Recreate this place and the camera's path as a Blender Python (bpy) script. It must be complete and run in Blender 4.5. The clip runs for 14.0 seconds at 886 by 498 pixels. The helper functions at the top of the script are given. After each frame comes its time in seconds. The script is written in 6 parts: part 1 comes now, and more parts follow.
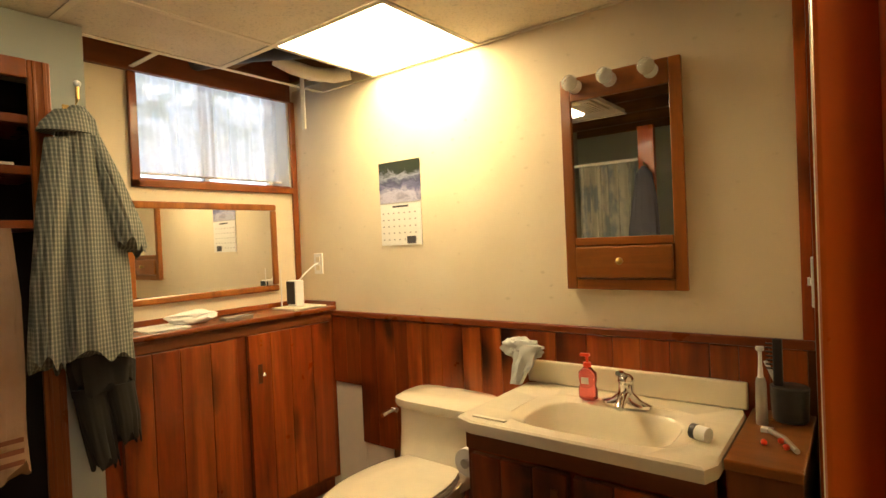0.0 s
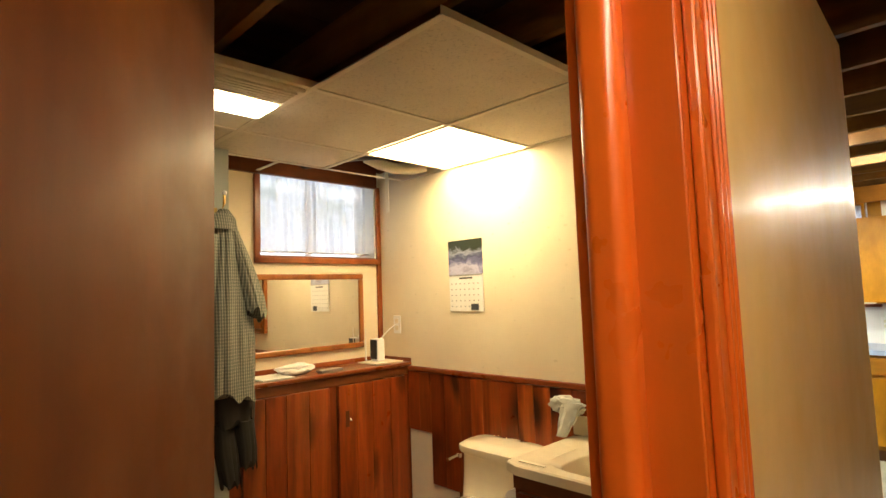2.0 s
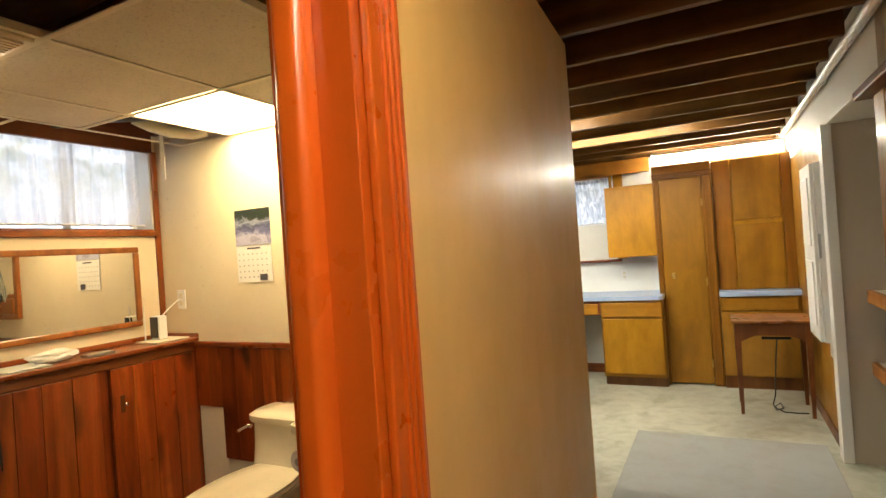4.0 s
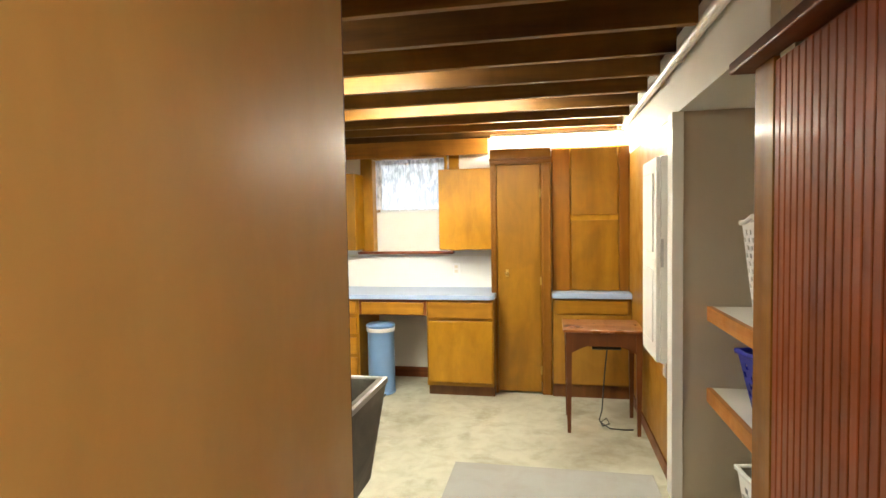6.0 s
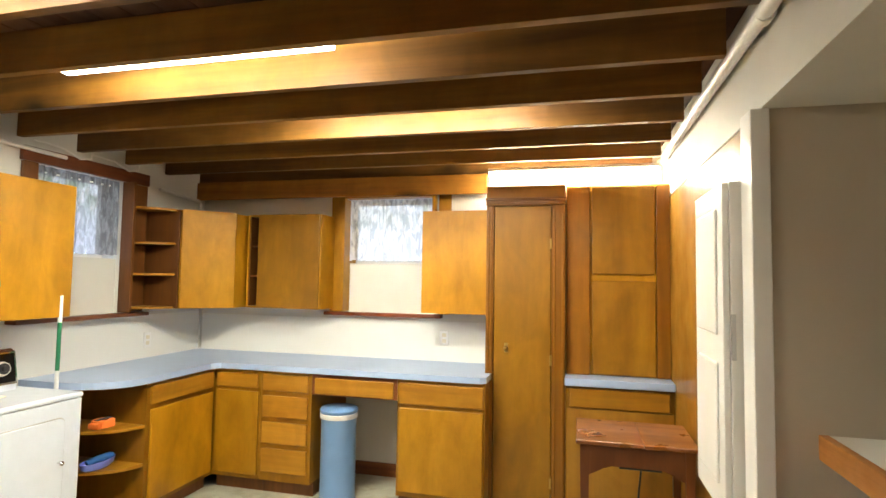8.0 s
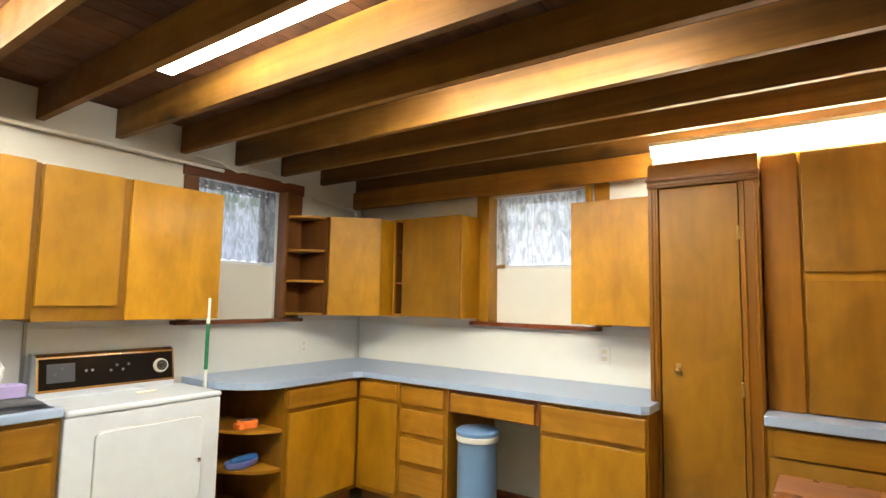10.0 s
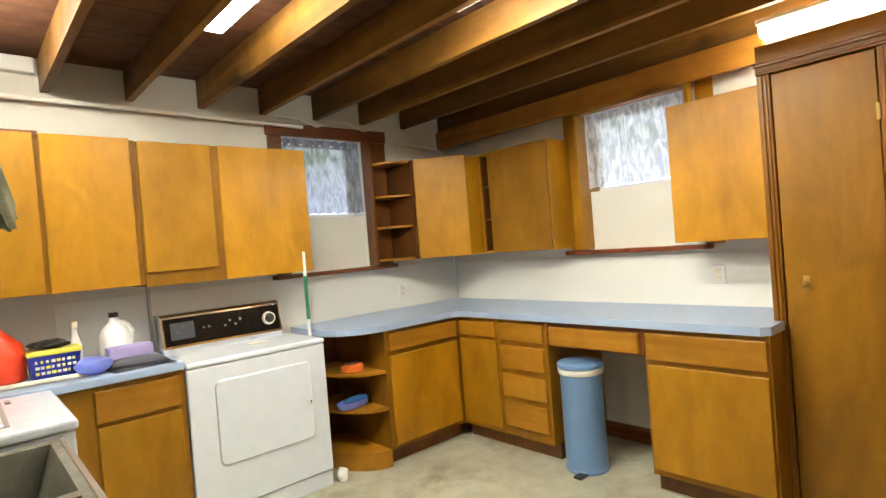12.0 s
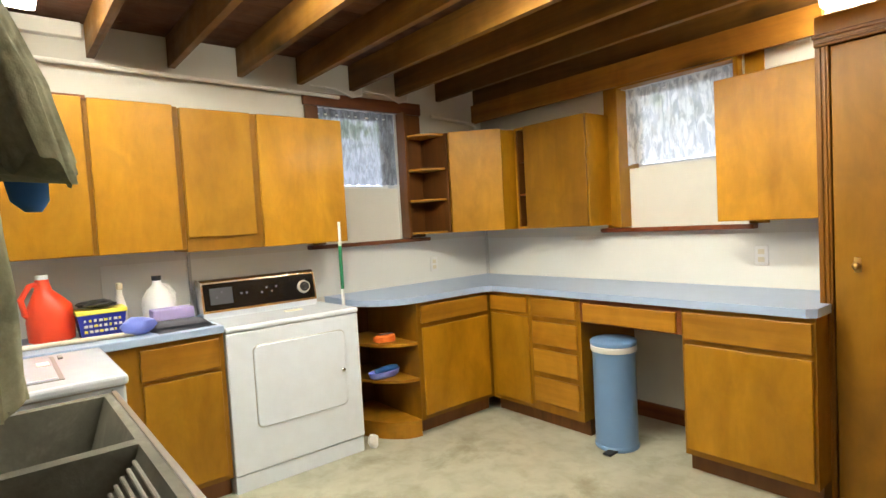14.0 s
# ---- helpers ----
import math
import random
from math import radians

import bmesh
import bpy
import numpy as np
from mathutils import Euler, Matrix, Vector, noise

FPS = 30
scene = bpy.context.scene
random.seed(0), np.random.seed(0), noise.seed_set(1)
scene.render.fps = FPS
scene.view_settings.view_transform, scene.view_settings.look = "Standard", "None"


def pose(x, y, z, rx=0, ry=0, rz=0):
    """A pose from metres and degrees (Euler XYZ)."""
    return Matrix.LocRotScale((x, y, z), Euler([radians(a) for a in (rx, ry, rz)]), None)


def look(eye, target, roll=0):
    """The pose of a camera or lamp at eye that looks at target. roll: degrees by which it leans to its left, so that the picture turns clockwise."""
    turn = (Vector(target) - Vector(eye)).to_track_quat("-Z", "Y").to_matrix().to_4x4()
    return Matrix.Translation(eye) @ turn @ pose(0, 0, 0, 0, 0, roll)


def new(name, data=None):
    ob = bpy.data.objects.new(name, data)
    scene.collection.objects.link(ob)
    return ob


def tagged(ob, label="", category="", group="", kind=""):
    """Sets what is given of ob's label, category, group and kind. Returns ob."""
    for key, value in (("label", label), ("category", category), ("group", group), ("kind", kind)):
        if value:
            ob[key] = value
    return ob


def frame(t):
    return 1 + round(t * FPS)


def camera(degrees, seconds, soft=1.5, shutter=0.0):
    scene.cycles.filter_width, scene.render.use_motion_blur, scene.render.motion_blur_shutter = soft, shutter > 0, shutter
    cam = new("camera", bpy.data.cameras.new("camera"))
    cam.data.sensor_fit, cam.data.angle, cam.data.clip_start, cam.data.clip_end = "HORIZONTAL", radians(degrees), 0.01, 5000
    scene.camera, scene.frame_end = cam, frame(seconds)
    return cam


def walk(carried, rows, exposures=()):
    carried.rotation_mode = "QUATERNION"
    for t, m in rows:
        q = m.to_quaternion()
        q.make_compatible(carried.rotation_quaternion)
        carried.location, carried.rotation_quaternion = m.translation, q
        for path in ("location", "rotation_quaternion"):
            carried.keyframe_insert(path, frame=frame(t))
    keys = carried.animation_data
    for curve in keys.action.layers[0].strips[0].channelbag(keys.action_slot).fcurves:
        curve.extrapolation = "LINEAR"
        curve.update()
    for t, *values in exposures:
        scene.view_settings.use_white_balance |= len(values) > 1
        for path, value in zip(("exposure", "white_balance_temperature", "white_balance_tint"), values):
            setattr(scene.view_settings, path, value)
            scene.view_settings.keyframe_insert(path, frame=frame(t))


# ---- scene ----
cam = camera(78.4, 14.0)
PATH = [
    (0, (0.229, 0.425, 1.375), (-0.987, 2.012, 1.345), -2.5),
    (0.5, (0.277, 0.382, 1.415), (-1.009, 1.914, 1.418), -2.4),
    (1, (0.386, 0.298, 1.436), (-0.983, 1.755, 1.505), -2.1),
    (1.5, (0.501, 0.197, 1.471), (-0.934, 1.584, 1.591), -1.9),
    (2, (0.596, 0.142, 1.466), (-0.829, 1.536, 1.63), -2.0),
    (2.5, (0.664, 0.107, 1.472), (-0.666, 1.592, 1.635), -3.0),
    (3, (0.69, 0.075, 1.422), (-0.459, 1.706, 1.566), -4.2),
    (3.5, (0.738, 0.108, 1.454), (-0.301, 1.816, 1.522), -4.4),
    (4, (0.773, 0.165, 1.46), (-0.128, 1.95, 1.468), -4.0),
    (4.2, (0.772, 0.192, 1.47), (-0.045, 2.017, 1.447), -3.9),
    (6.3, (0.734, 1.333, 1.513), (0.374, 3.298, 1.42), -0.3),
    (6.5, (0.726, 1.447, 1.49), (0.377, 3.415, 1.425), 0.1),
    (7, (0.738, 1.769, 1.504), (0.375, 3.735, 1.501), 0.5),
    (7.2, (0.755, 1.881, 1.508), (0.394, 3.848, 1.529), 0.5),
    (9.3, (0.959, 2.71, 1.426), (0.059, 4.483, 1.64), 1.5),
    (9.5, (0.969, 2.747, 1.408), (0.011, 4.49, 1.622), 1.4),
    (10, (1.031, 2.91, 1.408), (-0.131, 4.528, 1.587), 1.0),
    (10.5, (1.062, 3.017, 1.425), (-0.249, 4.523, 1.548), -0.2),
    (11, (1.078, 3.096, 1.399), (-0.308, 4.537, 1.471), -1.9),
    (11.5, (1.081, 3.122, 1.384), (-0.379, 4.489, 1.403), -3.3),
    (12, (1.084, 3.13, 1.367), (-0.4, 4.471, 1.345), -4.6),
    (12.5, (1.076, 3.121, 1.363), (-0.428, 4.438, 1.304), -5.3),
    (13, (1.05, 3.089, 1.359), (-0.477, 4.378, 1.282), -5.3),
    (13.5, (1.053, 3.095, 1.336), (-0.49, 4.366, 1.265), -4.6),
    (14, (1.038, 3.088, 1.341), (-0.506, 4.355, 1.245), -3.2),
]
walk(cam, [(t, look(eye, target, roll)) for t, eye, target, roll in PATH], [(0, 0.0), (4.0, 0.0), (6.3, 0.45), (7.2, 0.45), (9.3, 0.12), (14.0, 0.08)])

# ---- world and light ----
world = bpy.data.worlds.new("daylight")
scene.world = world
world.use_nodes = True
_sky = world.node_tree.nodes.new("ShaderNodeTexSky")
_sky.sky_type = "NISHITA"
_sky.sun_disc = False
_sky.sun_elevation = radians(40)
_sky.sun_rotation = radians(200)
world.node_tree.links.new(_sky.outputs[0], world.node_tree.nodes["Background"].inputs[0])
world.node_tree.nodes["Background"].inputs[1].default_value = 0.12
sun = new("sun", bpy.data.lights.new("sun", "SUN"))
sun.data.energy = 2.0
sun.data.angle = radians(0.5)
sun.data.color = (1.0, 0.95, 0.88)
sun.matrix_world = look((-10, 4, 9), (0, 3, 0))

TUBE_GLOW = 66.0
PANEL_GLOW = 27.0


# ---- materials ----
class Nodes:
    """A small wrapper to write node materials in few lines."""

    def __init__(self, name):
        self.mat = bpy.data.materials.new(name)
        self.mat.use_nodes = True
        self.tree = self.mat.node_tree
        self.bsdf = self.tree.nodes["Principled BSDF"]

    def add(self, kind, **values):
        node = self.tree.nodes.new("ShaderNode" + kind)
        for key, value in values.items():
            key = key.replace("_", " ")
            for sock in node.inputs:
                if sock.name == key:
                    sock.default_value = value
        return node

    def link(self, a, b):
        self.tree.links.new(a, b)

    def coords(self, scale=(1, 1, 1), jitter=0.0):
        co = self.add("TexCoord")
        mp = self.add("Mapping")
        mp.inputs["Scale"].default_value = scale
        self.link(co.outputs["Object"], mp.inputs["Vector"])
        if jitter:
            info = self.add("ObjectInfo")
            mul = self.add("Math")
            mul.operation = "MULTIPLY"
            mul.inputs[1].default_value = jitter
            self.link(info.outputs["Random"], mul.inputs[0])
            self.link(mul.outputs[0], mp.inputs["Location"])
        return mp.outputs[0]

    def noise(self, vec, scale, detail=4.0, distortion=0.0, rough=0.55):
        n = self.add("TexNoise", Scale=scale, Detail=detail, Distortion=distortion, Roughness=rough)
        self.link(vec, n.inputs["Vector"])
        return n.outputs[0]

    def ramp(self, fac, *stops):
        r = self.add("ValToRGB")
        while len(r.color_ramp.elements) < len(stops):
            r.color_ramp.elements.new(0.5)
        for e, (p, c) in zip(r.color_ramp.elements, stops):
            e.position, e.color = p, (*c, 1)
        self.link(fac, r.inputs[0])
        return r.outputs[0]

    def mix(self, fac, a, b, mode="MIX"):
        m = self.add("Mix")
        m.data_type, m.blend_type = "RGBA", mode
        if isinstance(fac, float):
            m.inputs[0].default_value = fac
        else:
            self.link(fac, m.inputs[0])
        for sock, value in ((m.inputs[6], a), (m.inputs[7], b)):
            if isinstance(value, tuple):
                sock.default_value = (*value, 1)
            else:
                self.link(value, sock)
        return m.outputs[2]

    def bump(self, height, strength=0.2, distance=0.002):
        b = self.add("Bump", Strength=strength, Distance=distance)
        self.link(height, b.inputs["Height"])
        self.link(b.outputs[0], self.bsdf.inputs["Normal"])

    def finish(self, colour, rough=0.5, metal=0.0, coat=0.0, **more):
        if isinstance(colour, tuple):
            self.bsdf.inputs["Base Color"].default_value = (*colour, 1)
        else:
            self.link(colour, self.bsdf.inputs["Base Color"])
        if isinstance(rough, float):
            self.bsdf.inputs["Roughness"].default_value = rough
        else:
            self.link(rough, self.bsdf.inputs["Roughness"])
        self.bsdf.inputs["Metallic"].default_value = metal
        self.bsdf.inputs["Coat Weight"].default_value = coat
        self.bsdf.inputs["Coat Roughness"].default_value = 0.15
        for key, value in more.items():
            self.bsdf.inputs[key.replace("_", " ")].default_value = value
        return self.mat


def wood(name, dark, mid, light, axis="z", rough=0.38, coat=0.25, knots=0.0, grain=1.0, jitter=40.0, island=False, along=0.5, spread=0.72, mottle=0.2, knot_size=1.0):
    n = Nodes(name)
    s = {"x": (along, 7, 7), "y": (7, along, 7), "z": (7, 7, along)}[axis]
    vec = n.coords(tuple(v * grain for v in s), jitter)
    big = n.noise(vec, 0.9, 3.0, 1.2)
    fine = n.noise(vec, 9.0, 6.0, 0.6, 0.65)
    col = n.ramp(big, (0.28, dark), (0.5, mid), (0.72, light))
    col = n.mix(0.35, col, n.ramp(fine, (0.3, dark), (0.62, light)), "OVERLAY")
    info = n.add("NewGeometry") if island else n.add("ObjectInfo")
    rnd = info.outputs["Random Per Island"] if island else info.outputs["Random"]
    tone = n.ramp(rnd, (0.0, (spread,) * 3), (1.0, (1.0, 1.0, 1.0)))
    col = n.mix(1.0, col, tone, "MULTIPLY")
    cloud = n.noise(n.coords((1, 1, 0.7), jitter), 5.5, 5.0, 0.9, 0.6)
    col = n.mix(1.0, col, n.ramp(cloud, (0.33, (1 - mottle,) * 3), (0.66, (1.0, 1.0, 1.0))), "MULTIPLY")
    if knots:
        k = {"x": (0.45, 1, 1), "y": (1, 0.45, 1), "z": (1, 1, 0.45)}[axis]
        kv = n.coords(k, jitter)
        warp = n.noise(kv, 5.0, 2.0)
        add = n.mix(0.12, kv, warp)
        v = n.add("TexVoronoi", Scale=knots)
        n.link(add, v.inputs["Vector"])
        spot = n.ramp(v.outputs["Distance"], (0.05 * knot_size, (1, 1, 1)), (0.17 * knot_size, (0, 0, 0)))
        col = n.mix(spot, col, tuple(c * 0.22 for c in dark))
    n.bump(fine, 0.12, 0.001)
    wear = n.ramp(n.noise(n.coords((2, 2, 2), jitter), 3.0, 4.0), (0.3, (rough * 0.8,) * 3), (0.7, (rough * 1.25,) * 3))
    return n.finish(col, wear, 0.0, coat, Specular_IOR_Level=0.32)


def painted(name, base, rough=0.6, stain=0.12, scale=3.0, bump=0.15, tint=(0.75, 0.68, 0.55)):
    n = Nodes(name)
    vec = n.coords()
    blot = n.noise(vec, scale, 5.0, 0.4)
    fine = n.noise(vec, 160.0, 3.0)
    dirty = tuple(b * t for b, t in zip(base, tint))
    fac = n.ramp(blot, (0.45, (0, 0, 0)), (0.85, (stain * 3,) * 3))
    n.bump(fine, bump, 0.001)
    return n.finish(n.mix(fac, base, dirty), rough)


def plain(name, base, rough=0.5, metal=0.0, coat=0.0, **more):
    n = Nodes(name)
    vec = n.coords()
    v = n.ramp(n.noise(vec, 14.0, 4.0), (0.3, tuple(c * 0.95 for c in base)), (0.7, base))
    return n.finish(v, rough, metal, coat, **more)


def glow(name, base, strength):
    n = Nodes(name)
    return n.finish(base, 0.5, Emission_Color=(*base, 1), Emission_Strength=strength)


M = {}
M["pine"] = wood("knotty_pine", (0.135, 0.027, 0.006), (0.36, 0.085, 0.015), (0.66, 0.22, 0.042), knots=6.0, knot_size=2.3, rough=0.34, coat=0.25, grain=0.8, spread=0.5)
M["pine_x"] = wood("pine_trim_x", (0.16, 0.035, 0.008), (0.27, 0.07, 0.015), (0.38, 0.11, 0.025), axis="x", rough=0.3, coat=0.4)
M["pine_y"] = wood("pine_trim_y", (0.18, 0.045, 0.009), (0.32, 0.09, 0.018), (0.44, 0.14, 0.03), axis="y", rough=0.3, coat=0.4)
M["trim"] = wood("orange_trim", (0.50, 0.118, 0.012), (0.62, 0.165, 0.017), (0.72, 0.215, 0.025), rough=0.3, coat=0.35, grain=0.45, mottle=0.12)
M["maple"] = wood("honey_veneer", (0.39, 0.20, 0.005), (0.47, 0.255, 0.009), (0.55, 0.312, 0.015), rough=0.42, coat=0.07, grain=0.5, along=2.2)
M["maple_x"] = wood("honey_solid_x", (0.31, 0.15, 0.009), (0.43, 0.222, 0.016), (0.54, 0.30, 0.03), axis="x", rough=0.42, coat=0.08, grain=0.6)
M["maple_y"] = wood("honey_solid_y", (0.31, 0.15, 0.009), (0.43, 0.222, 0.016), (0.54, 0.30, 0.03), axis="y", rough=0.42, coat=0.08, grain=0.6)
M["brown"] = wood("brown_stained", (0.12, 0.042, 0.009), (0.20, 0.078, 0.016), (0.28, 0.115, 0.026), rough=0.4, coat=0.2, knots=2.0, grain=0.7)
M["brown_y"] = wood("brown_stained_y", (0.12, 0.033, 0.009), (0.22, 0.07, 0.018), (0.32, 0.11, 0.03), axis="y", rough=0.4, coat=0.2)
M["brown_x"] = wood("brown_stained_x", (0.13, 0.035, 0.009), (0.24, 0.075, 0.018), (0.34, 0.12, 0.03), axis="x", rough=0.4, coat=0.2)
M["joist"] = wood("old_joist", (0.115, 0.053, 0.009), (0.24, 0.118, 0.019), (0.38, 0.205, 0.036), axis="x", rough=0.6, coat=0.05, knots=2.2, grain=0.8)
M["new_pine_x"] = wood("knotty_ledger", (0.30, 0.14, 0.018), (0.46, 0.23, 0.033), (0.60, 0.32, 0.055), axis="x", rough=0.5, coat=0.08, knots=2.6, grain=0.7)
M["deck"] = wood("subfloor_boards", (0.07, 0.026, 0.011), (0.12, 0.048, 0.02), (0.18, 0.075, 0.03), axis="y", rough=0.75, coat=0.0, grain=0.6, island=True)
M["panelling"] = wood("tan_veneer", (0.66, 0.47, 0.19), (0.69, 0.495, 0.205), (0.72, 0.52, 0.22), rough=0.43, coat=0.04, grain=0.4, along=2.0, mottle=0.06, spread=0.95)
M["casing_wood"] = wood("casing_wood", (0.24, 0.07, 0.013), (0.34, 0.108, 0.019), (0.43, 0.155, 0.03), rough=0.32, coat=0.3)
M["door_veneer"] = wood("door_veneer", (0.12, 0.030, 0.002), (0.19, 0.054, 0.004), (0.26, 0.086, 0.007), rough=0.5, coat=0.06, grain=0.45)
M["honey_door"] = wood("honey_door", (0.26, 0.124, 0.005), (0.345, 0.175, 0.008), (0.42, 0.222, 0.012), rough=0.42, coat=0.08, grain=0.5, along=1.2)
M["tub_rib"] = plain("worn_concrete_rib", (0.30, 0.295, 0.26), 0.8)
M["mark"] = plain("grey_print", (0.22, 0.22, 0.21), 0.6)
M["honey_dark"] = wood("honey_dark", (0.20, 0.084, 0.004), (0.30, 0.132, 0.006), (0.38, 0.178, 0.01), rough=0.4, coat=0.12, grain=0.6)
M["honey_dark_x"] = wood("honey_dark_x", (0.20, 0.084, 0.004), (0.30, 0.132, 0.006), (0.38, 0.178, 0.01), axis="x", rough=0.4, coat=0.12, grain=0.6)
M["ply"] = wood("grained_plywood", (0.30, 0.15, 0.014), (0.40, 0.215, 0.026), (0.50, 0.29, 0.045), rough=0.4, coat=0.2, grain=0.35)
M["oak"] = wood("oak_frame", (0.23, 0.085, 0.017), (0.38, 0.15, 0.03), (0.52, 0.225, 0.05), rough=0.35, coat=0.3, grain=1.2)
M["oak_x"] = wood("oak_frame_x", (0.22, 0.08, 0.016), (0.38, 0.15, 0.03), (0.54, 0.235, 0.055), axis="x", rough=0.35, coat=0.3, grain=1.0)
M["shelf_pine"] = wood("raw_pine_edge", (0.36, 0.16, 0.04), (0.48, 0.23, 0.06), (0.58, 0.31, 0.09), axis="y", rough=0.55, coat=0.0, knots=2.5)
M["post_pine"] = wood("raw_pine_post", (0.28, 0.125, 0.018), (0.38, 0.18, 0.028), (0.47, 0.24, 0.042), rough=0.5, coat=0.1, knots=2.5)
M["bead"] = wood("red_beadboard", (0.28, 0.07, 0.018), (0.38, 0.105, 0.026), (0.48, 0.145, 0.04), rough=0.5, coat=0.15)
M["desk"] = wood("walnut_desk", (0.13, 0.042, 0.012), (0.20, 0.07, 0.02), (0.28, 0.105, 0.03), rough=0.35, coat=0.25)
M["desk_top"] = wood("walnut_desk_top", (0.22, 0.085, 0.022), (0.31, 0.13, 0.034), (0.40, 0.18, 0.05), axis="x", rough=0.3, coat=0.3)
M["white_wall"] = painted("white_masonry", (0.66, 0.65, 0.61), 0.7, 0.10, 2.0, 0.3)
M["board_wall"] = painted("white_board", (0.74, 0.745, 0.72), 0.45, 0.06, 2.0, 0.05)
M["beige_wall"] = painted("beige_plaster", (0.54, 0.475, 0.38), 0.65, 0.10, 2.5, 0.2)
M["ceil_white"] = painted("white_soffit", (0.68, 0.66, 0.60), 0.6, 0.10, 2.0, 0.1)
M["green_wall"] = painted("grey_green_paint", (0.36, 0.39, 0.34), 0.6, 0.08, 2.0, 0.1)
M["white_paint"] = painted("white_gloss_paint", (0.78, 0.77, 0.74), 0.35, 0.06, 4.0, 0.05)
M["enamel"] = plain("white_enamel", (0.70, 0.755, 0.86), 0.22, 0.0, 0.4)
M["porcelain"] = plain("bone_porcelain", (0.78, 0.70, 0.53), 0.14, 0.0, 0.5)
M["marble"] = plain("cultured_marble", (0.80, 0.72, 0.55), 0.2, 0.0, 0.4)
M["chrome"] = plain("chrome", (0.82, 0.82, 0.82), 0.12, 1.0)
M["brass"] = plain("aged_brass", (0.50, 0.33, 0.11), 0.3, 1.0)
M["steel"] = plain("dull_steel", (0.45, 0.45, 0.45), 0.4, 1.0)
M["laminate"] = plain("pale_blue_laminate", (0.35, 0.455, 0.66), 0.35, 0.0, 0.12)
M["black"] = plain("black_plastic", (0.018, 0.018, 0.02), 0.35)
M["gloss_black"] = plain("gloss_black_glass", (0.006, 0.006, 0.007), 0.12, Specular_IOR_Level=0.25)
# near-black that puts the shade of recesses and voids into the colour
M["dark"] = plain("void_shade", (0.03, 0.022, 0.018), 0.8)
M["blue_can"] = plain("blue_grey_enamel", (0.15, 0.28, 0.52), 0.35, 0.0, 0.2)
M["white_plastic"] = plain("white_plastic", (0.80, 0.80, 0.80), 0.4)
M["almond"] = plain("almond_plastic", (0.72, 0.66, 0.52), 0.4)
M["blue_plastic"] = plain("cobalt_plastic", (0.018, 0.03, 0.36), 0.35)
M["periwinkle"] = plain("periwinkle_plastic", (0.20, 0.26, 0.80), 0.4)
M["red_plastic"] = plain("orange_red_plastic", (0.80, 0.065, 0.02), 0.35)
M["orange"] = plain("orange_cloth", (0.85, 0.20, 0.03), 0.8)
M["yellow"] = plain("yellow_plastic", (0.85, 0.72, 0.10), 0.45)
M["lilac"] = plain("lilac_card", (0.42, 0.36, 0.68), 0.6)
M["green"] = plain("green_plastic", (0.015, 0.17, 0.07), 0.4)
M["paper"] = plain("white_paper", (0.80, 0.79, 0.76), 0.8)
M["cream_paper"] = plain("cream_paper", (0.74, 0.68, 0.55), 0.85)
M["navy"] = plain("charcoal_navy_cloth", (0.035, 0.038, 0.055), 0.95)
M["trouser"] = plain("olive_black_cloth", (0.02, 0.017, 0.012), 0.95)
M["blue_cloth"] = plain("royal_blue_cloth", (0.03, 0.13, 0.38), 0.9)
M["grey_cloth"] = plain("pale_grey_cloth", (0.47, 0.48, 0.46), 0.95)
M["towel"] = painted("tan_terry_towel", (0.40, 0.25, 0.15), 0.95, 0.2, 9.0, 0.8)
M["rust"] = plain("rust_towel", (0.20, 0.07, 0.035), 0.95)
M["rug"] = painted("grey_carpet", (0.33, 0.33, 0.31), 0.95, 0.15, 6.0, 0.8)
M["vinyl"] = painted("brown_vinyl", (0.20, 0.12, 0.07), 0.5, 0.2, 5.0, 0.1)
M["bright_trim"] = plain("brushed_bright_trim", (0.80, 0.78, 0.72), 0.38, 0.55)
M["charcoal"] = plain("charcoal_cloth", (0.10, 0.10, 0.125), 0.95)
M["ink"] = plain("dark_ink", (0.05, 0.05, 0.06), 0.6)
M["foil"] = plain("white_insulation", (0.72, 0.68, 0.58), 0.8)
M["mirror"] = Nodes("mirror_glass").finish((0.88, 0.88, 0.86), 0.015, 1.0)
M["tube"] = glow("fluorescent_diffuser", (1.0, 0.965, 0.79), TUBE_GLOW)
M["hall_tube"] = glow("hall_diffuser", (1.0, 0.86, 0.62), 62.0)
M["panel_light"] = glow("warm_panel_diffuser", (1.0, 0.76, 0.40), PANEL_GLOW)
M["fan_light"] = glow("fan_lamp_lens", (1.0, 0.84, 0.55), 26.0)


def _concrete():
    n = Nodes("painted_concrete")
    vec = n.coords()
    a = n.noise(vec, 1.6, 6.0, 0.8)
    b = n.noise(vec, 9.0, 6.0, 0.4)
    col = n.ramp(a, (0.30, (0.30, 0.28, 0.20)), (0.52, (0.44, 0.43, 0.31)), (0.75, (0.52, 0.52, 0.40)))
    col = n.mix(0.5, col, n.ramp(b, (0.3, (0.33, 0.31, 0.23)), (0.6, (0.50, 0.50, 0.42))), "MIX")
    spot = n.ramp(n.noise(vec, 2.6, 9.0, 0.25, 0.62), (0.53, (0, 0, 0)), (0.68, (0.7, 0.7, 0.7)))
    col = n.mix(spot, col, (0.22, 0.19, 0.11))
    n.bump(b, 0.25, 0.003)
    return n.finish(col, n.ramp(a, (0.3, (0.38,) * 3), (0.7, (0.62,) * 3)))


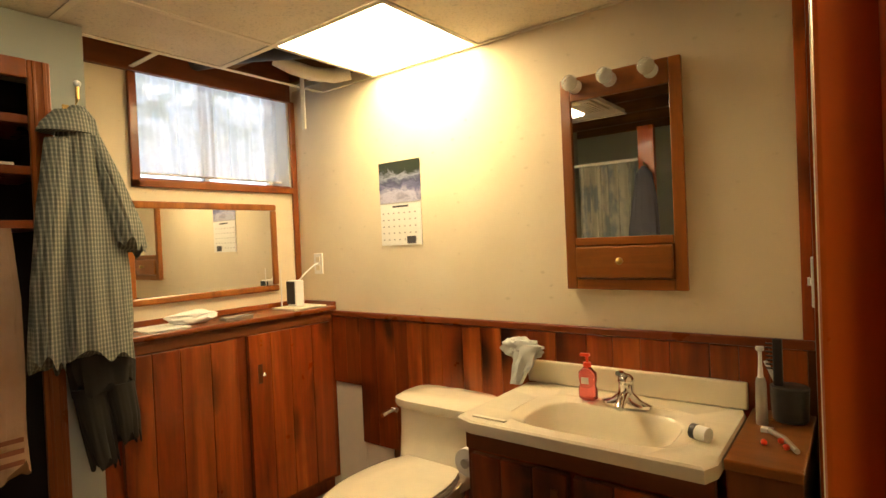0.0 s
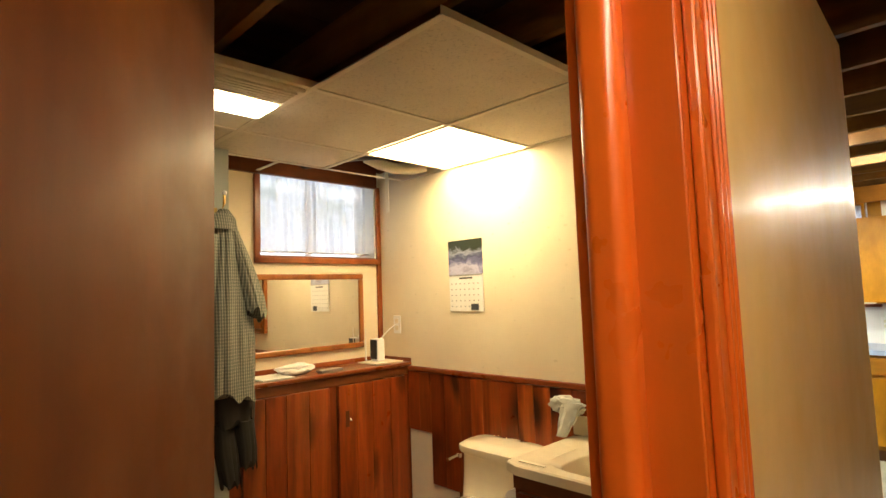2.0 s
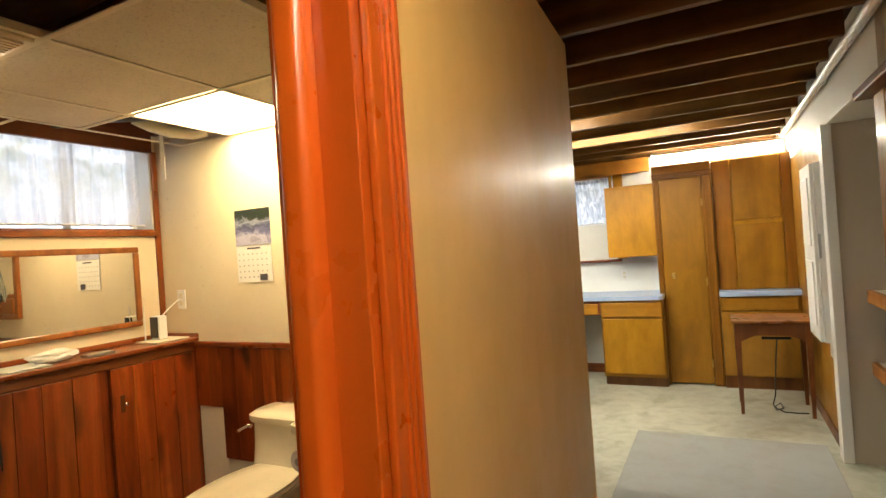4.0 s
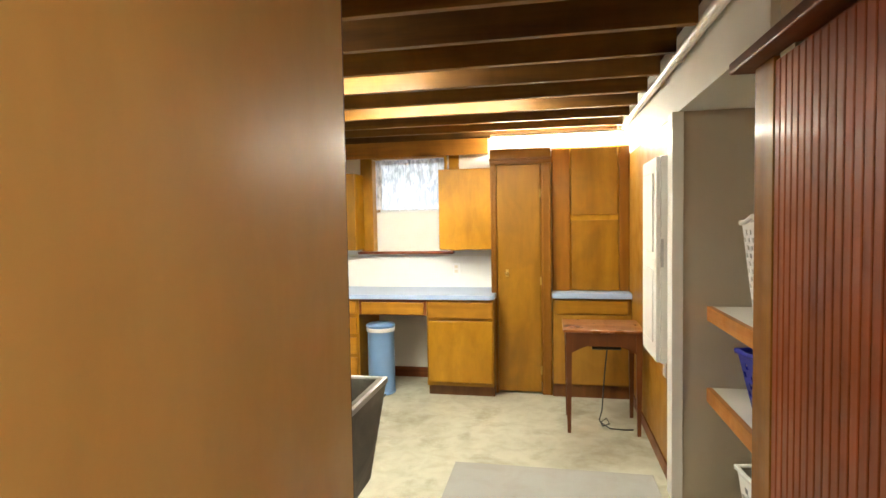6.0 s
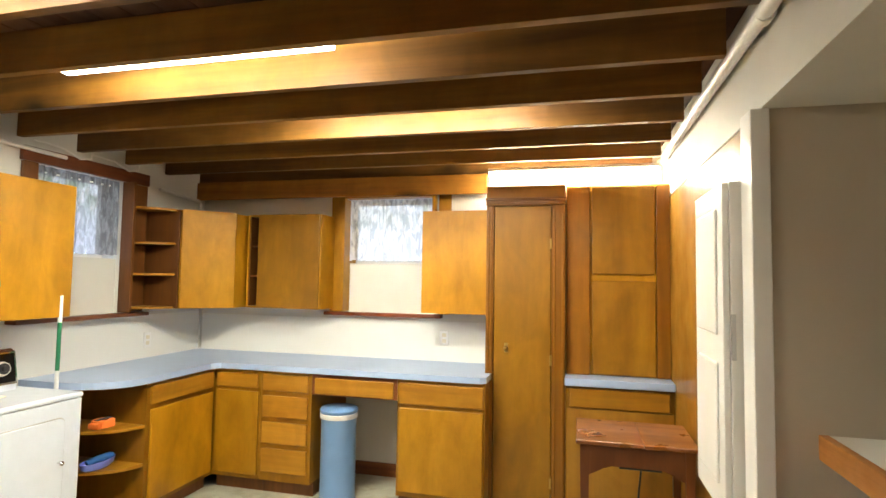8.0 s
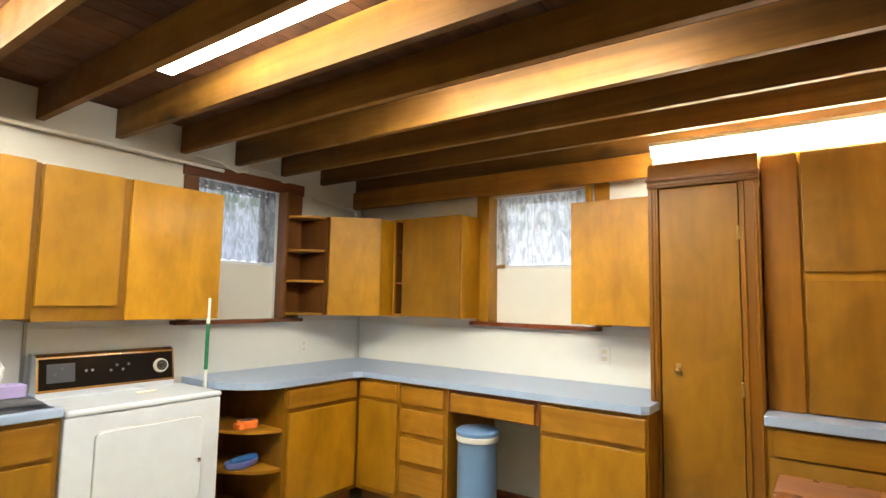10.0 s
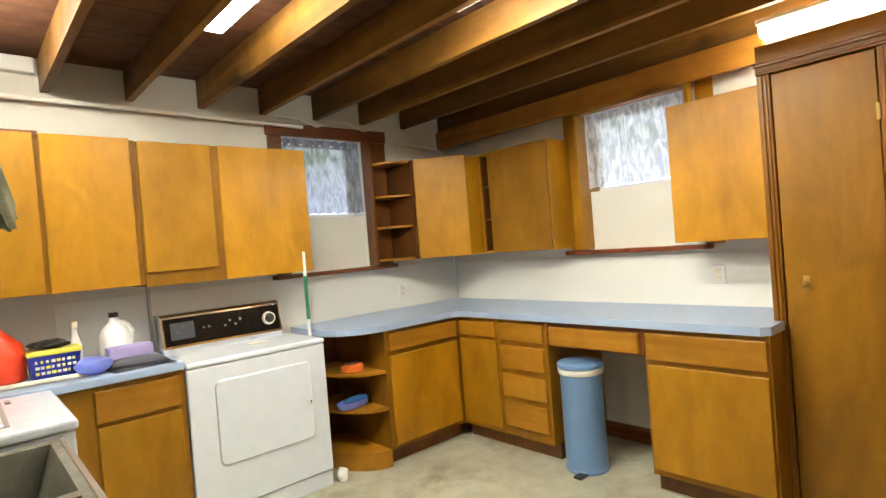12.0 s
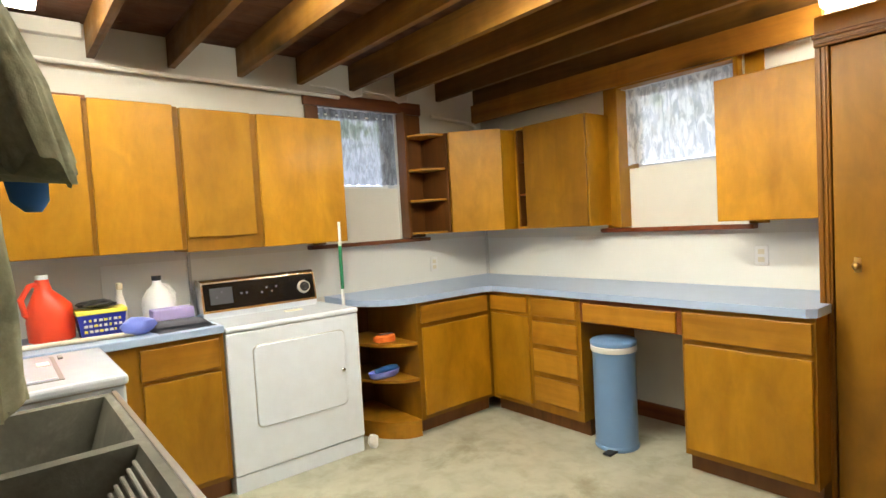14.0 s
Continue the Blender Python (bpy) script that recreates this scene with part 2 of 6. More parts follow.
def _tub_concrete():
    n = Nodes("grey_cast_concrete")
    vec = n.coords()
    a = n.noise(vec, 4.0, 8.0, 0.6, 0.65)
    f = n.noise(vec, 60.0, 4.0)
    col = n.ramp(a, (0.3, (0.075, 0.073, 0.055)), (0.55, (0.145, 0.14, 0.112)), (0.75, (0.26, 0.25, 0.21)))
    n.bump(f, 0.4, 0.002)
    return n.finish(col, 0.7)


def _wallpaper():
    n = Nodes("cream_wallpaper")
    vec = n.coords((1, 1, 1))
    blot = n.noise(vec, 2.2, 4.0)
    col = n.ramp(blot, (0.3, (0.69, 0.59, 0.42)), (0.7, (0.76, 0.67, 0.50)))
    v = n.add("TexVoronoi", Scale=9.0, Randomness=0.55)
    n.link(n.coords((1, 1, 1.9)), v.inputs["Vector"])
    mark = n.ramp(v.outputs["Distance"], (0.06, (0.75, 0.75, 0.75)), (0.14, (0, 0, 0)))
    broken = n.ramp(n.noise(vec, 45.0, 3.0), (0.47, (0, 0, 0)), (0.55, (1, 1, 1)))
    fac = n.mix(1.0, mark, broken, "MULTIPLY")
    n.bump(n.noise(vec, 220.0, 2.0), 0.12, 0.001)
    return n.finish(n.mix(fac, col, (0.60, 0.52, 0.36)), 0.6)


def _tile():
    n = Nodes("mineral_fibre_tile")
    vec = n.coords()
    a = n.noise(vec, 3.0, 4.0)
    pits = n.ramp(n.noise(n.coords((1, 1, 0.2)), 95.0, 5.0, 0.8, 0.7), (0.36, (0.25, 0.25, 0.25)), (0.46, (1, 1, 1)))
    col = n.mix(0.38, n.ramp(a, (0.3, (0.62, 0.55, 0.43)), (0.7, (0.70, 0.64, 0.52))), pits, "MULTIPLY")
    n.bump(pits, 0.4, 0.002)
    return n.finish(col, 0.9)


def _sheer(name, base, lace=0.0):
    n = Nodes(name)
    vec = n.coords()
    col = n.ramp(n.noise(vec, 30.0, 3.0), (0.3, tuple(c * 0.9 for c in base)), (0.7, base))
    if lace:
        holes = n.ramp(n.noise(n.coords((1, 1, 0.3)), lace, 5.0, 1.0, 0.6), (0.42, tuple(c * 0.42 for c in base)), (0.58, base))
        col = n.mix(0.75, col, holes)
    out = n.tree.nodes["Material Output"]
    tr = n.add("BsdfTranslucent")
    df = n.add("BsdfDiffuse")
    n.link(col, tr.inputs[0])
    n.link(col, df.inputs[0])
    ms = n.add("MixShader")
    ms.inputs[0].default_value = 0.6
    n.link(df.outputs[0], ms.inputs[1])
    n.link(tr.outputs[0], ms.inputs[2])
    clear = n.add("BsdfTransparent")
    m2 = n.add("MixShader")
    m2.inputs[0].default_value = 0.16
    n.link(ms.outputs[0], m2.inputs[1])
    n.link(clear.outputs[0], m2.inputs[2])
    n.link(m2.outputs[0], out.inputs[0])
    n.mat.node_tree.nodes.remove(n.bsdf)
    return n.mat


def _plaid():
    n = Nodes("plaid_shirt_cotton")
    co = n.coords((1, 1, 1))
    sep = n.add("SeparateXYZ")
    n.link(co, sep.inputs[0])
    col = None

    def band(sock, freq, lo, hi):
        m = n.add("Math")
        m.operation = "MULTIPLY"
        m.inputs[1].default_value = freq
        n.link(sock, m.inputs[0])
        s = n.add("Math")
        s.operation = "SINE"
        n.link(m.outputs[0], s.inputs[0])
        return n.ramp(s.outputs[0], (0.0, lo), (0.55, hi))

    v = band(sep.outputs["Y"], 560.0, (0.13, 0.135, 0.115), (0.30, 0.29, 0.235))
    h = band(sep.outputs["Z"], 430.0, (0.58, 0.61, 0.59), (0.95, 0.95, 0.90))
    col = n.mix(0.8, v, h, "MULTIPLY")
    n.bump(n.noise(co, 300.0, 2.0), 0.1, 0.001)
    return n.finish(col, 0.9)


def _corduroy():
    n = Nodes("sage_jacket_cloth")
    vec = n.coords()
    col = n.ramp(n.noise(vec, 7.0, 6.0, 0.5, 0.65), (0.3, (0.13, 0.135, 0.085)), (0.55, (0.28, 0.285, 0.19)), (0.78, (0.42, 0.42, 0.30)))
    n.bump(n.noise(vec, 60.0, 4.0), 0.5, 0.004)
    return n.finish(col, 0.95)


def _landscape():
    n = Nodes("calendar_photo")
    vec = n.coords((1, 1, 1))
    sep = n.add("SeparateXYZ")
    n.link(vec, sep.inputs[0])
    m = n.add("MapRange")
    m.inputs[1].default_value, m.inputs[2].default_value = 1.61, 1.81
    n.link(sep.outputs["Z"], m.inputs[0])
    no = n.noise(n.coords((1, 1, 1.6)), 13.0, 6.0, 0.9, 0.65)
    ad = n.add("Math")
    ad.operation = "MULTIPLY_ADD"
    ad.inputs[1].default_value = 0.75
    n.link(no, ad.inputs[0])
    n.link(m.outputs[0], ad.inputs[2])
    col = n.ramp(ad.outputs[0], (0.2, (0.20, 0.18, 0.28)), (0.38, (0.46, 0.46, 0.62)), (0.52, (0.16, 0.16, 0.32)), (0.66, (0.05, 0.06, 0.13)), (0.8, (0.28, 0.31, 0.42)), (0.95, (0.02, 0.03, 0.02)))
    return n.finish(col, 0.35)


def _backdrop():
    n = Nodes("outside_glow")
    vec = n.coords()
    sep = n.add("SeparateXYZ")
    n.link(vec, sep.inputs[0])
    leaf = n.ramp(n.noise(vec, 9.0, 6.0, 0.8), (0.42, (0.16, 0.24, 0.12)), (0.56, (0.75, 0.83, 0.95)))
    m = n.add("MapRange")
    m.inputs[1].default_value, m.inputs[2].default_value = 1.85, 2.25
    n.link(sep.outputs["Z"], m.inputs[0])
    col = n.mix(m.outputs[0], (0.70, 0.80, 1.0), leaf)
    n.link(col, n.bsdf.inputs["Emission Color"])
    n.bsdf.inputs["Emission Strength"].default_value = 3.3
    return n.finish((0.1, 0.1, 0.1), 1.0)


def _shower():
    n = Nodes("clear_shower_vinyl")
    vec = n.coords()
    col = n.ramp(n.noise(n.coords((1, 1, 0.5)), 10.0, 4.0), (0.45, (0.66, 0.64, 0.56)), (0.6, (0.35, 0.40, 0.46)))
    n.bump(n.noise(vec, 12.0, 3.0), 0.4, 0.01)
    return n.finish(col, 0.25, Alpha=0.6)


M["concrete"] = _concrete()
M["tub_concrete"] = _tub_concrete()
M["wallpaper"] = _wallpaper()
M["tile"] = _tile()
M["sheer"] = _sheer("white_sheer", (0.86, 0.87, 0.90))
M["pale_lace"] = _sheer("pale_lace", (0.86, 0.84, 0.79), 30.0)
M["lace"] = _sheer("grey_lace", (0.31, 0.31, 0.33), 34.0)
M["plaid"] = _plaid()
M["jacket"] = _corduroy()
M["photo"] = _landscape()
M["backdrop"] = _backdrop()
M["shower"] = _shower()
M["glass"] = Nodes("window_glass").finish((1, 1, 1), 0.02, Transmission_Weight=1.0, IOR=1.45)
M["amber_soap"] = Nodes("red_soap").finish((0.92, 0.22, 0.22), 0.08, Transmission_Weight=0.92, IOR=1.4)
M["clear_bulb"] = Nodes("clear_bulb_glass").finish((0.95, 0.93, 0.85), 0.08, Transmission_Weight=0.75, IOR=1.35)


# ---- builders ----
# drawn heights times RISE[0] plus RISE[1]: the laundry is a little lower than drawn, the bathroom floor a little raised
LAUNDRY_RISE, BATH_RISE = (0.974, 0.0), (1.0, 0.045)
RISE = LAUNDRY_RISE


def mesh():
    return bmesh.new()


def bx(bm, x0, x1, y0, y1, z0, z1, bev=0.0):
    """An upright box, its edges rounded by bev."""
    vs = [bm.verts.new((x, y, z)) for x in (x0, x1) for y in (y0, y1) for z in (z0, z1)]
    fs = [bm.faces.new([vs[i] for i in f]) for f in ((0, 1, 3, 2), (4, 6, 7, 5), (0, 4, 5, 1), (2, 3, 7, 6), (0, 2, 6, 4), (1, 5, 7, 3))]
    if bev:
        es = list({e for f in fs for e in f.edges})
        bmesh.ops.bevel(bm, geom=es, offset=bev, segments=2, affect="EDGES", profile=0.5)
    return bm


def cyl(bm, p, q, r, r2=None, seg=18):
    """A round bar from p to q."""
    p, q = Vector(p), Vector(q)
    r2 = r if r2 is None else r2
    d = q - p
    m = Matrix.Translation((p + q) / 2) @ d.to_track_quat("Z", "Y").to_matrix().to_4x4()
    bmesh.ops.create_cone(bm, cap_ends=True, segments=seg, radius1=r, radius2=r2, depth=d.length, matrix=m)
    return bm


def ball(bm, c, r, sx=1, sy=1, sz=1, seg=16):
    bmesh.ops.create_uvsphere(bm, u_segments=seg, v_segments=seg // 2 + 2, radius=r, matrix=Matrix.Translation(c) @ Matrix.Diagonal((sx, sy, sz, 1)))
    return bm


def loft(bm, rings, close=True, caps=True):
    """Joins rings of equal length into a skin."""
    rows = [[bm.verts.new(p) for p in ring] for ring in rings]
    n = len(rows[0])
    for a, b in zip(rows, rows[1:]):
        for i in range(n if close else n - 1):
            bm.faces.new((a[i], a[(i + 1) % n], b[(i + 1) % n], b[i]))
    if caps and close:
        bm.faces.new(rows[0][::-1])
        bm.faces.new(rows[-1])
    return bm


def lathe(bm, profile, c, seg=24):
    """A turned shape: profile of (radius, height) about the upright axis at c."""
    return loft(bm, [[(c[0] + r * math.cos(2 * math.pi * i / seg), c[1] + r * math.sin(2 * math.pi * i / seg), c[2] + z) for i in range(seg)] for r, z in profile])


def tube(bm, pts, r, seg=10):
    """A bent round bar through pts."""
    pts = [Vector(p) for p in pts]
    rings = []
    for i, p in enumerate(pts):
        d = (pts[min(i + 1, len(pts) - 1)] - pts[max(i - 1, 0)]).normalized()
        a = d.cross(Vector((0.31, 0.17, 0.93))).normalized()
        b = d.cross(a)
        rings.append([p + r * (a * math.cos(2 * math.pi * k / seg) + b * math.sin(2 * math.pi * k / seg)) for k in range(seg)])
    return loft(bm, rings)


def part(name, bm, material, parent=None, label="", smooth=False):
    """Links a bmesh as one mesh object, under a thing or a part if one is given."""
    bmesh.ops.recalc_face_normals(bm, faces=bm.faces)
    for v in bm.verts:
        v.co.z = v.co.z * RISE[0] + RISE[1]
    me = bpy.data.meshes.new(name)
    bm.to_mesh(me)
    bm.free()
    me.materials.append(M[material] if isinstance(material, str) else material)
    if smooth:
        me.polygons.foreach_set("use_smooth", [True] * len(me.polygons))
        me.set_sharp_from_angle(angle=radians(38))
    ob = new(name, me)
    if parent is not None:
        ob.parent = parent
        ob.matrix_parent_inverse = parent.matrix_basis.inverted() if parent.type == "EMPTY" else Matrix()
    if label:
        ob["label"] = label
    return ob


def thing(name, at, label, category, group="", kind=""):
    ob = new(name)
    ob.empty_display_size = 0.1
    ob.matrix_basis = Matrix.Translation((at[0], at[1], at[2] * RISE[0] + RISE[1]))
    return tagged(ob, label, category, group, kind)


def slab(name, material, boxes, label="", category="", parent=None, kind="structure", bev=0.0):
    bm = mesh()
    for b in boxes:
        bx(bm, *b, bev)
    return tagged(part(name, bm, material, parent), label, category, "", kind) if parent is None else part(name, bm, material, parent, label)


# ---- plan ----
WEST, NORTH, EAST, SOUTH = -2.30, 6.31, 1.42, -1.30
BATH_N, BATH_E = 2.38, 0.12
DECK, JOIST = 2.53, 2.355
CEIL = 2.15

# ---- structure ----
slab("floor", "concrete", [(WEST - 0.2, 3.0, SOUTH - 0.2, NORTH + 0.2, -0.12, 0)], "pale worn painted concrete floor with brown stains", "floor")
slab("floor_bathroom", "vinyl", [(WEST, BATH_E, SOUTH, BATH_N, 0.001, 0.052)], "brown vinyl floor of the small bathroom", "floor")
# west wall with the two basement windows
BW = (1.53, 2.345, 1.66, 2.26)
LW = (4.80, 5.44, 1.27, 2.22)
NW = (-0.965, -0.20, 1.27, 2.19)
t0, t1 = WEST - 0.22, WEST
RISE = BATH_RISE
slab("wall_west_bathroom", "wallpaper", [(t0, t1, SOUTH, BW[0], -0.045, 2.40), (t0, t1, BW[1], 2.42, -0.045, 2.40), (t0, t1, BW[0], BW[1], -0.045, BW[2]), (t0, t1, BW[0], BW[1], BW[3], 2.40)], "cream patterned wallpaper on the bathroom window wall", "wall")
RISE = LAUNDRY_RISE
slab("wall_west_laundry", "white_wall", [(t0, t1, 2.42, LW[0], 0, DECK), (t0, t1, LW[1], NORTH + 0.22, 0, DECK), (t0, t1, LW[0], LW[1], 0, LW[2]), (t0, t1, LW[0], LW[1], LW[3], DECK)], "white painted basement wall behind the laundry cabinets", "wall")
slab("wall_north", "white_wall", [(WEST, NW[0], NORTH, NORTH + 0.22, 0, DECK), (NW[1], 3.0, NORTH, NORTH + 0.22, 0, DECK), (NW[0], NW[1], NORTH, NORTH + 0.22, 0, NW[2]), (NW[0], NW[1], NORTH, NORTH + 0.22, NW[3], DECK)], "white painted basement wall above the blue counter", "wall")
# partition between bathroom and laundry, and the partition to the hall
slab("wall_partition_bathroom", "wallpaper", [(WEST, BATH_E, BATH_N, 2.425, 0, 2.315)], "cream wallpaper with small faint marks", "wall")
slab("wall_partition_laundry", "board_wall", [(WEST, 0.115, 2.427, 2.44, 0, 2.315)], "white board on the laundry side of the partition", "wall")
slab("wall_hall_bathroom_side", "wallpaper", [(BATH_E, 0.17, 0.80, 2.425, 0, 2.315), (BATH_E, 0.17, SOUTH, -0.045, 0, 2.315), (BATH_E, 0.17, -0.045, 0.80, 2.125, 2.315)], "cream wallpaper beside the bathroom door", "wall")
slab("wall_hall_panelling", "panelling", [(0.172, 0.262, 0.80, 2.36, 0, 2.315), (0.172, 0.262, SOUTH, -0.045, 0, 2.315), (0.172, 0.262, -0.045, 0.80, 2.125, 2.315)], "glossy tan wood veneer panelling in the hall", "wall")
# the hall partition stands slightly askew
def askew(ob):
    for o in (ob, *ob.children_recursive):
        if o.type == "MESH":
            for v in o.data.vertices:
                v.co.x += 0.092 - 0.0575 * (v.co.y - 0.8)
    return ob


askew(bpy.data.objects["wall_hall_bathroom_side"])
for v in bpy.data.objects["wall_hall_panelling"].data.vertices:
    v.co.x += 0.08 - 0.043 * (v.co.y - 0.87)
slab("trim_panel_edge", "brown", [(0.165, 0.276, 2.362, 2.372, 0, 2.315)], "dark brown strip on the panelling corner", "trim", bev=0.003)
slab("wall_east", "beige_wall", [(EAST, EAST + 0.1, 4.30, NORTH, 0, DECK), (2.25, 2.35, 2.9, 4.3, 0, DECK), (EAST + 0.0125, 2.35, 4.20, 4.299, 0, DECK), (EAST + 0.012, 2.25, 2.88, 2.98, 0, DECK)], "beige plaster walls of the shelf niche", "wall")
slab("wall_south", "beige_wall", [(WEST, EAST + 0.1, SOUTH - 0.1, SOUTH, 0, DECK)], "plain beige wall closing the hall", "wall")
slab("wall_hall_beadboard", "bead", [(EAST + 0.03, EAST + 0.1, SOUTH, 2.879, 0, 2.52)], "red-brown beadboard wall of the hall", "wall")
# soffit over the east side
slab("soffit", "ceil_white", [(EAST - 0.012, 2.24, 2.99, NORTH, 2.125, DECK)], "white boxed-in soffit over the niche", "ceiling")
# open joists and boards above
FACES = [4.29 + 0.386 * k for k in range(-14, 5)] + [6.235]
joists = thing("ceiling_joists", (0, 2.5, JOIST), "row of dark old timber floor joists overhead", "ceiling", "", "structure")
for fy in FACES:
    part("joist", bx(mesh(), WEST, EAST - 0.085 if fy > 1.9 else EAST + 0.02, fy, fy + 0.038, JOIST, DECK - 0.002, 0.002), "joist", joists)
slab("trim_ledger", "new_pine_x", [(WEST + 0.004, 0.186, 6.203, 6.234, 2.203, JOIST - 0.002)], "knotty golden ledger board along the wall below the joists", "trim", bev=0.003)
bm = mesh()
x = WEST
while x < 2.3:
    bx(bm, x, min(x + 0.136, 2.34), SOUTH, NORTH, DECK, DECK + 0.03)
    x += 0.14
tagged(part("ceiling_boards", bm, "deck"), "dark brown subfloor boards between the joists", "ceiling", "", "structure")
slab("roof_void", "dark", [(WEST - 0.3, 3.1, SOUTH - 0.3, NORTH + 0.3, DECK + 0.04, DECK + 0.12)], "floor above the basement", "ceiling")

# ---- windows ----
def sheer_cloth(name, mat, axis, at, a0, a1, z0, z1, folds, depth, parent, label):
    """A gathered curtain hung in a plane of constant x or y."""
    bm = mesh()
    rng = random.Random(name + str(at) + str(a0))
    ph = [rng.uniform(0, 6.28) for _ in range(5)]
    nu, nv = 90, 16
    rows = []
    for j in range(nv + 1):
        v = j / nv
        row = []
        for i in range(nu + 1):
            u = i / nu
            w = math.sin(folds * 6.28 * u + ph[0] + 0.7 * math.sin(3 * u * 6.28 + ph[1])) + 0.5 * math.sin(folds * 1.7 * 6.28 * u + ph[2] + 1.2 * v)
            d = depth * w * (0.55 + 0.45 * math.sin(v * 3.1 + ph[3] + 5 * u) ** 2)
            a = a0 + (a1 - a0) * u
            z = z0 + (z1 - z0) * v + 0.004 * math.sin(folds * 6.28 * u + ph[4]) * (1 - v)
            row.append((at + d, a, z) if axis == "x" else (a, at + d, z))
        rows.append(row)
    loft(bm, rows, close=False, caps=False)
    return part(name, bm, mat, parent, label, smooth=True)


def glazing(w, axis, wall, a0, a1, z0, z1, mid=True):
    """Metal sash with panes, set back in the wall."""
    def b(bm, p0, p1, d0, d1, q0, q1):
        if axis == "x":
            bx(bm, wall - d1, wall - d0, p0, p1, q0, q1, 0.002)
        else:
            bx(bm, p0, p1, wall + d0, wall + d1, q0, q1, 0.002)
    bm = mesh()
    b(bm, a0, a1, 0.15, 0.19, z0, z0 + 0.03)
    b(bm, a0, a1, 0.15, 0.19, z1 - 0.03, z1)
    b(bm, a0, a0 + 0.03, 0.15, 0.19, z0 + 0.03, z1 - 0.03)
    b(bm, a1 - 0.03, a1, 0.15, 0.19, z0 + 0.03, z1 - 0.03)
    if mid:
        m = (a0 + a1) / 2
        b(bm, m - 0.015, m + 0.015, 0.15, 0.19, z0 + 0.03, z1 - 0.03)
    part("window_frame", bm, "white_paint", w)
    bm = mesh()
    b(bm, a0 + 0.03, a1 - 0.03, 0.168, 0.172, z0 + 0.03, z1 - 0.03)
    pane = part("pane", bm, "glass", w)
    pane.visible_shadow = False


RISE = BATH_RISE
w = thing("window_1", (WEST, 1.94, 1.66), "small basement window with white sheer curtain and pine casing", "window", "", "structure")
glazing(w, "x", WEST, BW[0], BW[1], BW[2], BW[3])
slab("header", "brown_y", [(WEST + 0.001, WEST + 0.03, 1.22, 2.345, 2.135, 2.35)], parent=w, bev=0.003)
slab("casing", "casing_wood", [(WEST, WEST + 0.022, 1.495, 1.53, 1.628, 2.134), (WEST, WEST + 0.022, 1.495, 2.345, 1.628, 1.662)], parent=w, bev=0.004)
slab("sill", "pine_y", [(WEST - 0.15, WEST - 0.002, BW[0], BW[1], 1.66, 1.672)], parent=w, bev=0.003)
slab("reveal", "board_wall", [(WEST - 0.15, WEST - 0.002, BW[1] - 0.008, BW[1], 1.672, 2.26), (WEST - 0.15, WEST - 0.002, BW[0], BW[0] + 0.006, 1.672, 2.26)], parent=w)
sheer_cloth("curtain", "sheer", "x", WEST - 0.07, BW[0] + 0.01, 1.93, 1.70, 2.22, 6, 0.010, w, "white sheer gathered curtain")
sheer_cloth("curtain", "sheer", "x", WEST - 0.07, 1.92, BW[1] - 0.03, 1.70, 2.22, 6, 0.010, w, "white sheer gathered curtain")
bm = mesh()
cyl(bm, (WEST - 0.07, BW[0] + 0.005, 2.2), (WEST - 0.07, BW[1] - 0.01, 2.2), 0.006)
part("curtain_rod", bm, "white_paint", w)
bm = mesh()
cyl(bm, (WEST - 0.07, BW[0] + 0.005, 1.70), (WEST - 0.07, BW[1] - 0.01, 1.70), 0.006)
part("curtain_rod", bm, "white_paint", w)

RISE = LAUNDRY_RISE
w = thing("window_2", (WEST, 5.2, 1.25), "basement window with grey lace curtain and brown board casing", "window", "", "structure")
glazing(w, "x", WEST, LW[0], LW[1], 1.66, LW[3], False)
slab("casing", "brown", [(WEST, WEST + 0.025, 4.71, 4.80, 1.275, 2.22), (WEST, WEST + 0.10, 5.44, 5.465, 1.275, 2.22), (WEST, WEST + 0.025, 5.466, 5.645, 1.275, 2.22)], parent=w, bev=0.003)
slab("header", "brown_y", [(WEST, WEST + 0.03, 4.70, 5.655, 2.222, 2.31)], parent=w, bev=0.003)
slab("sill", "brown_y", [(WEST, WEST + 0.085, 4.67, 5.645, 1.245, 1.272)], parent=w, bev=0.005)
slab("white_board", "white_wall", [(WEST - 0.05, WEST - 0.03, LW[0], LW[1], 1.27, 1.66)], parent=w)
sheer_cloth("curtain", "lace", "x", WEST - 0.018, LW[0] + 0.002, LW[1] - 0.002, 1.685, 2.218, 8, 0.014, w, "patterned grey lace curtain")
bm = mesh()
cyl(bm, (WEST - 0.03, LW[0], 2.18), (WEST - 0.03, LW[1], 2.18), 0.006)
part("curtain_rod", bm, "white_paint", w)

w = thing("window_3", (-0.55, NORTH, 1.25), "basement window over the counter with lace curtain and pine casing", "window", "", "structure")
glazing(w, "y", NORTH, NW[0], NW[1], 1.67, NW[3], False)
slab("casing", "maple", [(-1.09, NW[0], NORTH - 0.022, NORTH - 0.001, 1.277, 2.255), (NW[1], -0.10, NORTH - 0.022, NORTH - 0.001, 1.277, 2.255)], parent=w, bev=0.003)
slab("jamb", "maple", [(NW[0] - 0.003, NW[0] + 0.02, NORTH - 0.09, NORTH + 0.15, 1.28, 2.19), (-0.235, -0.21, NORTH - 0.09, NORTH - 0.02, 2.055, 2.25)], parent=w, bev=0.003)
slab("header", "maple_x", [(NW[0] + 0.021, -0.236, NORTH - 0.09, NORTH - 0.001, 2.192, 2.25)], parent=w, bev=0.003)
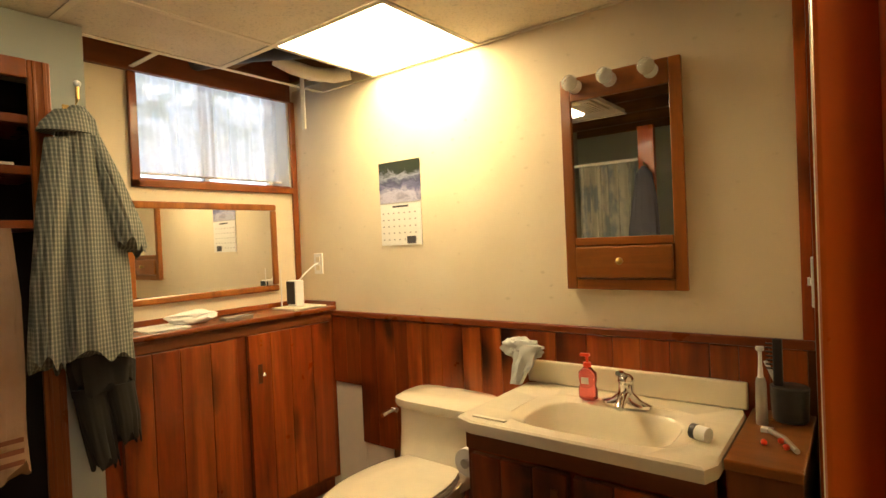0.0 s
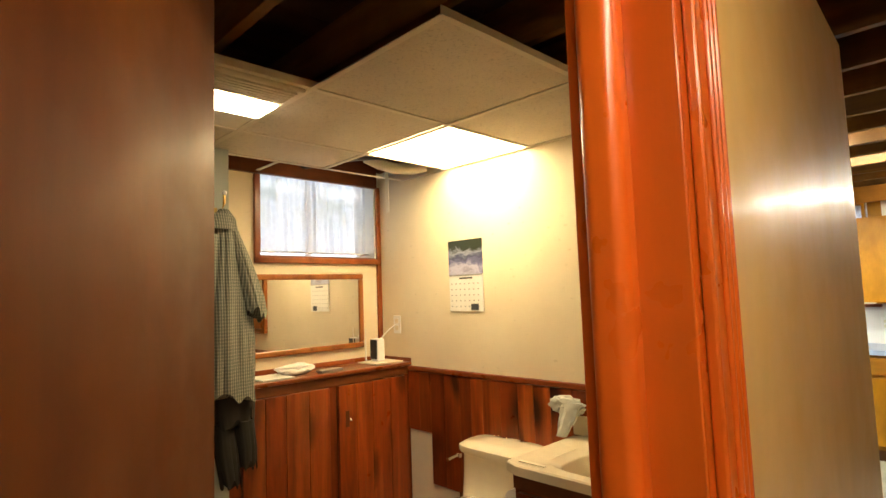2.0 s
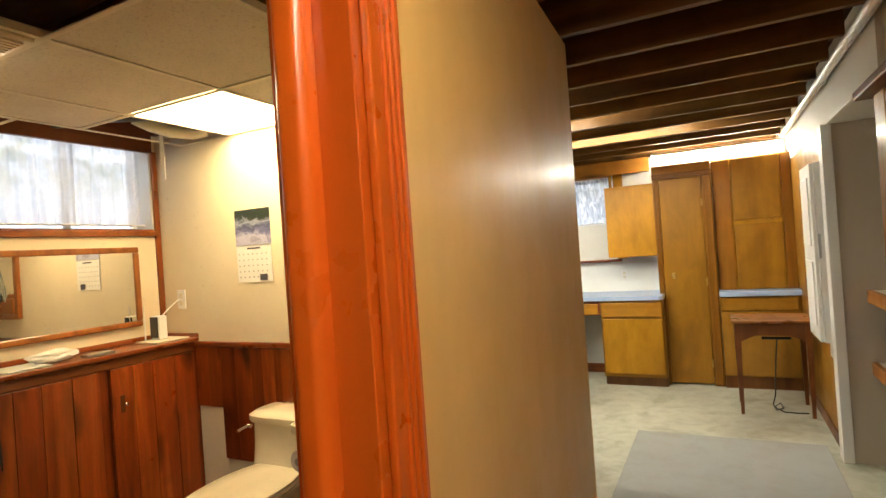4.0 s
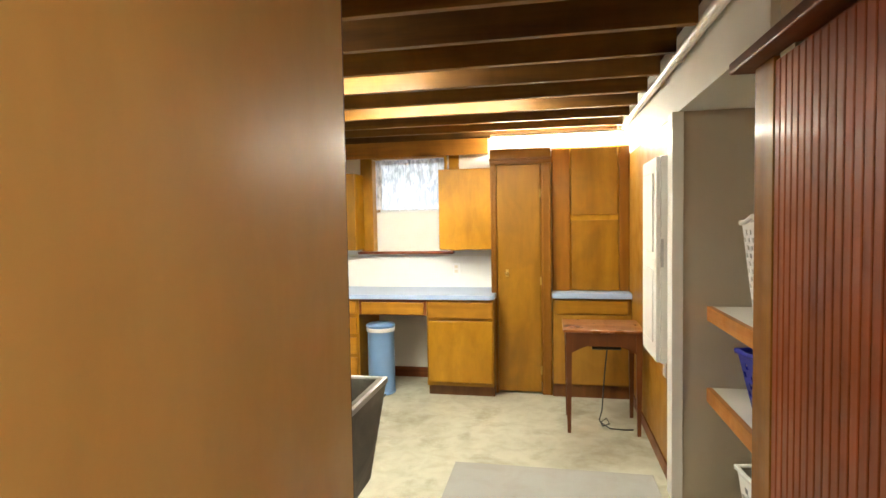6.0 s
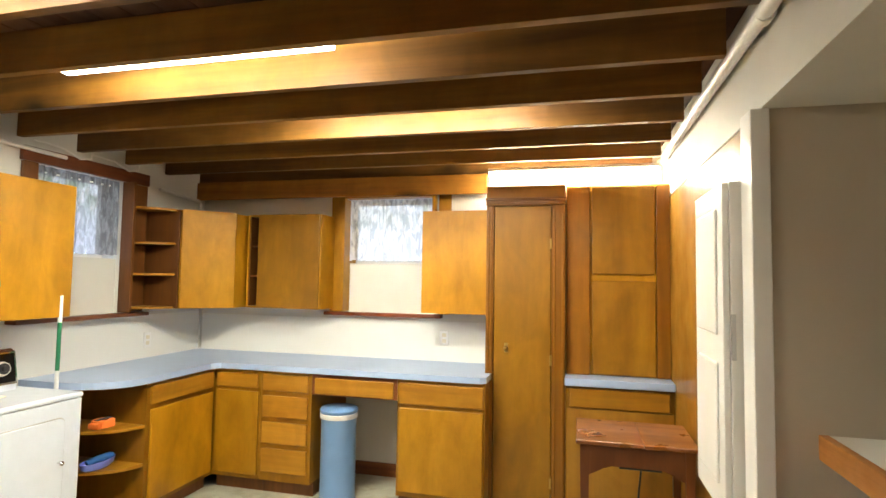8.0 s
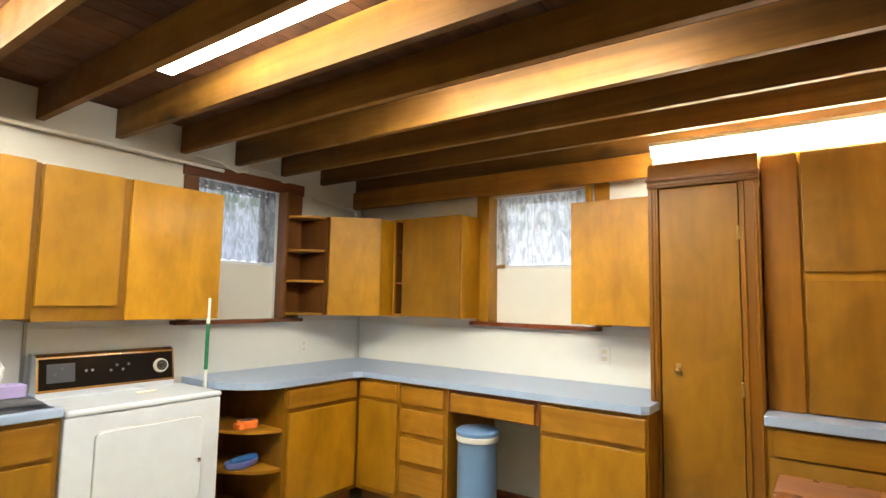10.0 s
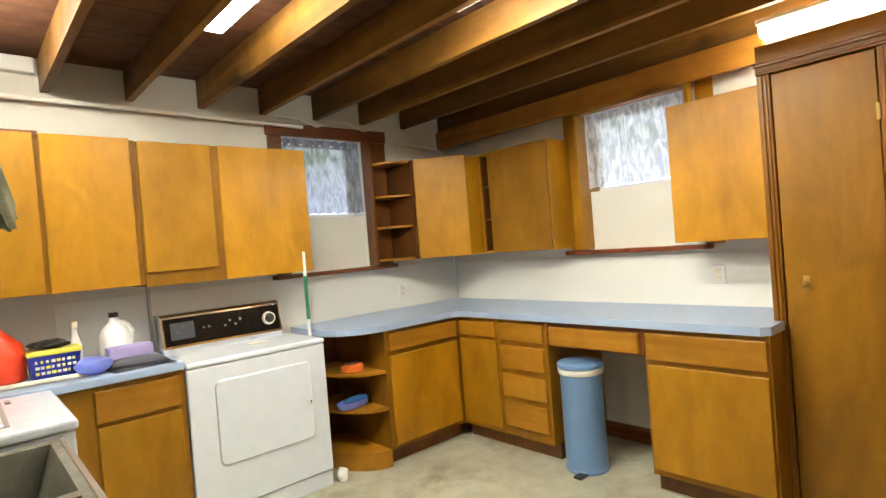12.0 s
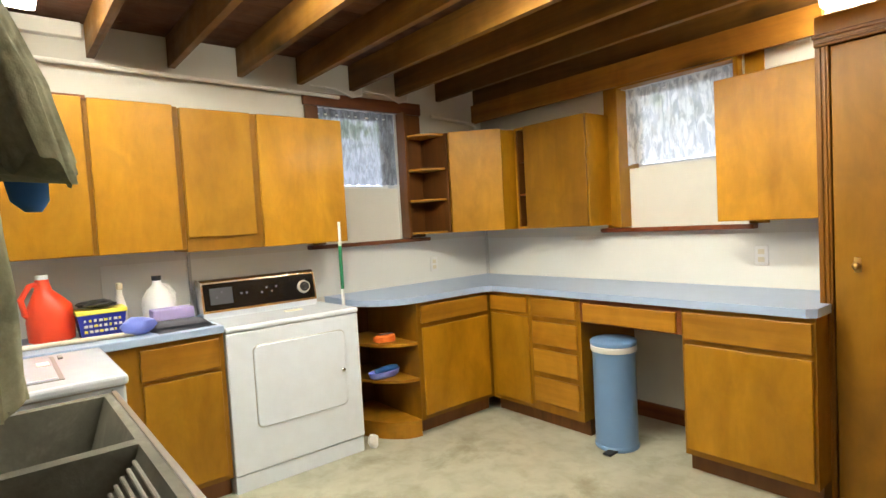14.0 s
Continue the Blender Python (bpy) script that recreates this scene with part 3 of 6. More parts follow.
slab("sill", "pine_x", [(-1.115, -0.16, NORTH - 0.075, NORTH - 0.001, 1.248, 1.276)], parent=w, bev=0.005)
slab("white_board", "white_wall", [(NW[0] + 0.02, NW[1], NORTH + 0.03, NORTH + 0.05, 1.27, 1.67)], parent=w)
sheer_cloth("curtain", "pale_lace", "y", NORTH + 0.016, NW[0] + 0.022, NW[1] - 0.005, 1.695, 2.188, 8, 0.013, w, "patterned pale lace curtain")
bm = mesh()
cyl(bm, (NW[0] + 0.02, NORTH + 0.03, 2.155), (NW[1], NORTH + 0.03, 2.155), 0.006)
part("curtain_rod", bm, "white_paint", w)
slab("backdrop", "backdrop", [(WEST - 1.2, WEST - 1.18, 0.5, 7.2, 0.9, 3.2), (-2.6, 1.8, NORTH + 1.1, NORTH + 1.12, 0.9, 3.2)], "bright daylight and leaves outside the windows", "backdrop")


# ---- laundry cabinets ----
def knob(bm, p, d, r=0.014):
    p, d = Vector(p), Vector(d)
    cyl(bm, p, p + d * 0.018, r * 0.5, r * 0.45, 12)
    ball(bm, p + d * 0.024, r, seg=12)


FRONT_LABEL = "honey-coloured varnished plywood "


def hung(name, at, label, body, doors, group="wall cabinets"):
    c = thing(name, at, label, "cabinet", group)
    slab("carcass", "honey_door", body, parent=c, bev=0.002)
    for d in doors:
        slab("door", "maple", [d], parent=c, bev=0.004)
    return c


X0, XF = WEST + 0.003, -2.005
hung("wall_cabinet", (WEST, 3.3, 1.3), FRONT_LABEL + "wall cabinet with two flat doors", [(X0, XF, 2.75, 3.859, 1.31, 2.07)], [(XF, XF + 0.02, 3.0, 3.442, 1.313, 2.075), (XF, XF + 0.02, 3.462, 3.832, 1.31, 2.075)])
hung("wall_cabinet", (WEST, 4.3, 1.3), FRONT_LABEL + "wall cabinet hung above the white dryer", [(X0, XF, 3.861, 4.79, 1.295, 2.065)], [(XF, XF + 0.02, 3.866, 4.228, 1.372, 2.065), (XF, XF + 0.02, 4.268, 4.80, 1.295, 2.065)])
# open corner shelf unit with rounded shelves
c = thing("corner_shelf", (WEST, 5.6, 1.30), "open brown corner shelf with rounded edges beside the lace window", "shelf", "wall cabinets")
slab("back", "brown", [(WEST + 0.002, WEST + 0.015, 5.66, 5.95, 1.30, 2.045)], parent=c)


def round_shelf(bm, cx, cy, rx, ry, z, th):
    """A quarter-oval board that spreads from (cx, cy)."""
    pts = [(cx, cy)] + [(cx + rx * math.cos(a * math.pi / 24), cy + ry * math.sin(a * math.pi / 24)) for a in range(13)]
    loft(bm, [[(x, y, z) for x, y in pts], [(x, y, z + th) for x, y in pts]])


for z in (1.30, 1.545, 1.775, 2.03):
    bm = mesh()
    round_shelf(bm, WEST + 0.016, 5.66, 0.26, -0.20, z, 0.016)
    part("shelf", bm, "maple_y", c)
slab("upright", "brown", [(WEST + 0.016, -2.0, 5.662, 5.68, 1.30, 2.045)], parent=c, bev=0.002)

# diagonal corner cabinet and its neighbour
c = thing("wall_cabinet", (-1.9, 6.0, 1.3), FRONT_LABEL + "corner wall cabinet with a slanting door", "cabinet", "wall cabinets")
bm = mesh()
poly = [(WEST + 0.017, 5.683), (-1.99, 5.683), (-1.735, 5.955), (-1.70, NORTH - 0.003), (WEST + 0.017, NORTH - 0.003)]
loft(bm, [[(x, y, z) for x, y in poly] for z in (1.30, 2.045)])
part("body", bm, "maple", c)
bm = mesh()
a, b = Vector((-2.0, 5.69, 0)), Vector((-1.735, 5.955, 0))
nrm = Vector((b.y - a.y, a.x - b.x, 0)).normalized() * 0.02
loft(bm, [[(p.x, p.y, z) for p in (a, b, b + nrm, a + nrm)] for z in (1.30, 2.05)])
bmesh.ops.bevel(bm, geom=list(bm.edges), offset=0.003, segments=2, affect="EDGES")
part("door", bm, "maple", c)
c = thing("wall_cabinet", (-1.25, NORTH, 1.3), FRONT_LABEL + "wall cabinet beside the window, one slot open", "cabinet", "wall cabinets")
slab("body", "maple", [(-1.688, -1.675, 6.05, NORTH - 0.003, 1.30, 2.045), (-1.075, -1.06, 6.05, NORTH - 0.023, 1.30, 2.045), (-1.675, -1.075, 6.05, NORTH - 0.003, 1.30, 1.315), (-1.675, -1.075, 6.05, NORTH - 0.003, 2.03, 2.045)], parent=c)
# brown back and added liner put the slot's inner shade into colour
slab("back", "brown", [(-1.675, -1.075, NORTH - 0.012, NORTH - 0.003, 1.315, 2.03)], parent=c)
slab("liner", "brown", [(-1.6745, -1.662, 6.055, NORTH - 0.013, 1.316, 2.029)], parent=c)
slab("shelf", "brown_x", [(-1.661, -1.076, 6.06, NORTH - 0.013, 1.545, 1.56)], parent=c)
slab("shelf", "brown_x", [(-1.661, -1.076, 6.06, NORTH - 0.013, 1.79, 1.805)], parent=c)
slab("door", "honey_door", [(-1.585, -1.065, 6.03, 6.049, 1.302, 2.045)], parent=c, bev=0.004)
hung("wall_cabinet", (0, NORTH, 1.3), FRONT_LABEL + "wall cabinet between window and pantry", [(-0.235, 0.225, 6.042, NORTH - 0.023, 1.305, 2.045)], [(-0.25, 0.232, 6.02, 6.041, 1.30, 2.05)])

# base cabinets
TOP = 0.915


def base_unit(at, label, body, fronts, axis="y"):
    """A floor cabinet: carcass with a recessed kick, and its drawer and door fronts."""
    c = thing("base_cabinet", at, label, "cabinet", "base cabinets")
    slab("carcass", "honey_door", body[:1], parent=c)
    for b in body[1:]:
        slab("kick_board" if b[5] <= 0.12 else "filler", "brown" if b[5] <= 0.12 else "maple", [b], parent=c)
    for kind, b in fronts:
        m = ("maple_x" if axis == "y" else "maple_y") if kind == "drawer_front" else "maple"
        slab(kind, m, [b], parent=c, bev=0.005)
    return c


F = 5.73
FW = -1.70


def fr(x0, x1, z0, z1):
    return (x0, x1, F - 0.02, F - 0.001, z0, z1)


base_unit((-1.45, 6.0, 0), "honey-coloured base cabinet in the counter corner", [(-1.70, -1.322, F, NORTH - 0.003, 0.10, 0.873), (-1.70, -1.322, F + 0.06, NORTH - 0.003, 0, 0.10)], [("drawer_front", fr(-1.672, -1.345, 0.745, 0.845)), ("door", fr(-1.672, -1.335, 0.13, 0.72))])
base_unit((-1.08, 6.0, 0), "honey-coloured base cabinet with four drawers", [(-1.32, -0.935, F, NORTH - 0.003, 0.10, 0.873), (-1.32, -0.935, F + 0.06, NORTH - 0.003, 0, 0.10)], [("drawer_front", fr(-1.30, -0.957, z0, z1)) for z0, z1 in ((0.735, 0.85), (0.55, 0.70), (0.365, 0.515), (0.165, 0.33))])
c = thing("desk_drawer", (-0.6, 6.0, 0.72), "shallow honey-coloured drawer over the knee space", "drawer", "base cabinets")
slab("box", "brown_x", [(-0.932, -0.318, F, NORTH - 0.1, 0.725, 0.873)], parent=c)
slab("drawer_front", "maple_x", [fr(-0.905, -0.34, 0.735, 0.845)], parent=c, bev=0.005)
slab("baseboard_knee_space", "brown_x", [(-0.93, -0.32, NORTH - 0.02, NORTH - 0.002, 0, 0.10)], "brown baseboard under the counter", "baseboard")
base_unit((0, 6.0, 0), "honey-coloured base cabinet with one drawer and door", [(-0.315, 0.268, F, 5.895, 0.10, 0.873), (-0.315, 0.232, 5.896, NORTH - 0.003, 0.10, 0.873), (-0.315, 0.268, F + 0.06, 5.895, 0, 0.10)], [("drawer_front", fr(-0.30, 0.258, 0.71, 0.85)), ("door", fr(-0.297, 0.257, 0.135, 0.685))])
base_unit((-2.0, 5.4, 0), "honey-coloured base cabinet beside the rounded end shelf", [(X0, FW, 5.09, F, 0.10, 0.873), (X0, FW - 0.06, 5.09, F, 0, 0.10)], [("drawer_front", (FW + 0.001, FW + 0.02, 5.115, 5.69, 0.735, 0.85)), ("door", (FW + 0.001, FW + 0.02, 5.12, 5.69, 0.13, 0.705))], "x")
c = thing("end_shelf", (-2.0, 4.95, 0), "rounded open end shelf of varnished wood under the counter", "shelf", "base cabinets")
slab("back", "brown", [(X0, WEST + 0.02, 4.78, 5.088, 0, 0.873)], parent=c)
for z in (0.0, 0.09, 0.365, 0.60):
    bm = mesh()
    round_shelf(bm, WEST + 0.021, 5.088, 0.575, -0.30, z, 0.09 if z == 0.0 else 0.018)
    part("shelf", bm, "maple_y", c)

# blue counter, L-shaped with a rounded end
bm = mesh()
pts = [(WEST + 0.002, NORTH - 0.002), (WEST + 0.002, 4.77), (-2.0, 4.77)]
for k in range(9):
    a = k * math.pi / 16
    pts.append((-2.0 + 0.33 * math.sin(a), 5.07 - 0.30 * math.cos(a)))
pts += [(-1.67, 5.64), (-1.63, 5.695), (-1.57, 5.70), (0.24, 5.70), (0.275, 5.73), (0.28, 5.895), (0.231, 5.897), (0.231, NORTH - 0.002)]
loft(bm, [[(x, y, 0.875) for x, y in pts], [(x, y, TOP) for x, y in pts]])
ct = tagged(part("countertop", bm, "laminate"), "pale blue laminate countertop with a rounded end", "countertop")
# blue lapped board behind the counter
slab("backsplash", "board_wall", [(-1.0 - 1.27, 0.228, NORTH - 0.006, NORTH - 0.0005, TOP, 1.222), (WEST + 0.0005, WEST + 0.006, 3.5, NORTH - 0.008, TOP, 1.244)], "white board between counter and wall cabinets", "wall")
bm = mesh()
bx(bm, WEST + 0.007, WEST + 0.02, 3.925, 3.94, TOP, 1.284)
tagged(part("trim_wall_strip", bm, "steel"), "thin grey joint strip on the wall board", "trim", "", "structure")
slab("trim_corner_strip", "board_wall", [(WEST + 0.007, WEST + 0.02, NORTH - 0.02, NORTH - 0.007, TOP, 1.30)], "thin white corner strip", "trim")

# pantry closet
PF = 5.90
p = thing("pantry_cupboard", (0.5, PF, 0), "tall honey-coloured pantry cupboard with moulded casing and narrow door", "cupboard")
slab("body", "maple", [(0.234, 0.29, PF + 0.03, NORTH - 0.003, 0.0, 2.20), (0.668, 0.752, PF + 0.03, NORTH - 0.003, 0.0, 2.20), (0.29, 0.668, PF + 0.03, NORTH - 0.003, 2.06, 2.20), (0.29, 0.668, NORTH - 0.02, NORTH - 0.003, 0, 2.06)], parent=p)
for a0, a1 in ((0.236, 0.288), (0.670, 0.757)):
    bm = mesh()
    bx(bm, a0, a1, PF, PF + 0.029, 0, 2.062, 0.004)
    cs = part("casing", bm, "honey_dark", p)
    for q in (a0 + 0.010, a1 - 0.024):
        slab("moulding", "honey_dark", [(q, q + 0.014, PF - 0.008, PF - 0.0005, 0, 2.06)], parent=cs, bev=0.003)
bm = mesh()
bx(bm, 0.232, 0.76, PF - 0.004, PF + 0.029, 2.063, 2.115, 0.005)
bx(bm, 0.24, 0.752, PF - 0.012, PF - 0.002, 2.075, 2.085, 0.002)
bx(bm, 0.228, 0.764, PF - 0.014, PF - 0.002, 2.098, 2.116, 0.004)
part("casing_head", bm, "honey_dark_x", p)
slab("header_board", "maple_x", [(0.234, 0.756, PF + 0.005, PF + 0.029, 2.117, 2.20)], parent=p, bev=0.003)
d = slab("door", "honey_door", [(0.293, 0.665, PF + 0.008, PF + 0.028, 0.02, 2.056)], parent=p, bev=0.003)
for z in (1.80, 1.02, 0.22):
    slab("hinge", "brass", [(0.657, 0.672, PF - 0.003, PF + 0.007, z - 0.035, z + 0.035)], parent=d, bev=0.002)
bm = mesh()
bx(bm, 0.362, 0.388, PF + 0.004, PF + 0.0075, 1.06, 1.125, 0.002)
knob(bm, (0.375, PF + 0.006, 1.09), (0, -1, 0), 0.016)
part("knob", bm, "brass", d, "aged brass knob", True)
slab("wall_above_pantry", "ceil_white", [(-0.205, 1.40, NORTH - 0.02, NORTH - 0.001, 2.205, JOIST - 0.002), (-0.205, 0.232, NORTH - 0.0195, NORTH - 0.0005, 2.036, 2.204)], "white board above the cupboards", "wall")

# tall cupboard with lower counter
PF = 5.96
c = thing("tall_cupboard", (1.1, PF, 0.96), "honey-coloured cupboard with two stacked doors above a counter", "cupboard")
slab("body", "maple", [(0.761, 1.405, PF + 0.022, NORTH - 0.003, 0.93, 2.20)], parent=c)
slab("stile", "honey_dark", [(0.762, 0.912, PF, PF + 0.021, 0.93, 2.19)], parent=c, bev=0.003)
slab("door", "honey_door", [(0.925, 1.31, PF - 0.002, PF + 0.02, 1.60, 2.19)], parent=c, bev=0.004)
slab("door", "honey_door", [(0.928, 1.315, PF - 0.002, PF + 0.02, 0.935, 1.555)], parent=c, bev=0.004)
slab("stile", "honey_dark", [(1.322, 1.404, PF + 0.004, PF + 0.021, 0.93, 2.19)], parent=c, bev=0.003)
c = base_unit((1.07, 6.0, 0), "honey-coloured base cabinet behind the sewing table", [(0.762, 1.404, 5.84, NORTH - 0.003, 0.12, 0.878), (0.762, 1.404, 5.87, NORTH - 0.003, 0, 0.12)], [("drawer_front", (0.785, 1.375, 5.82, 5.839, 0.745, 0.865))])
slab("panel", "ply", [(0.77, 1.40, 5.83, 5.839, 0.13, 0.735)], parent=c)
slab("countertop", "laminate", [(0.755, 1.405, 5.80, NORTH - 0.003, 0.88, 0.928)], "short pale blue laminate countertop", "countertop", kind="", bev=0.006)

# east wall sheet panelling, soffit pipe, post
slab("wall_east_panelling", "ply", [(EAST - 0.014, EAST - 0.001, 4.345, NORTH - 0.003, 0.09, 2.115)], "grained plywood panelling on the east wall", "wall")
slab("baseboard", "brown_y", [(EAST - 0.022, EAST - 0.001, 4.36, 5.83, 0, 0.089)], "dark brown baseboard", "baseboard", bev=0.003)
slab("trim_niche_post", "white_paint", [(EAST - 0.045, EAST + 0.012, 4.185, 4.30, 0.0, 2.124)], "white painted corner post of the niche", "trim", bev=0.004)
bm = mesh()
cyl(bm, (EAST - 0.05, 2.0, 2.365), (EAST - 0.05, 6.1, 2.375), 0.026)
cyl(bm, (EAST - 0.045, 5.90, 2.3745), (EAST - 0.045, 5.96, 2.3747), 0.034)
cyl(bm, (EAST - 0.045, 4.02, 2.370), (EAST - 0.045, 4.06, 2.3701), 0.031)
tagged(part("pipe", bm, "white_paint", smooth=True), "white painted pipe along the soffit", "pipe")
bm = mesh()
tube(bm, [(WEST + 0.05, 3.1, 2.31), (WEST + 0.05, 4.0, 2.30), (WEST + 0.05, 4.95, 2.285)], 0.013)
tagged(part("pipe", bm, "white_paint", smooth=True), "thin white pipe clipped along the west wall", "pipe")
bm = mesh()
tube(bm, [(WEST + 0.05, 5.735, 2.22), (WEST + 0.05, 6.0, 2.20), (WEST + 0.05, 6.17, 2.19), (WEST + 0.05, 6.20, 2.17), (WEST + 0.05, 6.20, 2.002)], 0.013)
tagged(part("pipe", bm, "white_paint", smooth=True), "thin white pipe bending down behind the cabinet", "pipe")
for y in (5.08, 5.47):
    bm = mesh()
    tube(bm, [(WEST + 0.04, y - 0.33, 2.35), (WEST + 0.04, y - 0.15, 2.345), (WEST + 0.04, y - 0.02, 2.30), (WEST + 0.04, y + 0.06, 2.32), (WEST + 0.045, y + 0.06, 2.37)], 0.006, 8)
    tagged(part("cable", bm, "white_paint", smooth=True), "white cable drooping under the joists", "cable")

# ---- lamps ----
def strip(x0, x1, y, z=2.405):
    l = thing("fluorescent_lamp", ((x0 + x1) / 2, y, 2.52), "long white fluorescent strip lamp between the joists, switched on", "lamp", "strip lamps")
    slab("housing", "white_paint", [(x0, x1, y - 0.055, y + 0.055, z + 0.06, z + 0.085)], parent=l, bev=0.004)
    slab("diffuser", "tube", [(x0 + 0.01, x1 - 0.01, y - 0.052, y + 0.052, z, z + 0.0595)], parent=l, bev=0.01)


strip(-1.22, 0.0, 3.992, 2.385)
strip(-0.63, 0.59, 4.785, 2.425)
strip(0.235, 1.345, 5.995, 2.25)
strip(-1.83, -0.61, 3.235, 2.385)
l = thing("fluorescent_lamp", (0.98, -0.3, JOIST), "white fluorescent strip lamp under the hall joists, switched on", "lamp", "strip lamps")
slab("housing", "white_paint", [(0.93, 1.03, -0.52, 0.70, 2.29, JOIST - 0.001)], parent=l, bev=0.004)
slab("diffuser", "hall_tube", [(0.935, 1.025, -0.51, 0.69, 2.235, 2.2895)], parent=l, bev=0.01)

# ---- laundry things ----
# dryer
d = thing("dryer", (-1.98, 4.35, 0), "white enamel tumble dryer with a chrome-edged black console", "dryer")
DX, DY0, DY1 = -1.773, 3.945, 4.715
slab("body", "enamel", [(-2.22, DX, DY0 + 0.003, DY1 - 0.003, 0.10, 0.862)], parent=d, bev=0.008)
slab("kick_panel", "enamel", [(-2.20, DX - 0.012, DY0 + 0.006, DY1 - 0.006, 0.0, 0.095)], parent=d, bev=0.004)
slab("top", "enamel", [(-2.24, DX + 0.008, DY0, DY1, 0.864, 0.895)], parent=d, bev=0.012)


def soft_plate(x0, x1, y0, y1, z0, z1, r=0.035):
    """A plate facing east with rounded corners."""
    bm = mesh()
    ring = []
    for cy, cz, a0 in ((y1 - r, z1 - r, 0), (y0 + r, z1 - r, 90), (y0 + r, z0 + r, 180), (y1 - r, z0 + r, 270)):
        for k in range(7):
            a = radians(a0 + 15 * k)
            ring.append((cy + r * math.cos(a), cz + r * math.sin(a)))
    m = ((y0 + y1) / 2, (z0 + z1) / 2)
    inner = [(m[0] + (y - m[0]) * 0.985, m[1] + (z - m[1]) * 0.985) for y, z in ring]
    return loft(bm, [[(x0, y, z) for y, z in ring], [(x1 - 0.002, y, z) for y, z in ring], [(x1, y, z) for y, z in inner]])


dd = part("door", soft_plate(DX + 0.001, DX + 0.010, 4.08, 4.61, 0.33, 0.775), "enamel", d)
part("door_seam", soft_plate(DX + 0.0003, DX + 0.0035, 4.076, 4.614, 0.326, 0.779), "steel", d)
bm = mesh()
knob(bm, (DX + 0.009, 4.578, 0.545), (1, 0, 0), 0.013)
part("latch", bm, "chrome", dd, "small chrome door latch", True)
bm = mesh()
loft(bm, [[(x, y, z) for x, z in ((-2.26, 0.895), (-2.14, 0.895), (-2.125, 0.932), (-2.155, 1.107), (-2.185, 1.122), (-2.26, 1.122))] for y in (DY0 + 0.002, DY1 - 0.085)])
con = part("console", bm, "chrome", d, "chrome-edged control console")


def on_console(y0, y1, v0, v1, lift):
    """A plate on the sloping face of the console; v runs up the slope from 0 to 1."""
    a, b = Vector((-2.126, 0, 0.934)), Vector((-2.154, 0, 1.105))
    up = b - a
    out = Vector((up.z, 0, -up.x)).normalized()
    bm = mesh()
    rows = []
    for l in (0.0005, lift):
        rows.append([tuple(a + up * v + out * l + Vector((0, y, 0))) for y, v in ((y0, v0), (y1, v0), (y1, v1), (y0, v1))])
    loft(bm, rows)
    return bm, a, up, out


bm, A_, U_, O_ = on_console(DY0 + 0.012, DY1 - 0.095, 0.06, 0.96, 0.003)
part("panel", bm, "gloss_black", con)
bm, *_r = on_console(DY0 + 0.045, DY0 + 0.17, 0.25, 0.80, 0.004)
part("badge_plate", bm, "ink", con)
for y, v in ((4.02, 0.45), (4.05, 0.62), (4.16, 0.5), (4.19, 0.5), (4.28, 0.45), (4.31, 0.6), (4.34, 0.45), (4.37, 0.6)):
    bm, *_r = on_console(y, y + 0.012, v, v + 0.07, 0.0045)
    part("marking", bm, "charcoal", con)
bm = mesh()
c0 = A_ + U_ * 0.5 + Vector((0, 4.55, 0))
cyl(bm, c0, c0 + O_ * 0.02, 0.042, 0.036, 24)
dial = part("dial", bm, "bright_trim", con, "round bright-rimmed timer dial", True)
bm = mesh()
cyl(bm, c0 + O_ * 0.0202, c0 + O_ * 0.022, 0.031, 0.030, 24)
cyl(bm, c0 + O_ * 0.0225, c0 + O_ * 0.036, 0.017, 0.015, 18)
part("dial_knob", bm, "black", con, "black dial centre", True)
slab("lint_handle", "almond", [(-2.02, -1.99, 4.36, 4.47, 0.8955, 0.903)], parent=d, bev=0.003)

# washer
d = thing("washing_machine", (-1.42, 3.06, 0), "white enamel top-loading washing machine standing before the counter", "washing machine")
slab("body", "enamel", [(-1.75, -1.105, 2.72, 3.40, 0.02, 0.868)], parent=d, bev=0.01)
slab("top", "enamel", [(-1.755, -1.09, 2.715, 3.408, 0.87, 0.908)], parent=d, bev=0.012)
ld = slab("lid", "enamel", [(-1.66, -1.20, 2.80, 3.22, 0.909, 0.918)], parent=d, bev=0.004)
slab("lid_gap", "mark", [(-1.672, -1.19, 2.79, 3.235, 0.9085, 0.911)], parent=d)
slab("lid_grip", "white_plastic", [(-1.52, -1.44, 3.17, 3.21, 0.9185, 0.922)], parent=ld, bev=0.001)
slab("hinge", "mark", [(-1.66, -1.60, 3.245, 3.262, 0.9085, 0.915)], parent=d, bev=0.002)
slab("front_seam", "steel", [(-1.1045, -1.103, 3.355, 3.359, 0.1, 0.86)], parent=d)
slab("trim_band", "steel", [(-1.104, -1.1015, 2.73, 3.395, 0.866, 0.8695)], parent=d)

# small counter between washer and dryer
base_unit((-2.0, 3.7, 0), "honey-coloured base cabinet between washing machine and dryer", [(X0, -1.79, 2.75, 3.94, 0.10, 0.873), (X0, -1.84, 2.75, 3.94, 0, 0.10)], [("drawer_front", (-1.789, -1.77, 3.56, 3.915, 0.70, 0.85)), ("door", (-1.789, -1.77, 3.565, 3.915, 0.13, 0.68))], "x")
slab("countertop", "laminate", [(WEST + 0.007, -1.758, 2.75, 3.94, 0.875, TOP)], "pale blue laminate countertop behind washing machine and dryer", "countertop", kind="", bev=0.006)

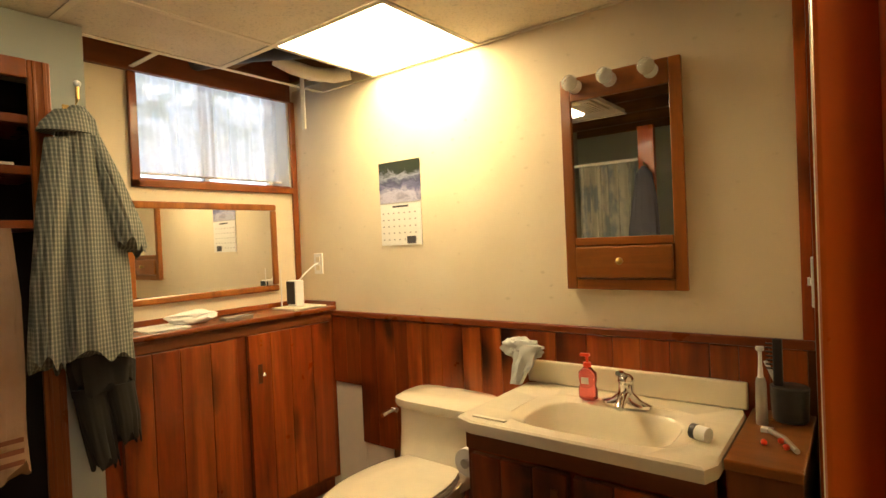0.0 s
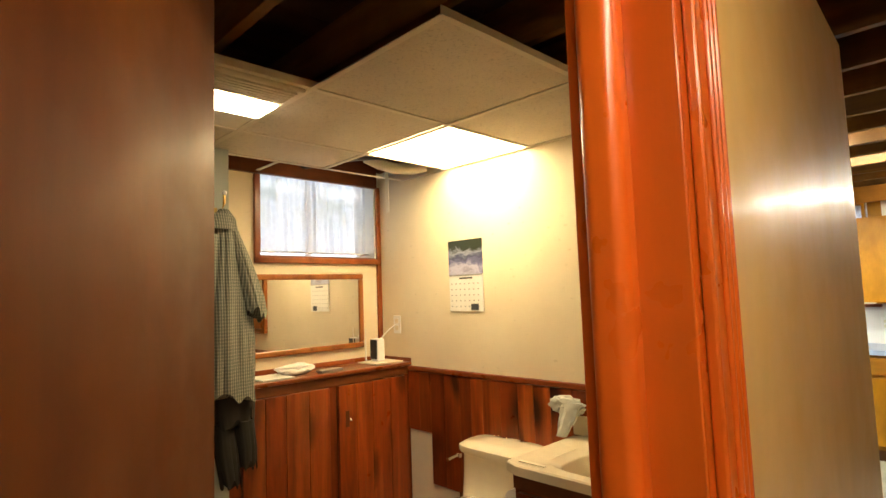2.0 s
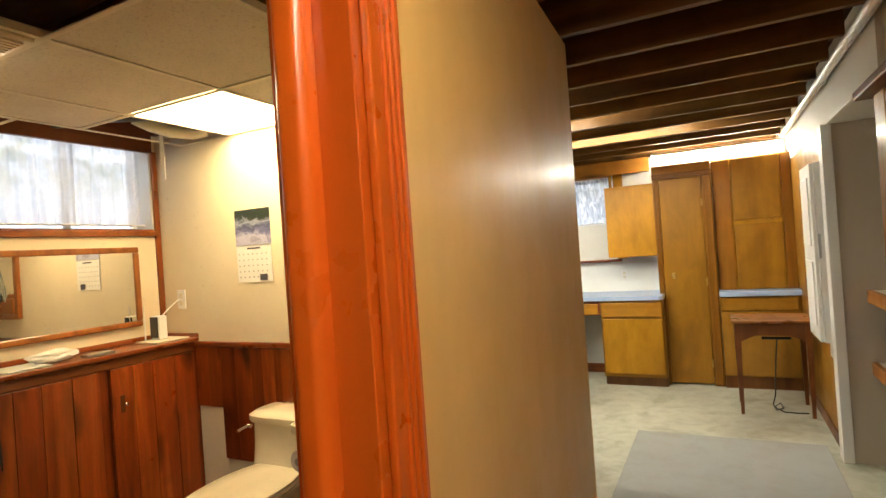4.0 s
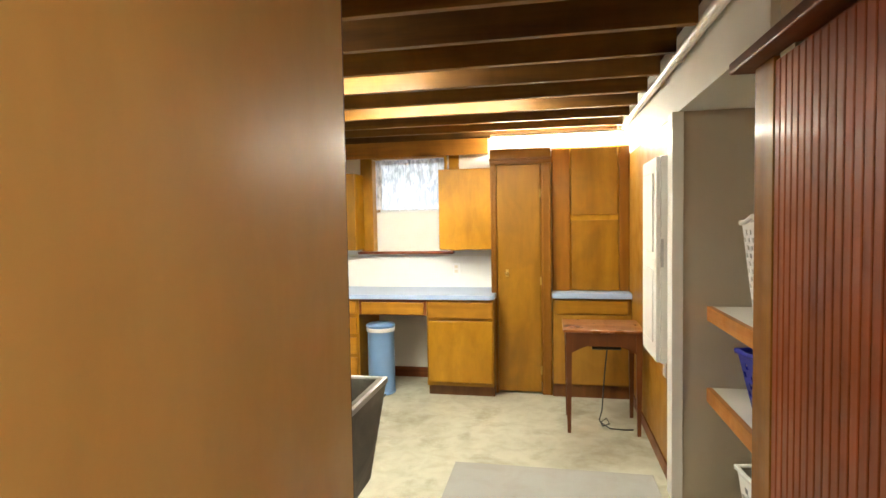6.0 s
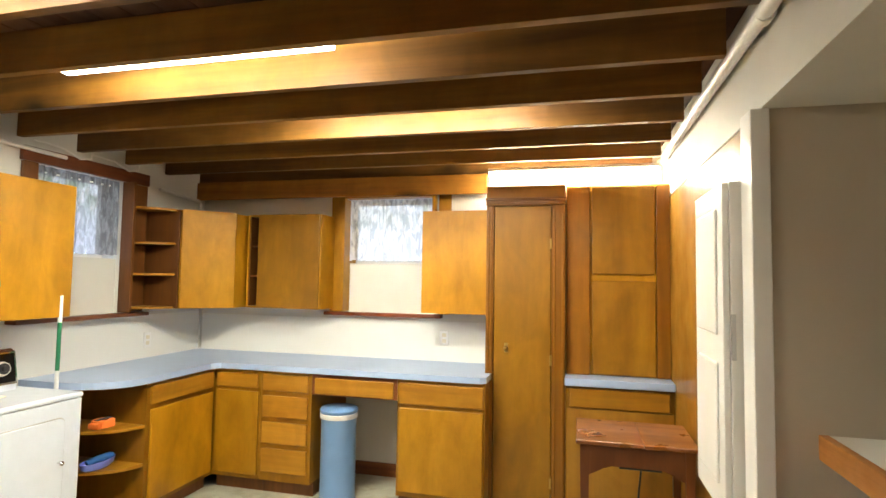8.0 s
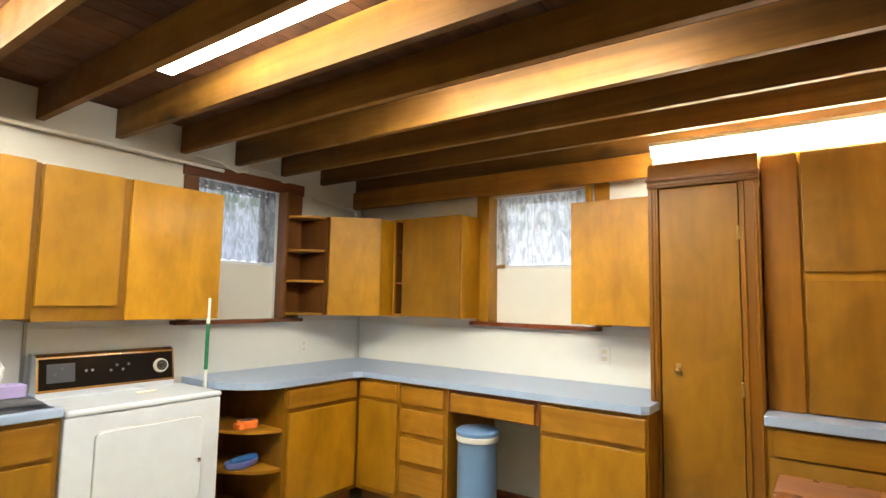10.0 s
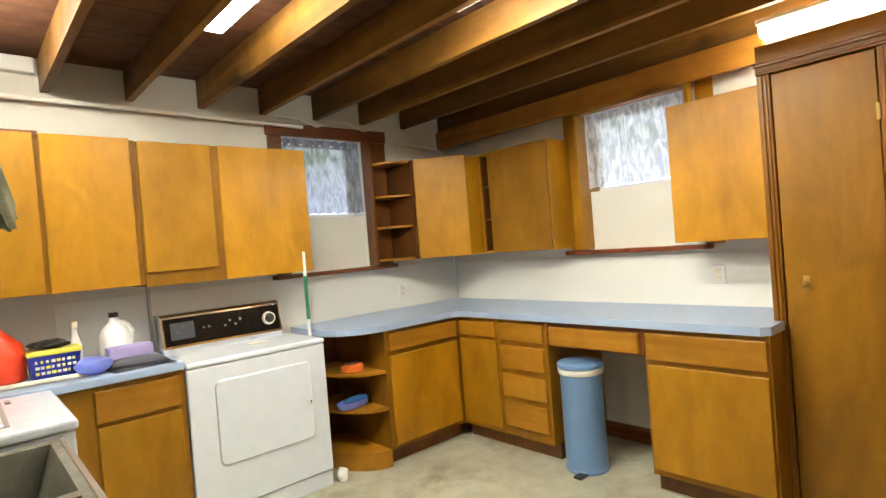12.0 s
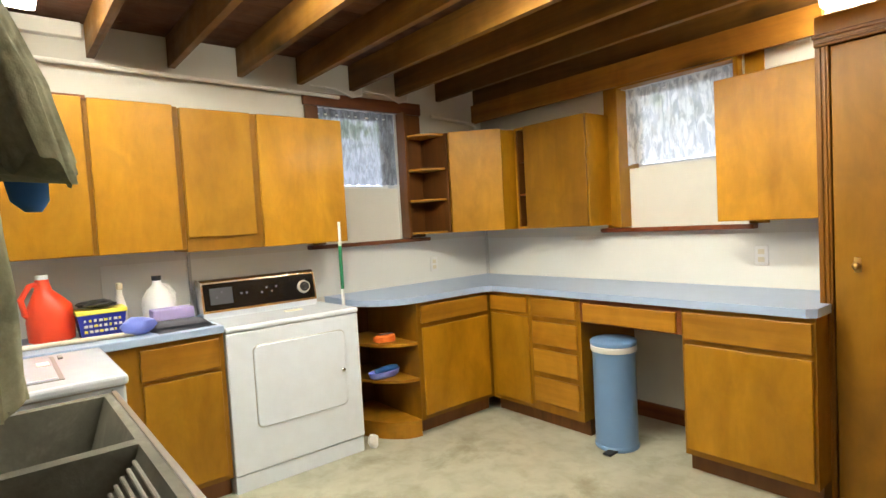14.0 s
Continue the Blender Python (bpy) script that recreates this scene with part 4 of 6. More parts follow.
# bleach jug
b = thing("bleach_jug", (-2.1, 3.72, TOP), "white plastic bleach jug with black cap and handle", "bottle")
bm = mesh()
prof = [(0.055, 0.0), (0.074, 0.01), (0.076, 0.12), (0.07, 0.155), (0.05, 0.19), (0.024, 0.215), (0.02, 0.24)]
lathe(bm, prof, (-2.1, 3.72, TOP))
part("body", bm, "white_plastic", b, smooth=True)
bm = mesh()
cyl(bm, (-2.1, 3.72, TOP + 0.24), (-2.1, 3.72, TOP + 0.265), 0.023)
part("cap", bm, "black", b, "black screw cap")
bm = mesh()
tube(bm, [(-2.1, 3.735, TOP + 0.215), (-2.095, 3.77, TOP + 0.205), (-2.09, 3.795, TOP + 0.16), (-2.09, 3.79, TOP + 0.12), (-2.09, 3.77, TOP + 0.10)], 0.012)
part("handle", bm, "white_plastic", b, smooth=True)
slab("label_mark", "rust", [(-2.024, -2.021, 3.70, 3.75, TOP + 0.06, TOP + 0.075)], parent=b)
# spray bottle
b = thing("spray_bottle", (-2.12, 3.55, TOP), "slim white spray bottle standing on the counter", "bottle")
bm = mesh()
lathe(bm, [(0.026, 0), (0.03, 0.01), (0.03, 0.12), (0.014, 0.18), (0.012, 0.21)], (-2.12, 3.55, TOP), 16)
part("body", bm, "white_plastic", b, smooth=True)
slab("trigger_head", "almond", [(-2.15, -2.09, 3.54, 3.565, TOP + 0.21, TOP + 0.245)], parent=b, bev=0.005)
# orange jug
b = thing("detergent_jug", (-2.05, 3.23, 0.91), "orange-red plastic detergent jug with a side handle", "bottle")
bm = mesh()
seg = 28
rings = []
for r, z, off in ((0.07, 0.916, 0), (0.09, 0.926, 0), (0.095, 1.02, 0), (0.085, 1.09, 0.0), (0.06, 1.13, 0.01), (0.035, 1.165, 0.02), (0.028, 1.20, 0.022), (0.028, 1.215, 0.022)):
    rings.append([(-2.06 + 0.8 * r * math.cos(6.2832 * i / seg), 3.26 - off + r * math.sin(6.2832 * i / seg), z) for i in range(seg)])
loft(bm, rings)
part("body", bm, "red_plastic", b, smooth=True)
bm = mesh()
tube(bm, [(-2.06, 3.24, 1.20), (-2.05, 3.19, 1.19), (-2.04, 3.155, 1.13), (-2.04, 3.165, 1.06), (-2.05, 3.19, 1.03)], 0.013)
part("handle", bm, "red_plastic", b, smooth=True)
bm = mesh()
cyl(bm, (-2.06, 3.238, 1.215), (-2.06, 3.238, 1.235), 0.024)
part("cap", bm, "white_plastic", b)
# laundry powder tub
b = thing("powder_tub", (-2.02, 3.50, TOP), "blue and yellow powder tub with dark cloth on top", "box")
bm = mesh()
loft(bm, [[(-2.02 + sx * (0.055 + k * 0.012), 3.45 + sy * (0.085 + k * 0.014), TOP + k * 0.115) for sx, sy in ((-1, -1), (1, -1), (1, 1), (-1, 1))] for k in (0.0, 1.0)])
part("tub", bm, "blue_plastic", b)
slab("lid", "yellow", [(-2.095, -1.945, 3.345, 3.555, TOP + 0.116, TOP + 0.138)], parent=b, bev=0.005)
rng = random.Random(5)
for r in range(3):
    for k in range(8):
        slab("label_bar", "white_plastic" if (k + r) % 3 else "yellow", [(-1.953, -1.949, 3.375 + k * 0.02, 3.375 + k * 0.02 + rng.uniform(0.008, 0.016), TOP + 0.03 + r * 0.026, TOP + 0.042 + r * 0.026)], parent=b)


def crumple(name, c, sx, sy, sz, mat, label, category, seed, detail=3):
    """A soft heap of cloth or a crushed bag."""
    bm = mesh()
    bmesh.ops.create_icosphere(bm, subdivisions=detail, radius=1.0)
    off = Vector((seed * 3.1, seed * 1.7, seed * 0.9))
    for v in bm.verts:
        n = 0.5 * noise.noise(v.co * 1.3 + off) + 0.35 * noise.noise(v.co * 3.0 + off) + 0.2 * noise.noise(v.co * 6.5 + off)
        f = 1 + 0.6 * n
        v.co = Vector((c[0] + v.co.x * sx * f, c[1] + v.co.y * sy * f, c[2] + max(0.0, sz + v.co.z * sz * f)))
    return tagged(part(name, bm, mat, smooth=True), label, category)


crumple("dark_cloth", (-2.02, 3.44, TOP + 0.139), 0.055, 0.085, 0.02, "black", "black rumpled cloth on the powder tub", "cloth", 2)
# a crushed periwinkle bag, filed under the scoop category
b = crumple("measuring_scoop", (-1.86, 3.58, TOP + 0.001), 0.05, 0.075, 0.045, "periwinkle", "crumpled periwinkle blue bag on the counter", "scoop", 3, 2)
slab("tissue_box", "lilac", [(-2.03, -1.93, 3.66, 3.85, TOP + 0.042, TOP + 0.098)], "lilac tissue box lying on folded cloths", "box", kind="", bev=0.004)


def folded(name, label, cx, cy, w, d, z, mats, seed):
    """A folded garment: wavy layers, one upon another, each turned a little."""
    t = thing(name, (cx, cy, z), label, "cloth")
    for k, m in enumerate(mats):
        bm = mesh()
        turn = 0.12 * math.sin(seed + 2.1 * k)
        off = Vector((seed + 3 * k, seed, 0))
        rows = []
        for side in (0.0, 1.0):
            for j in range(15):
                v = (j / 14 if side == 0 else 1 - j / 14) - 0.5
                row = []
                for i in range(15):
                    u = i / 14 - 0.5
                    n = noise.noise(Vector((u * 5, v * 7, 0)) + off)
                    px, py = u * w * (1 - 0.08 * k) + 0.010 * n, v * d * (1 - 0.07 * k) + 0.012 * noise.noise(Vector((v * 6, u * 4, 3)) + off)
                    rim = max(0.0, 1 - (2 * max(abs(u), abs(v))) ** 6)
                    row.append((cx + px * math.cos(turn) - py * math.sin(turn), cy + px * math.sin(turn) + py * math.cos(turn), z + 0.012 * k + 0.001 + (0.010 * rim + 0.004 * n * rim + 0.002 if side == 0 else 0.0)))
                rows.append(row)
        loft(bm, rows, close=False, caps=False)
        part("layer", bm, m, t, smooth=True)
    return t


folded("folded_trousers", "charcoal and navy trousers folded on the blue counter", -1.90, 3.77, 0.22, 0.27, TOP, ("charcoal", "navy", "charcoal"), 1.7)
# white stick lying on the washer
bm = mesh()
tube(bm, [(-1.90, 3.10, 0.928), (-1.875, 3.35, 0.928), (-1.85, 3.56, 0.928)], 0.012)
tagged(part("stick", bm, "almond", smooth=True), "pale wooden stick lying along the blue counter edge", "stick")

# green and white stick beside the dryer
s = thing("mop_handle", (-1.77, 4.80, 0), "thin white and green stick leaning between dryer and counter", "stick")
for z0, z1, m in ((0.0, 0.99, "white_plastic"), (0.99, 1.265, "green"), (1.265, 1.42, "white_plastic")):
    bm = mesh()
    cyl(bm, (-1.99, 4.7425, z0), (-1.99, 4.7425, z1), 0.011)
    part("section", bm, m, s, smooth=True)

# things on the end shelf
b = thing("tape_dispenser", (-1.90, 4.97, 0.611), "orange plastic tape roll with a dark band on the end shelf", "tape")
bm = mesh()
lathe(bm, [(0.05, 0.0005), (0.062, 0.004), (0.062, 0.042), (0.05, 0.046), (0.03, 0.046), (0.03, 0.02)], (-1.90, 4.98, 0.618), 28)
part("roll", bm, "orange", b, smooth=True)
part("holder", bx(mesh(), -1.93, -1.86, 4.90, 4.945, 0.6185, 0.655, 0.008), "orange", b)
part("band", bx(mesh(), -1.915, -1.885, 4.93, 5.03, 0.6645, 0.668, 0.001), "ink", b, "dark strap across the roll")
b = thing("blue_dish", (-1.90, 4.96, 0.384), "pale blue plastic tray with a folded cloth on the end shelf", "dish")
bm = mesh()
loft(bm, [[(-1.90 + rx * math.cos(6.2832 * i / 28), 4.955 + ry * math.sin(6.2832 * i / 28), 0.3835 + z) for i in range(28)] for rx, ry, z in ((0.04, 0.085, 0.0), (0.05, 0.105, 0.012), (0.055, 0.115, 0.045), (0.051, 0.111, 0.045), (0.045, 0.10, 0.015))])
part("tray", bm, "periwinkle", b, smooth=True)
bm = mesh()
tube(bm, [(-1.92, 4.90, 0.418), (-1.90, 4.95, 0.432), (-1.885, 5.0, 0.438), (-1.89, 5.04, 0.43)], 0.022, 12)
part("cloth", bm, "blue_cloth", b, "rolled blue cloth", True)
# crumpled paper by the shelf foot
crumple("paper_scrap", (-1.775, 4.765, 0.001), 0.03, 0.035, 0.045, "paper", "crumpled white paper on the floor by the dryer", "paper", 4, 2)

# step bin
b = thing("waste_bin", (-0.75, 5.74, 0), "tall blue-grey metal step bin with a white bag edge", "bin")
bm = mesh()
lathe(bm, [(0.118, 0.0), (0.124, 0.006), (0.124, 0.02), (0.119, 0.026), (0.119, 0.585), (0.121, 0.59)], (-0.75, 5.78, 0.0), 36)
part("body", bm, "blue_can", b, smooth=True)
bm = mesh()
lathe(bm, [(0.126, 0.575), (0.129, 0.58), (0.129, 0.607), (0.124, 0.61)], (-0.75, 5.78, 0.0), 36)
part("bag_edge", bm, "white_plastic", b, "white bin bag edge", True)
bm = mesh()
lathe(bm, [(0.128, 0.611), (0.13, 0.616), (0.13, 0.632), (0.118, 0.642), (0.05, 0.648), (0.01, 0.649)], (-0.75, 5.78, 0.0), 36)
part("lid", bm, "blue_can", b, smooth=True)
slab("pedal", "black", [(-0.73, -0.68, 5.605, 5.68, 0.004, 0.018)], parent=b, bev=0.004)

# concrete double tub
b = thing("laundry_tub", (-0.58, 3.18, 0), "grey cast concrete double laundry tub on legs", "laundry tub")
TX0, TX1, TY0, TY1, TZ = -0.985, 0.058, 2.74, 3.35, 0.88
bm = mesh()
DIV = -0.44


def basin(x0, x1):
    """One basin: sloping inner walls down to a flat bottom."""
    r0 = [(x0, TY0 + 0.035, TZ), (x1, TY0 + 0.035, TZ), (x1, TY1 - 0.035, TZ), (x0, TY1 - 0.035, TZ)]
    r1 = [(x0 + 0.04, TY0 + 0.06, TZ - 0.34), (x1 - 0.04, TY0 + 0.06, TZ - 0.34), (x1 - 0.04, TY1 - 0.14, TZ - 0.34), (x0 + 0.04, TY1 - 0.14, TZ - 0.34)]
    loft(bm, [r0, r1], caps=False)
    bm.faces.new([bm.verts.new(p) for p in r1])


basin(TX0 + 0.035, DIV - 0.02)
basin(DIV + 0.02, TX1 - 0.035)
outer = [[(TX0, TY0, TZ), (TX1, TY0, TZ), (TX1, TY1, TZ), (TX0, TY1, TZ)], [(TX0 + 0.05, TY0 + 0.02, 0.47), (TX1 - 0.05, TY0 + 0.02, 0.47), (TX1 - 0.05, TY1 - 0.10, 0.47), (TX0 + 0.05, TY1 - 0.10, 0.47)]]
loft(bm, outer, caps=False)
bm.faces.new([bm.verts.new(p) for p in outer[1]])
for q in ((TX0, TX1, TY0, TY0 + 0.035), (TX0, TX1, TY1 - 0.035, TY1), (TX0, TX0 + 0.035, TY0 + 0.035, TY1 - 0.035), (TX1 - 0.035, TX1, TY0 + 0.035, TY1 - 0.035), (DIV - 0.02, DIV + 0.02, TY0 + 0.035, TY1 - 0.035)):
    bm.faces.new([bm.verts.new((x, y, TZ)) for x, y in ((q[0], q[2]), (q[1], q[2]), (q[1], q[3]), (q[0], q[3]))])
bmesh.ops.remove_doubles(bm, verts=bm.verts, dist=0.0005)
part("basin", bm, "tub_concrete", b)
for q in ((TX0 - 0.004, TX1 + 0.004, TY1 - 0.012, TY1 + 0.004), (TX1 - 0.012, TX1 + 0.004, TY0, TY1 - 0.013)):
    slab("rim", "steel", [(q[0], q[1], q[2], q[3], TZ - 0.02, TZ + 0.004)], parent=b, bev=0.003)
for x in (TX0 + 0.1, TX1 - 0.14):
    for y in (TY0 + 0.05, TY1 - 0.18):
        slab("leg", "steel", [(x, x + 0.04, y, y + 0.04, 0, 0.47)], parent=b)
bm = mesh()
loft(bm, [[(x, 3.31 - k * 0.24, TZ - 0.03 - k * 0.27 - dz) for x, dz in ((-0.41, 0), (-0.10, 0), (-0.10, 0.012), (-0.41, 0.012))] for k in (0, 1)])
wbd = part("washboard", bm, "tub_concrete", b, "ribbed washboard cast into the basin")
for k in range(17):
    bm = mesh()
    cyl(bm, (-0.40, 3.30 - k * 0.0135, TZ - 0.034 - k * 0.0152), (-0.11, 3.30 - k * 0.0135, TZ - 0.034 - k * 0.0152), 0.0055, seg=8)
    part("rib", bm, "tub_rib", wbd, smooth=True)

# cupboard on the partition above the tub
c = thing("hanging_cupboard", (-0.2, 2.55, 1.71), "reddish brown shallow cupboard on the partition above the tub", "cabinet")
slab("body", "casing_wood", [(-0.75, 0.20, 2.4405, 2.56, 1.665, JOIST - 0.004)], parent=c, bev=0.003)
slab("door", "casing_wood", [(-0.74, 0.198, 2.561, 2.577, 1.675, JOIST - 0.01)], parent=c, bev=0.004)


def garment(name, label, mat, rings, seed, sleeves=(), fold=0.25, seg=72, limb="sleeve"):
    """Hanging clothes: rings of (x, y, z, half width x, half width y), folded towards the hem."""
    g = thing(name, (rings[-1][0], rings[-1][1], rings[-1][2]), label, "clothes")
    off = Vector((seed, seed * 2.3, 0))

    def body(rs, amount):
        bm = mesh()
        out = []
        n = len(rs)
        fine = []
        for i in range(n - 1):
            for k in range(5):
                f = k / 5
                fine.append([a + (b - a) * f for a, b in zip(rs[i], rs[i + 1])])
        fine.append(list(rs[-1]))
        for j, (x, y, z, rx, ry) in enumerate(fine):
            v = j / (len(fine) - 1)
            ring = []
            for i in range(seg):
                a = 6.2832 * i / seg
                d = Vector((math.cos(a), math.sin(a), 0))
                w = noise.noise(d * 2.6 + Vector((0, 0, z * 1.6)) + off) + 0.45 * noise.noise(d * 6.0 + Vector((0, 0, z * 2.5)) + off) + 0.14 * noise.noise(d * 11.0 + Vector((0, 0, z * 5.0)) + off)
                s = 1 + amount * (0.3 + 0.7 * v) * w
                ring.append((x + d.x * rx * s, y + d.y * ry * s, z + 0.07 * v * v * noise.noise(d * 2 + off)))
            out.append(ring)
        loft(bm, out, caps=True)
        return bm
    part("body", body(rings, fold), mat, g, smooth=True)
    for rs in sleeves:
        part(limb, body(rs, fold * 0.8), mat, g, smooth=True)
    return g


# jacket hung over the tub from a joist
j = garment("jacket", "sage green worn jacket hanging from a joist over the tub", "jacket", [(-0.55, 2.94, 2.14, 0.03, 0.05), (-0.55, 2.94, 2.05, 0.08, 0.13), (-0.55, 2.94, 1.85, 0.10, 0.15), (-0.55, 2.95, 1.45, 0.11, 0.15), (-0.56, 2.95, 1.02, 0.12, 0.16)], 1.3, [[(-0.53, 3.0, 2.04, 0.06, 0.07), (-0.51, 3.06, 1.92, 0.07, 0.085), (-0.49, 3.12, 1.75, 0.08, 0.09), (-0.48, 3.175, 1.55, 0.07, 0.075)]])
bm = mesh()
tube(bm, [(-0.55, 2.94, JOIST + 0.01), (-0.55, 2.94, 2.22), (-0.55, 2.96, 2.18), (-0.55, 2.94, 2.12)], 0.004, 8)
part("hanger_hook", bm, "steel", j)
bm = mesh()
loft(bm, [[(-0.50 + rx * math.cos(6.2832 * i / 20), y + ry * math.sin(6.2832 * i / 20), z) for i in range(20)] for y, z, rx, ry in ((3.14, 1.64, 0.035, 0.035), (3.15, 1.54, 0.04, 0.042), (3.155, 1.48, 0.034, 0.036), (3.16, 1.455, 0.016, 0.016))])
part("lining", bm, "blue_cloth", j, "bright blue lining at the cuff", True)
k = garment("dark_coat", "black coat hanging over the tub beside the panelled corner", "navy", [(-0.315, 3.03, 2.10, 0.03, 0.02), (-0.315, 3.03, 2.0, 0.07, 0.04), (-0.315, 3.03, 1.70, 0.085, 0.05), (-0.315, 3.03, 1.56, 0.095, 0.05), (-0.32, 3.03, 1.32, 0.07, 0.04)], 4.1)
bm = mesh()
tube(bm, [(-0.315, 3.03, JOIST + 0.01), (-0.315, 3.03, 2.2), (-0.315, 3.05, 2.16), (-0.315, 3.03, 2.09)], 0.004, 8)
part("hanger_hook", bm, "steel", k)

# junction box on the west wall
b = thing("junction_box", (WEST, 3.12, 2.36), "white box and patched black opening high on the wall", "electrical box")
slab("cover", "white_paint", [(WEST + 0.001, WEST + 0.05, 2.9, 3.50, 2.44, 2.52)], parent=b, bev=0.004)
# flat near-black plate: the shade in the opening is painted
slab("opening", "dark", [(WEST + 0.001, WEST + 0.006, 3.02, 3.20, 2.335, 2.43)], parent=b)
bm = mesh()
tube(bm, [(WEST + 0.05, 3.1, 2.31), (WEST + 0.05, 3.1, 2.435)], 0.014)
part("riser", bm, "white_paint", b, smooth=True)
slab("trim_cabinet_top", "brown_y", [(X0, -1.99, 3.0, 3.46, 2.063, 2.085)], "dark board lying on the wall cabinets", "trim")

# outlets
def outlet(p, axis, label="white double wall outlet"):
    x, y, z = p
    o = thing("wall_outlet", p, label, "outlet", "outlets")
    if axis == "y":
        slab("plate", "white_plastic", [(x - 0.035, x + 0.035, y - 0.008, y - 0.001, z - 0.057, z + 0.057)], parent=o, bev=0.003)
        for dz in (-0.022, 0.022):
            slab("socket", "almond", [(x - 0.016, x + 0.016, y - 0.011, y - 0.0082, z + dz - 0.014, z + dz + 0.014)], parent=o, bev=0.001)
    else:
        slab("plate", "white_plastic", [(x + 0.001, x + 0.008, y - 0.035, y + 0.035, z - 0.057, z + 0.057)], parent=o, bev=0.003)
        for dz in (-0.022, 0.022):
            slab("socket", "almond", [(x + 0.0082, x + 0.011, y - 0.016, y + 0.016, z + dz - 0.014, z + dz + 0.014)], parent=o, bev=0.001)


outlet((-0.145, NORTH - 0.006, 1.095), "y")
outlet((WEST + 0.006, 5.72, 1.05), "x")

# sewing table with its cord
b = thing("sewing_table", (1.1, 5.58, 0), "dark walnut sewing table with shaped apron and slim legs", "table")
SX0, SX1, SY0, SY1, SZ = 0.83, 1.385, 5.03, 5.47, 0.765
slab("tabletop", "desk_top", [(SX0, 1.14, SY0, SY1, SZ - 0.02, SZ), (1.142, SX1, SY0, SY1, SZ - 0.02, SZ)], parent=b, bev=0.004)
slab("apron", "desk", [(SX0 + 0.03, SX1 - 0.03, SY1 - 0.04, SY1 - 0.022, SZ - 0.16, SZ - 0.021), (SX0 + 0.022, SX0 + 0.04, SY0 + 0.05, SY1 - 0.05, SZ - 0.16, SZ - 0.021), (SX1 - 0.04, SX1 - 0.022, SY0 + 0.05, SY1 - 0.05, SZ - 0.16, SZ - 0.021)], parent=b)
bm = mesh()
pts = [(SX0 + 0.05, SZ - 0.021), (SX1 - 0.05, SZ - 0.021), (SX1 - 0.05, SZ - 0.175)]
for i in range(13):
    u = i / 12
    pts.append((SX1 - 0.05 - u * (SX1 - SX0 - 0.10), SZ - 0.175 + 0.055 * min(1, 4.5 * min(u, 1 - u))))
loft(bm, [[(x, y, z) for x, z in pts] for y in (SY0 + 0.02, SY0 + 0.038)])
part("apron_front", bm, "desk", b)
for x in (SX0 + 0.02, SX1 - 0.06):
    for y in (SY0 + 0.018, SY1 - 0.058):
        bm = mesh()
        loft(bm, [[(x + 0.02 + sx * r, y + 0.02 + sy * r, z) for sx, sy in ((-1, -1), (1, -1), (1, 1), (-1, 1))] for r, z in ((0.012, 0), (0.02, SZ - 0.2), (0.022, SZ - 0.0215))])
        part("leg", bm, "desk", b)
bm = mesh()
tube(bm, [(1.15, 5.25, SZ - 0.17), (1.13, 5.24, 0.4), (1.11, 5.23, 0.12), (1.09, 5.22, 0.05), (1.11, 5.19, 0.012), (1.16, 5.20, 0.03), (1.14, 5.23, 0.06), (1.10, 5.22, 0.03), (1.16, 5.16, 0.008), (1.26, 5.15, 0.008), (1.32, 5.16, 0.008)], 0.005, 8)
part("cord", bm, "black", b, "black power cord trailing on the floor", True)
bm = mesh()
cyl(bm, (1.04, 5.20, SZ - 0.165), (1.24, 5.20, SZ - 0.165), 0.012)
part("motor_bar", bm, "black", b)

# white wall cabinet for the ironing board
c = thing("ironing_board_cabinet", (EAST, 4.63, 0.83), "white shallow wall cabinet with a panelled door slightly ajar", "cabinet")
slab("box", "white_paint", [(1.345, EAST - 0.015, 4.325, 4.75, 0.725, 1.91)], parent=c, bev=0.004)
dr = slab("door", "white_paint", [(1.322, 1.343, 4.33, 4.77, 0.73, 1.905)], parent=c, bev=0.003)
for z0, z1 in ((0.83, 1.26), (1.36, 1.82)):
    slab("door_panel", "white_paint", [(1.312, 1.3218, 4.40, 4.70, z0, z1)], parent=dr, bev=0.008)
slab("pull", "steel", [(1.345, 1.36, 4.322, 4.3248, 1.28, 1.44)], parent=c)
o = thing("wall_outlet", (EAST, 4.50, 0.64), "white wall plate below the ironing board cabinet", "outlet", "outlets")
slab("plate", "white_plastic", [(EAST - 0.022, EAST - 0.015, 4.47, 4.54, 0.60, 0.70)], parent=o, bev=0.002)

# niche shelves, baskets, post and beadboard
for z in (1.078, 0.635):
    s = thing("niche_shelf", (1.9, 3.6, z), "deep white shelf with a raw pine front edge", "shelf", "niche shelves")
    slab("board", "ceil_white", [(1.58, 2.248, 2.985, 4.195, z - 0.02, z)], parent=s)
    slab("edge", "shelf_pine", [(1.55, 1.579, 2.985, 4.195, z - 0.075, z + 0.002)], parent=s, bev=0.003)


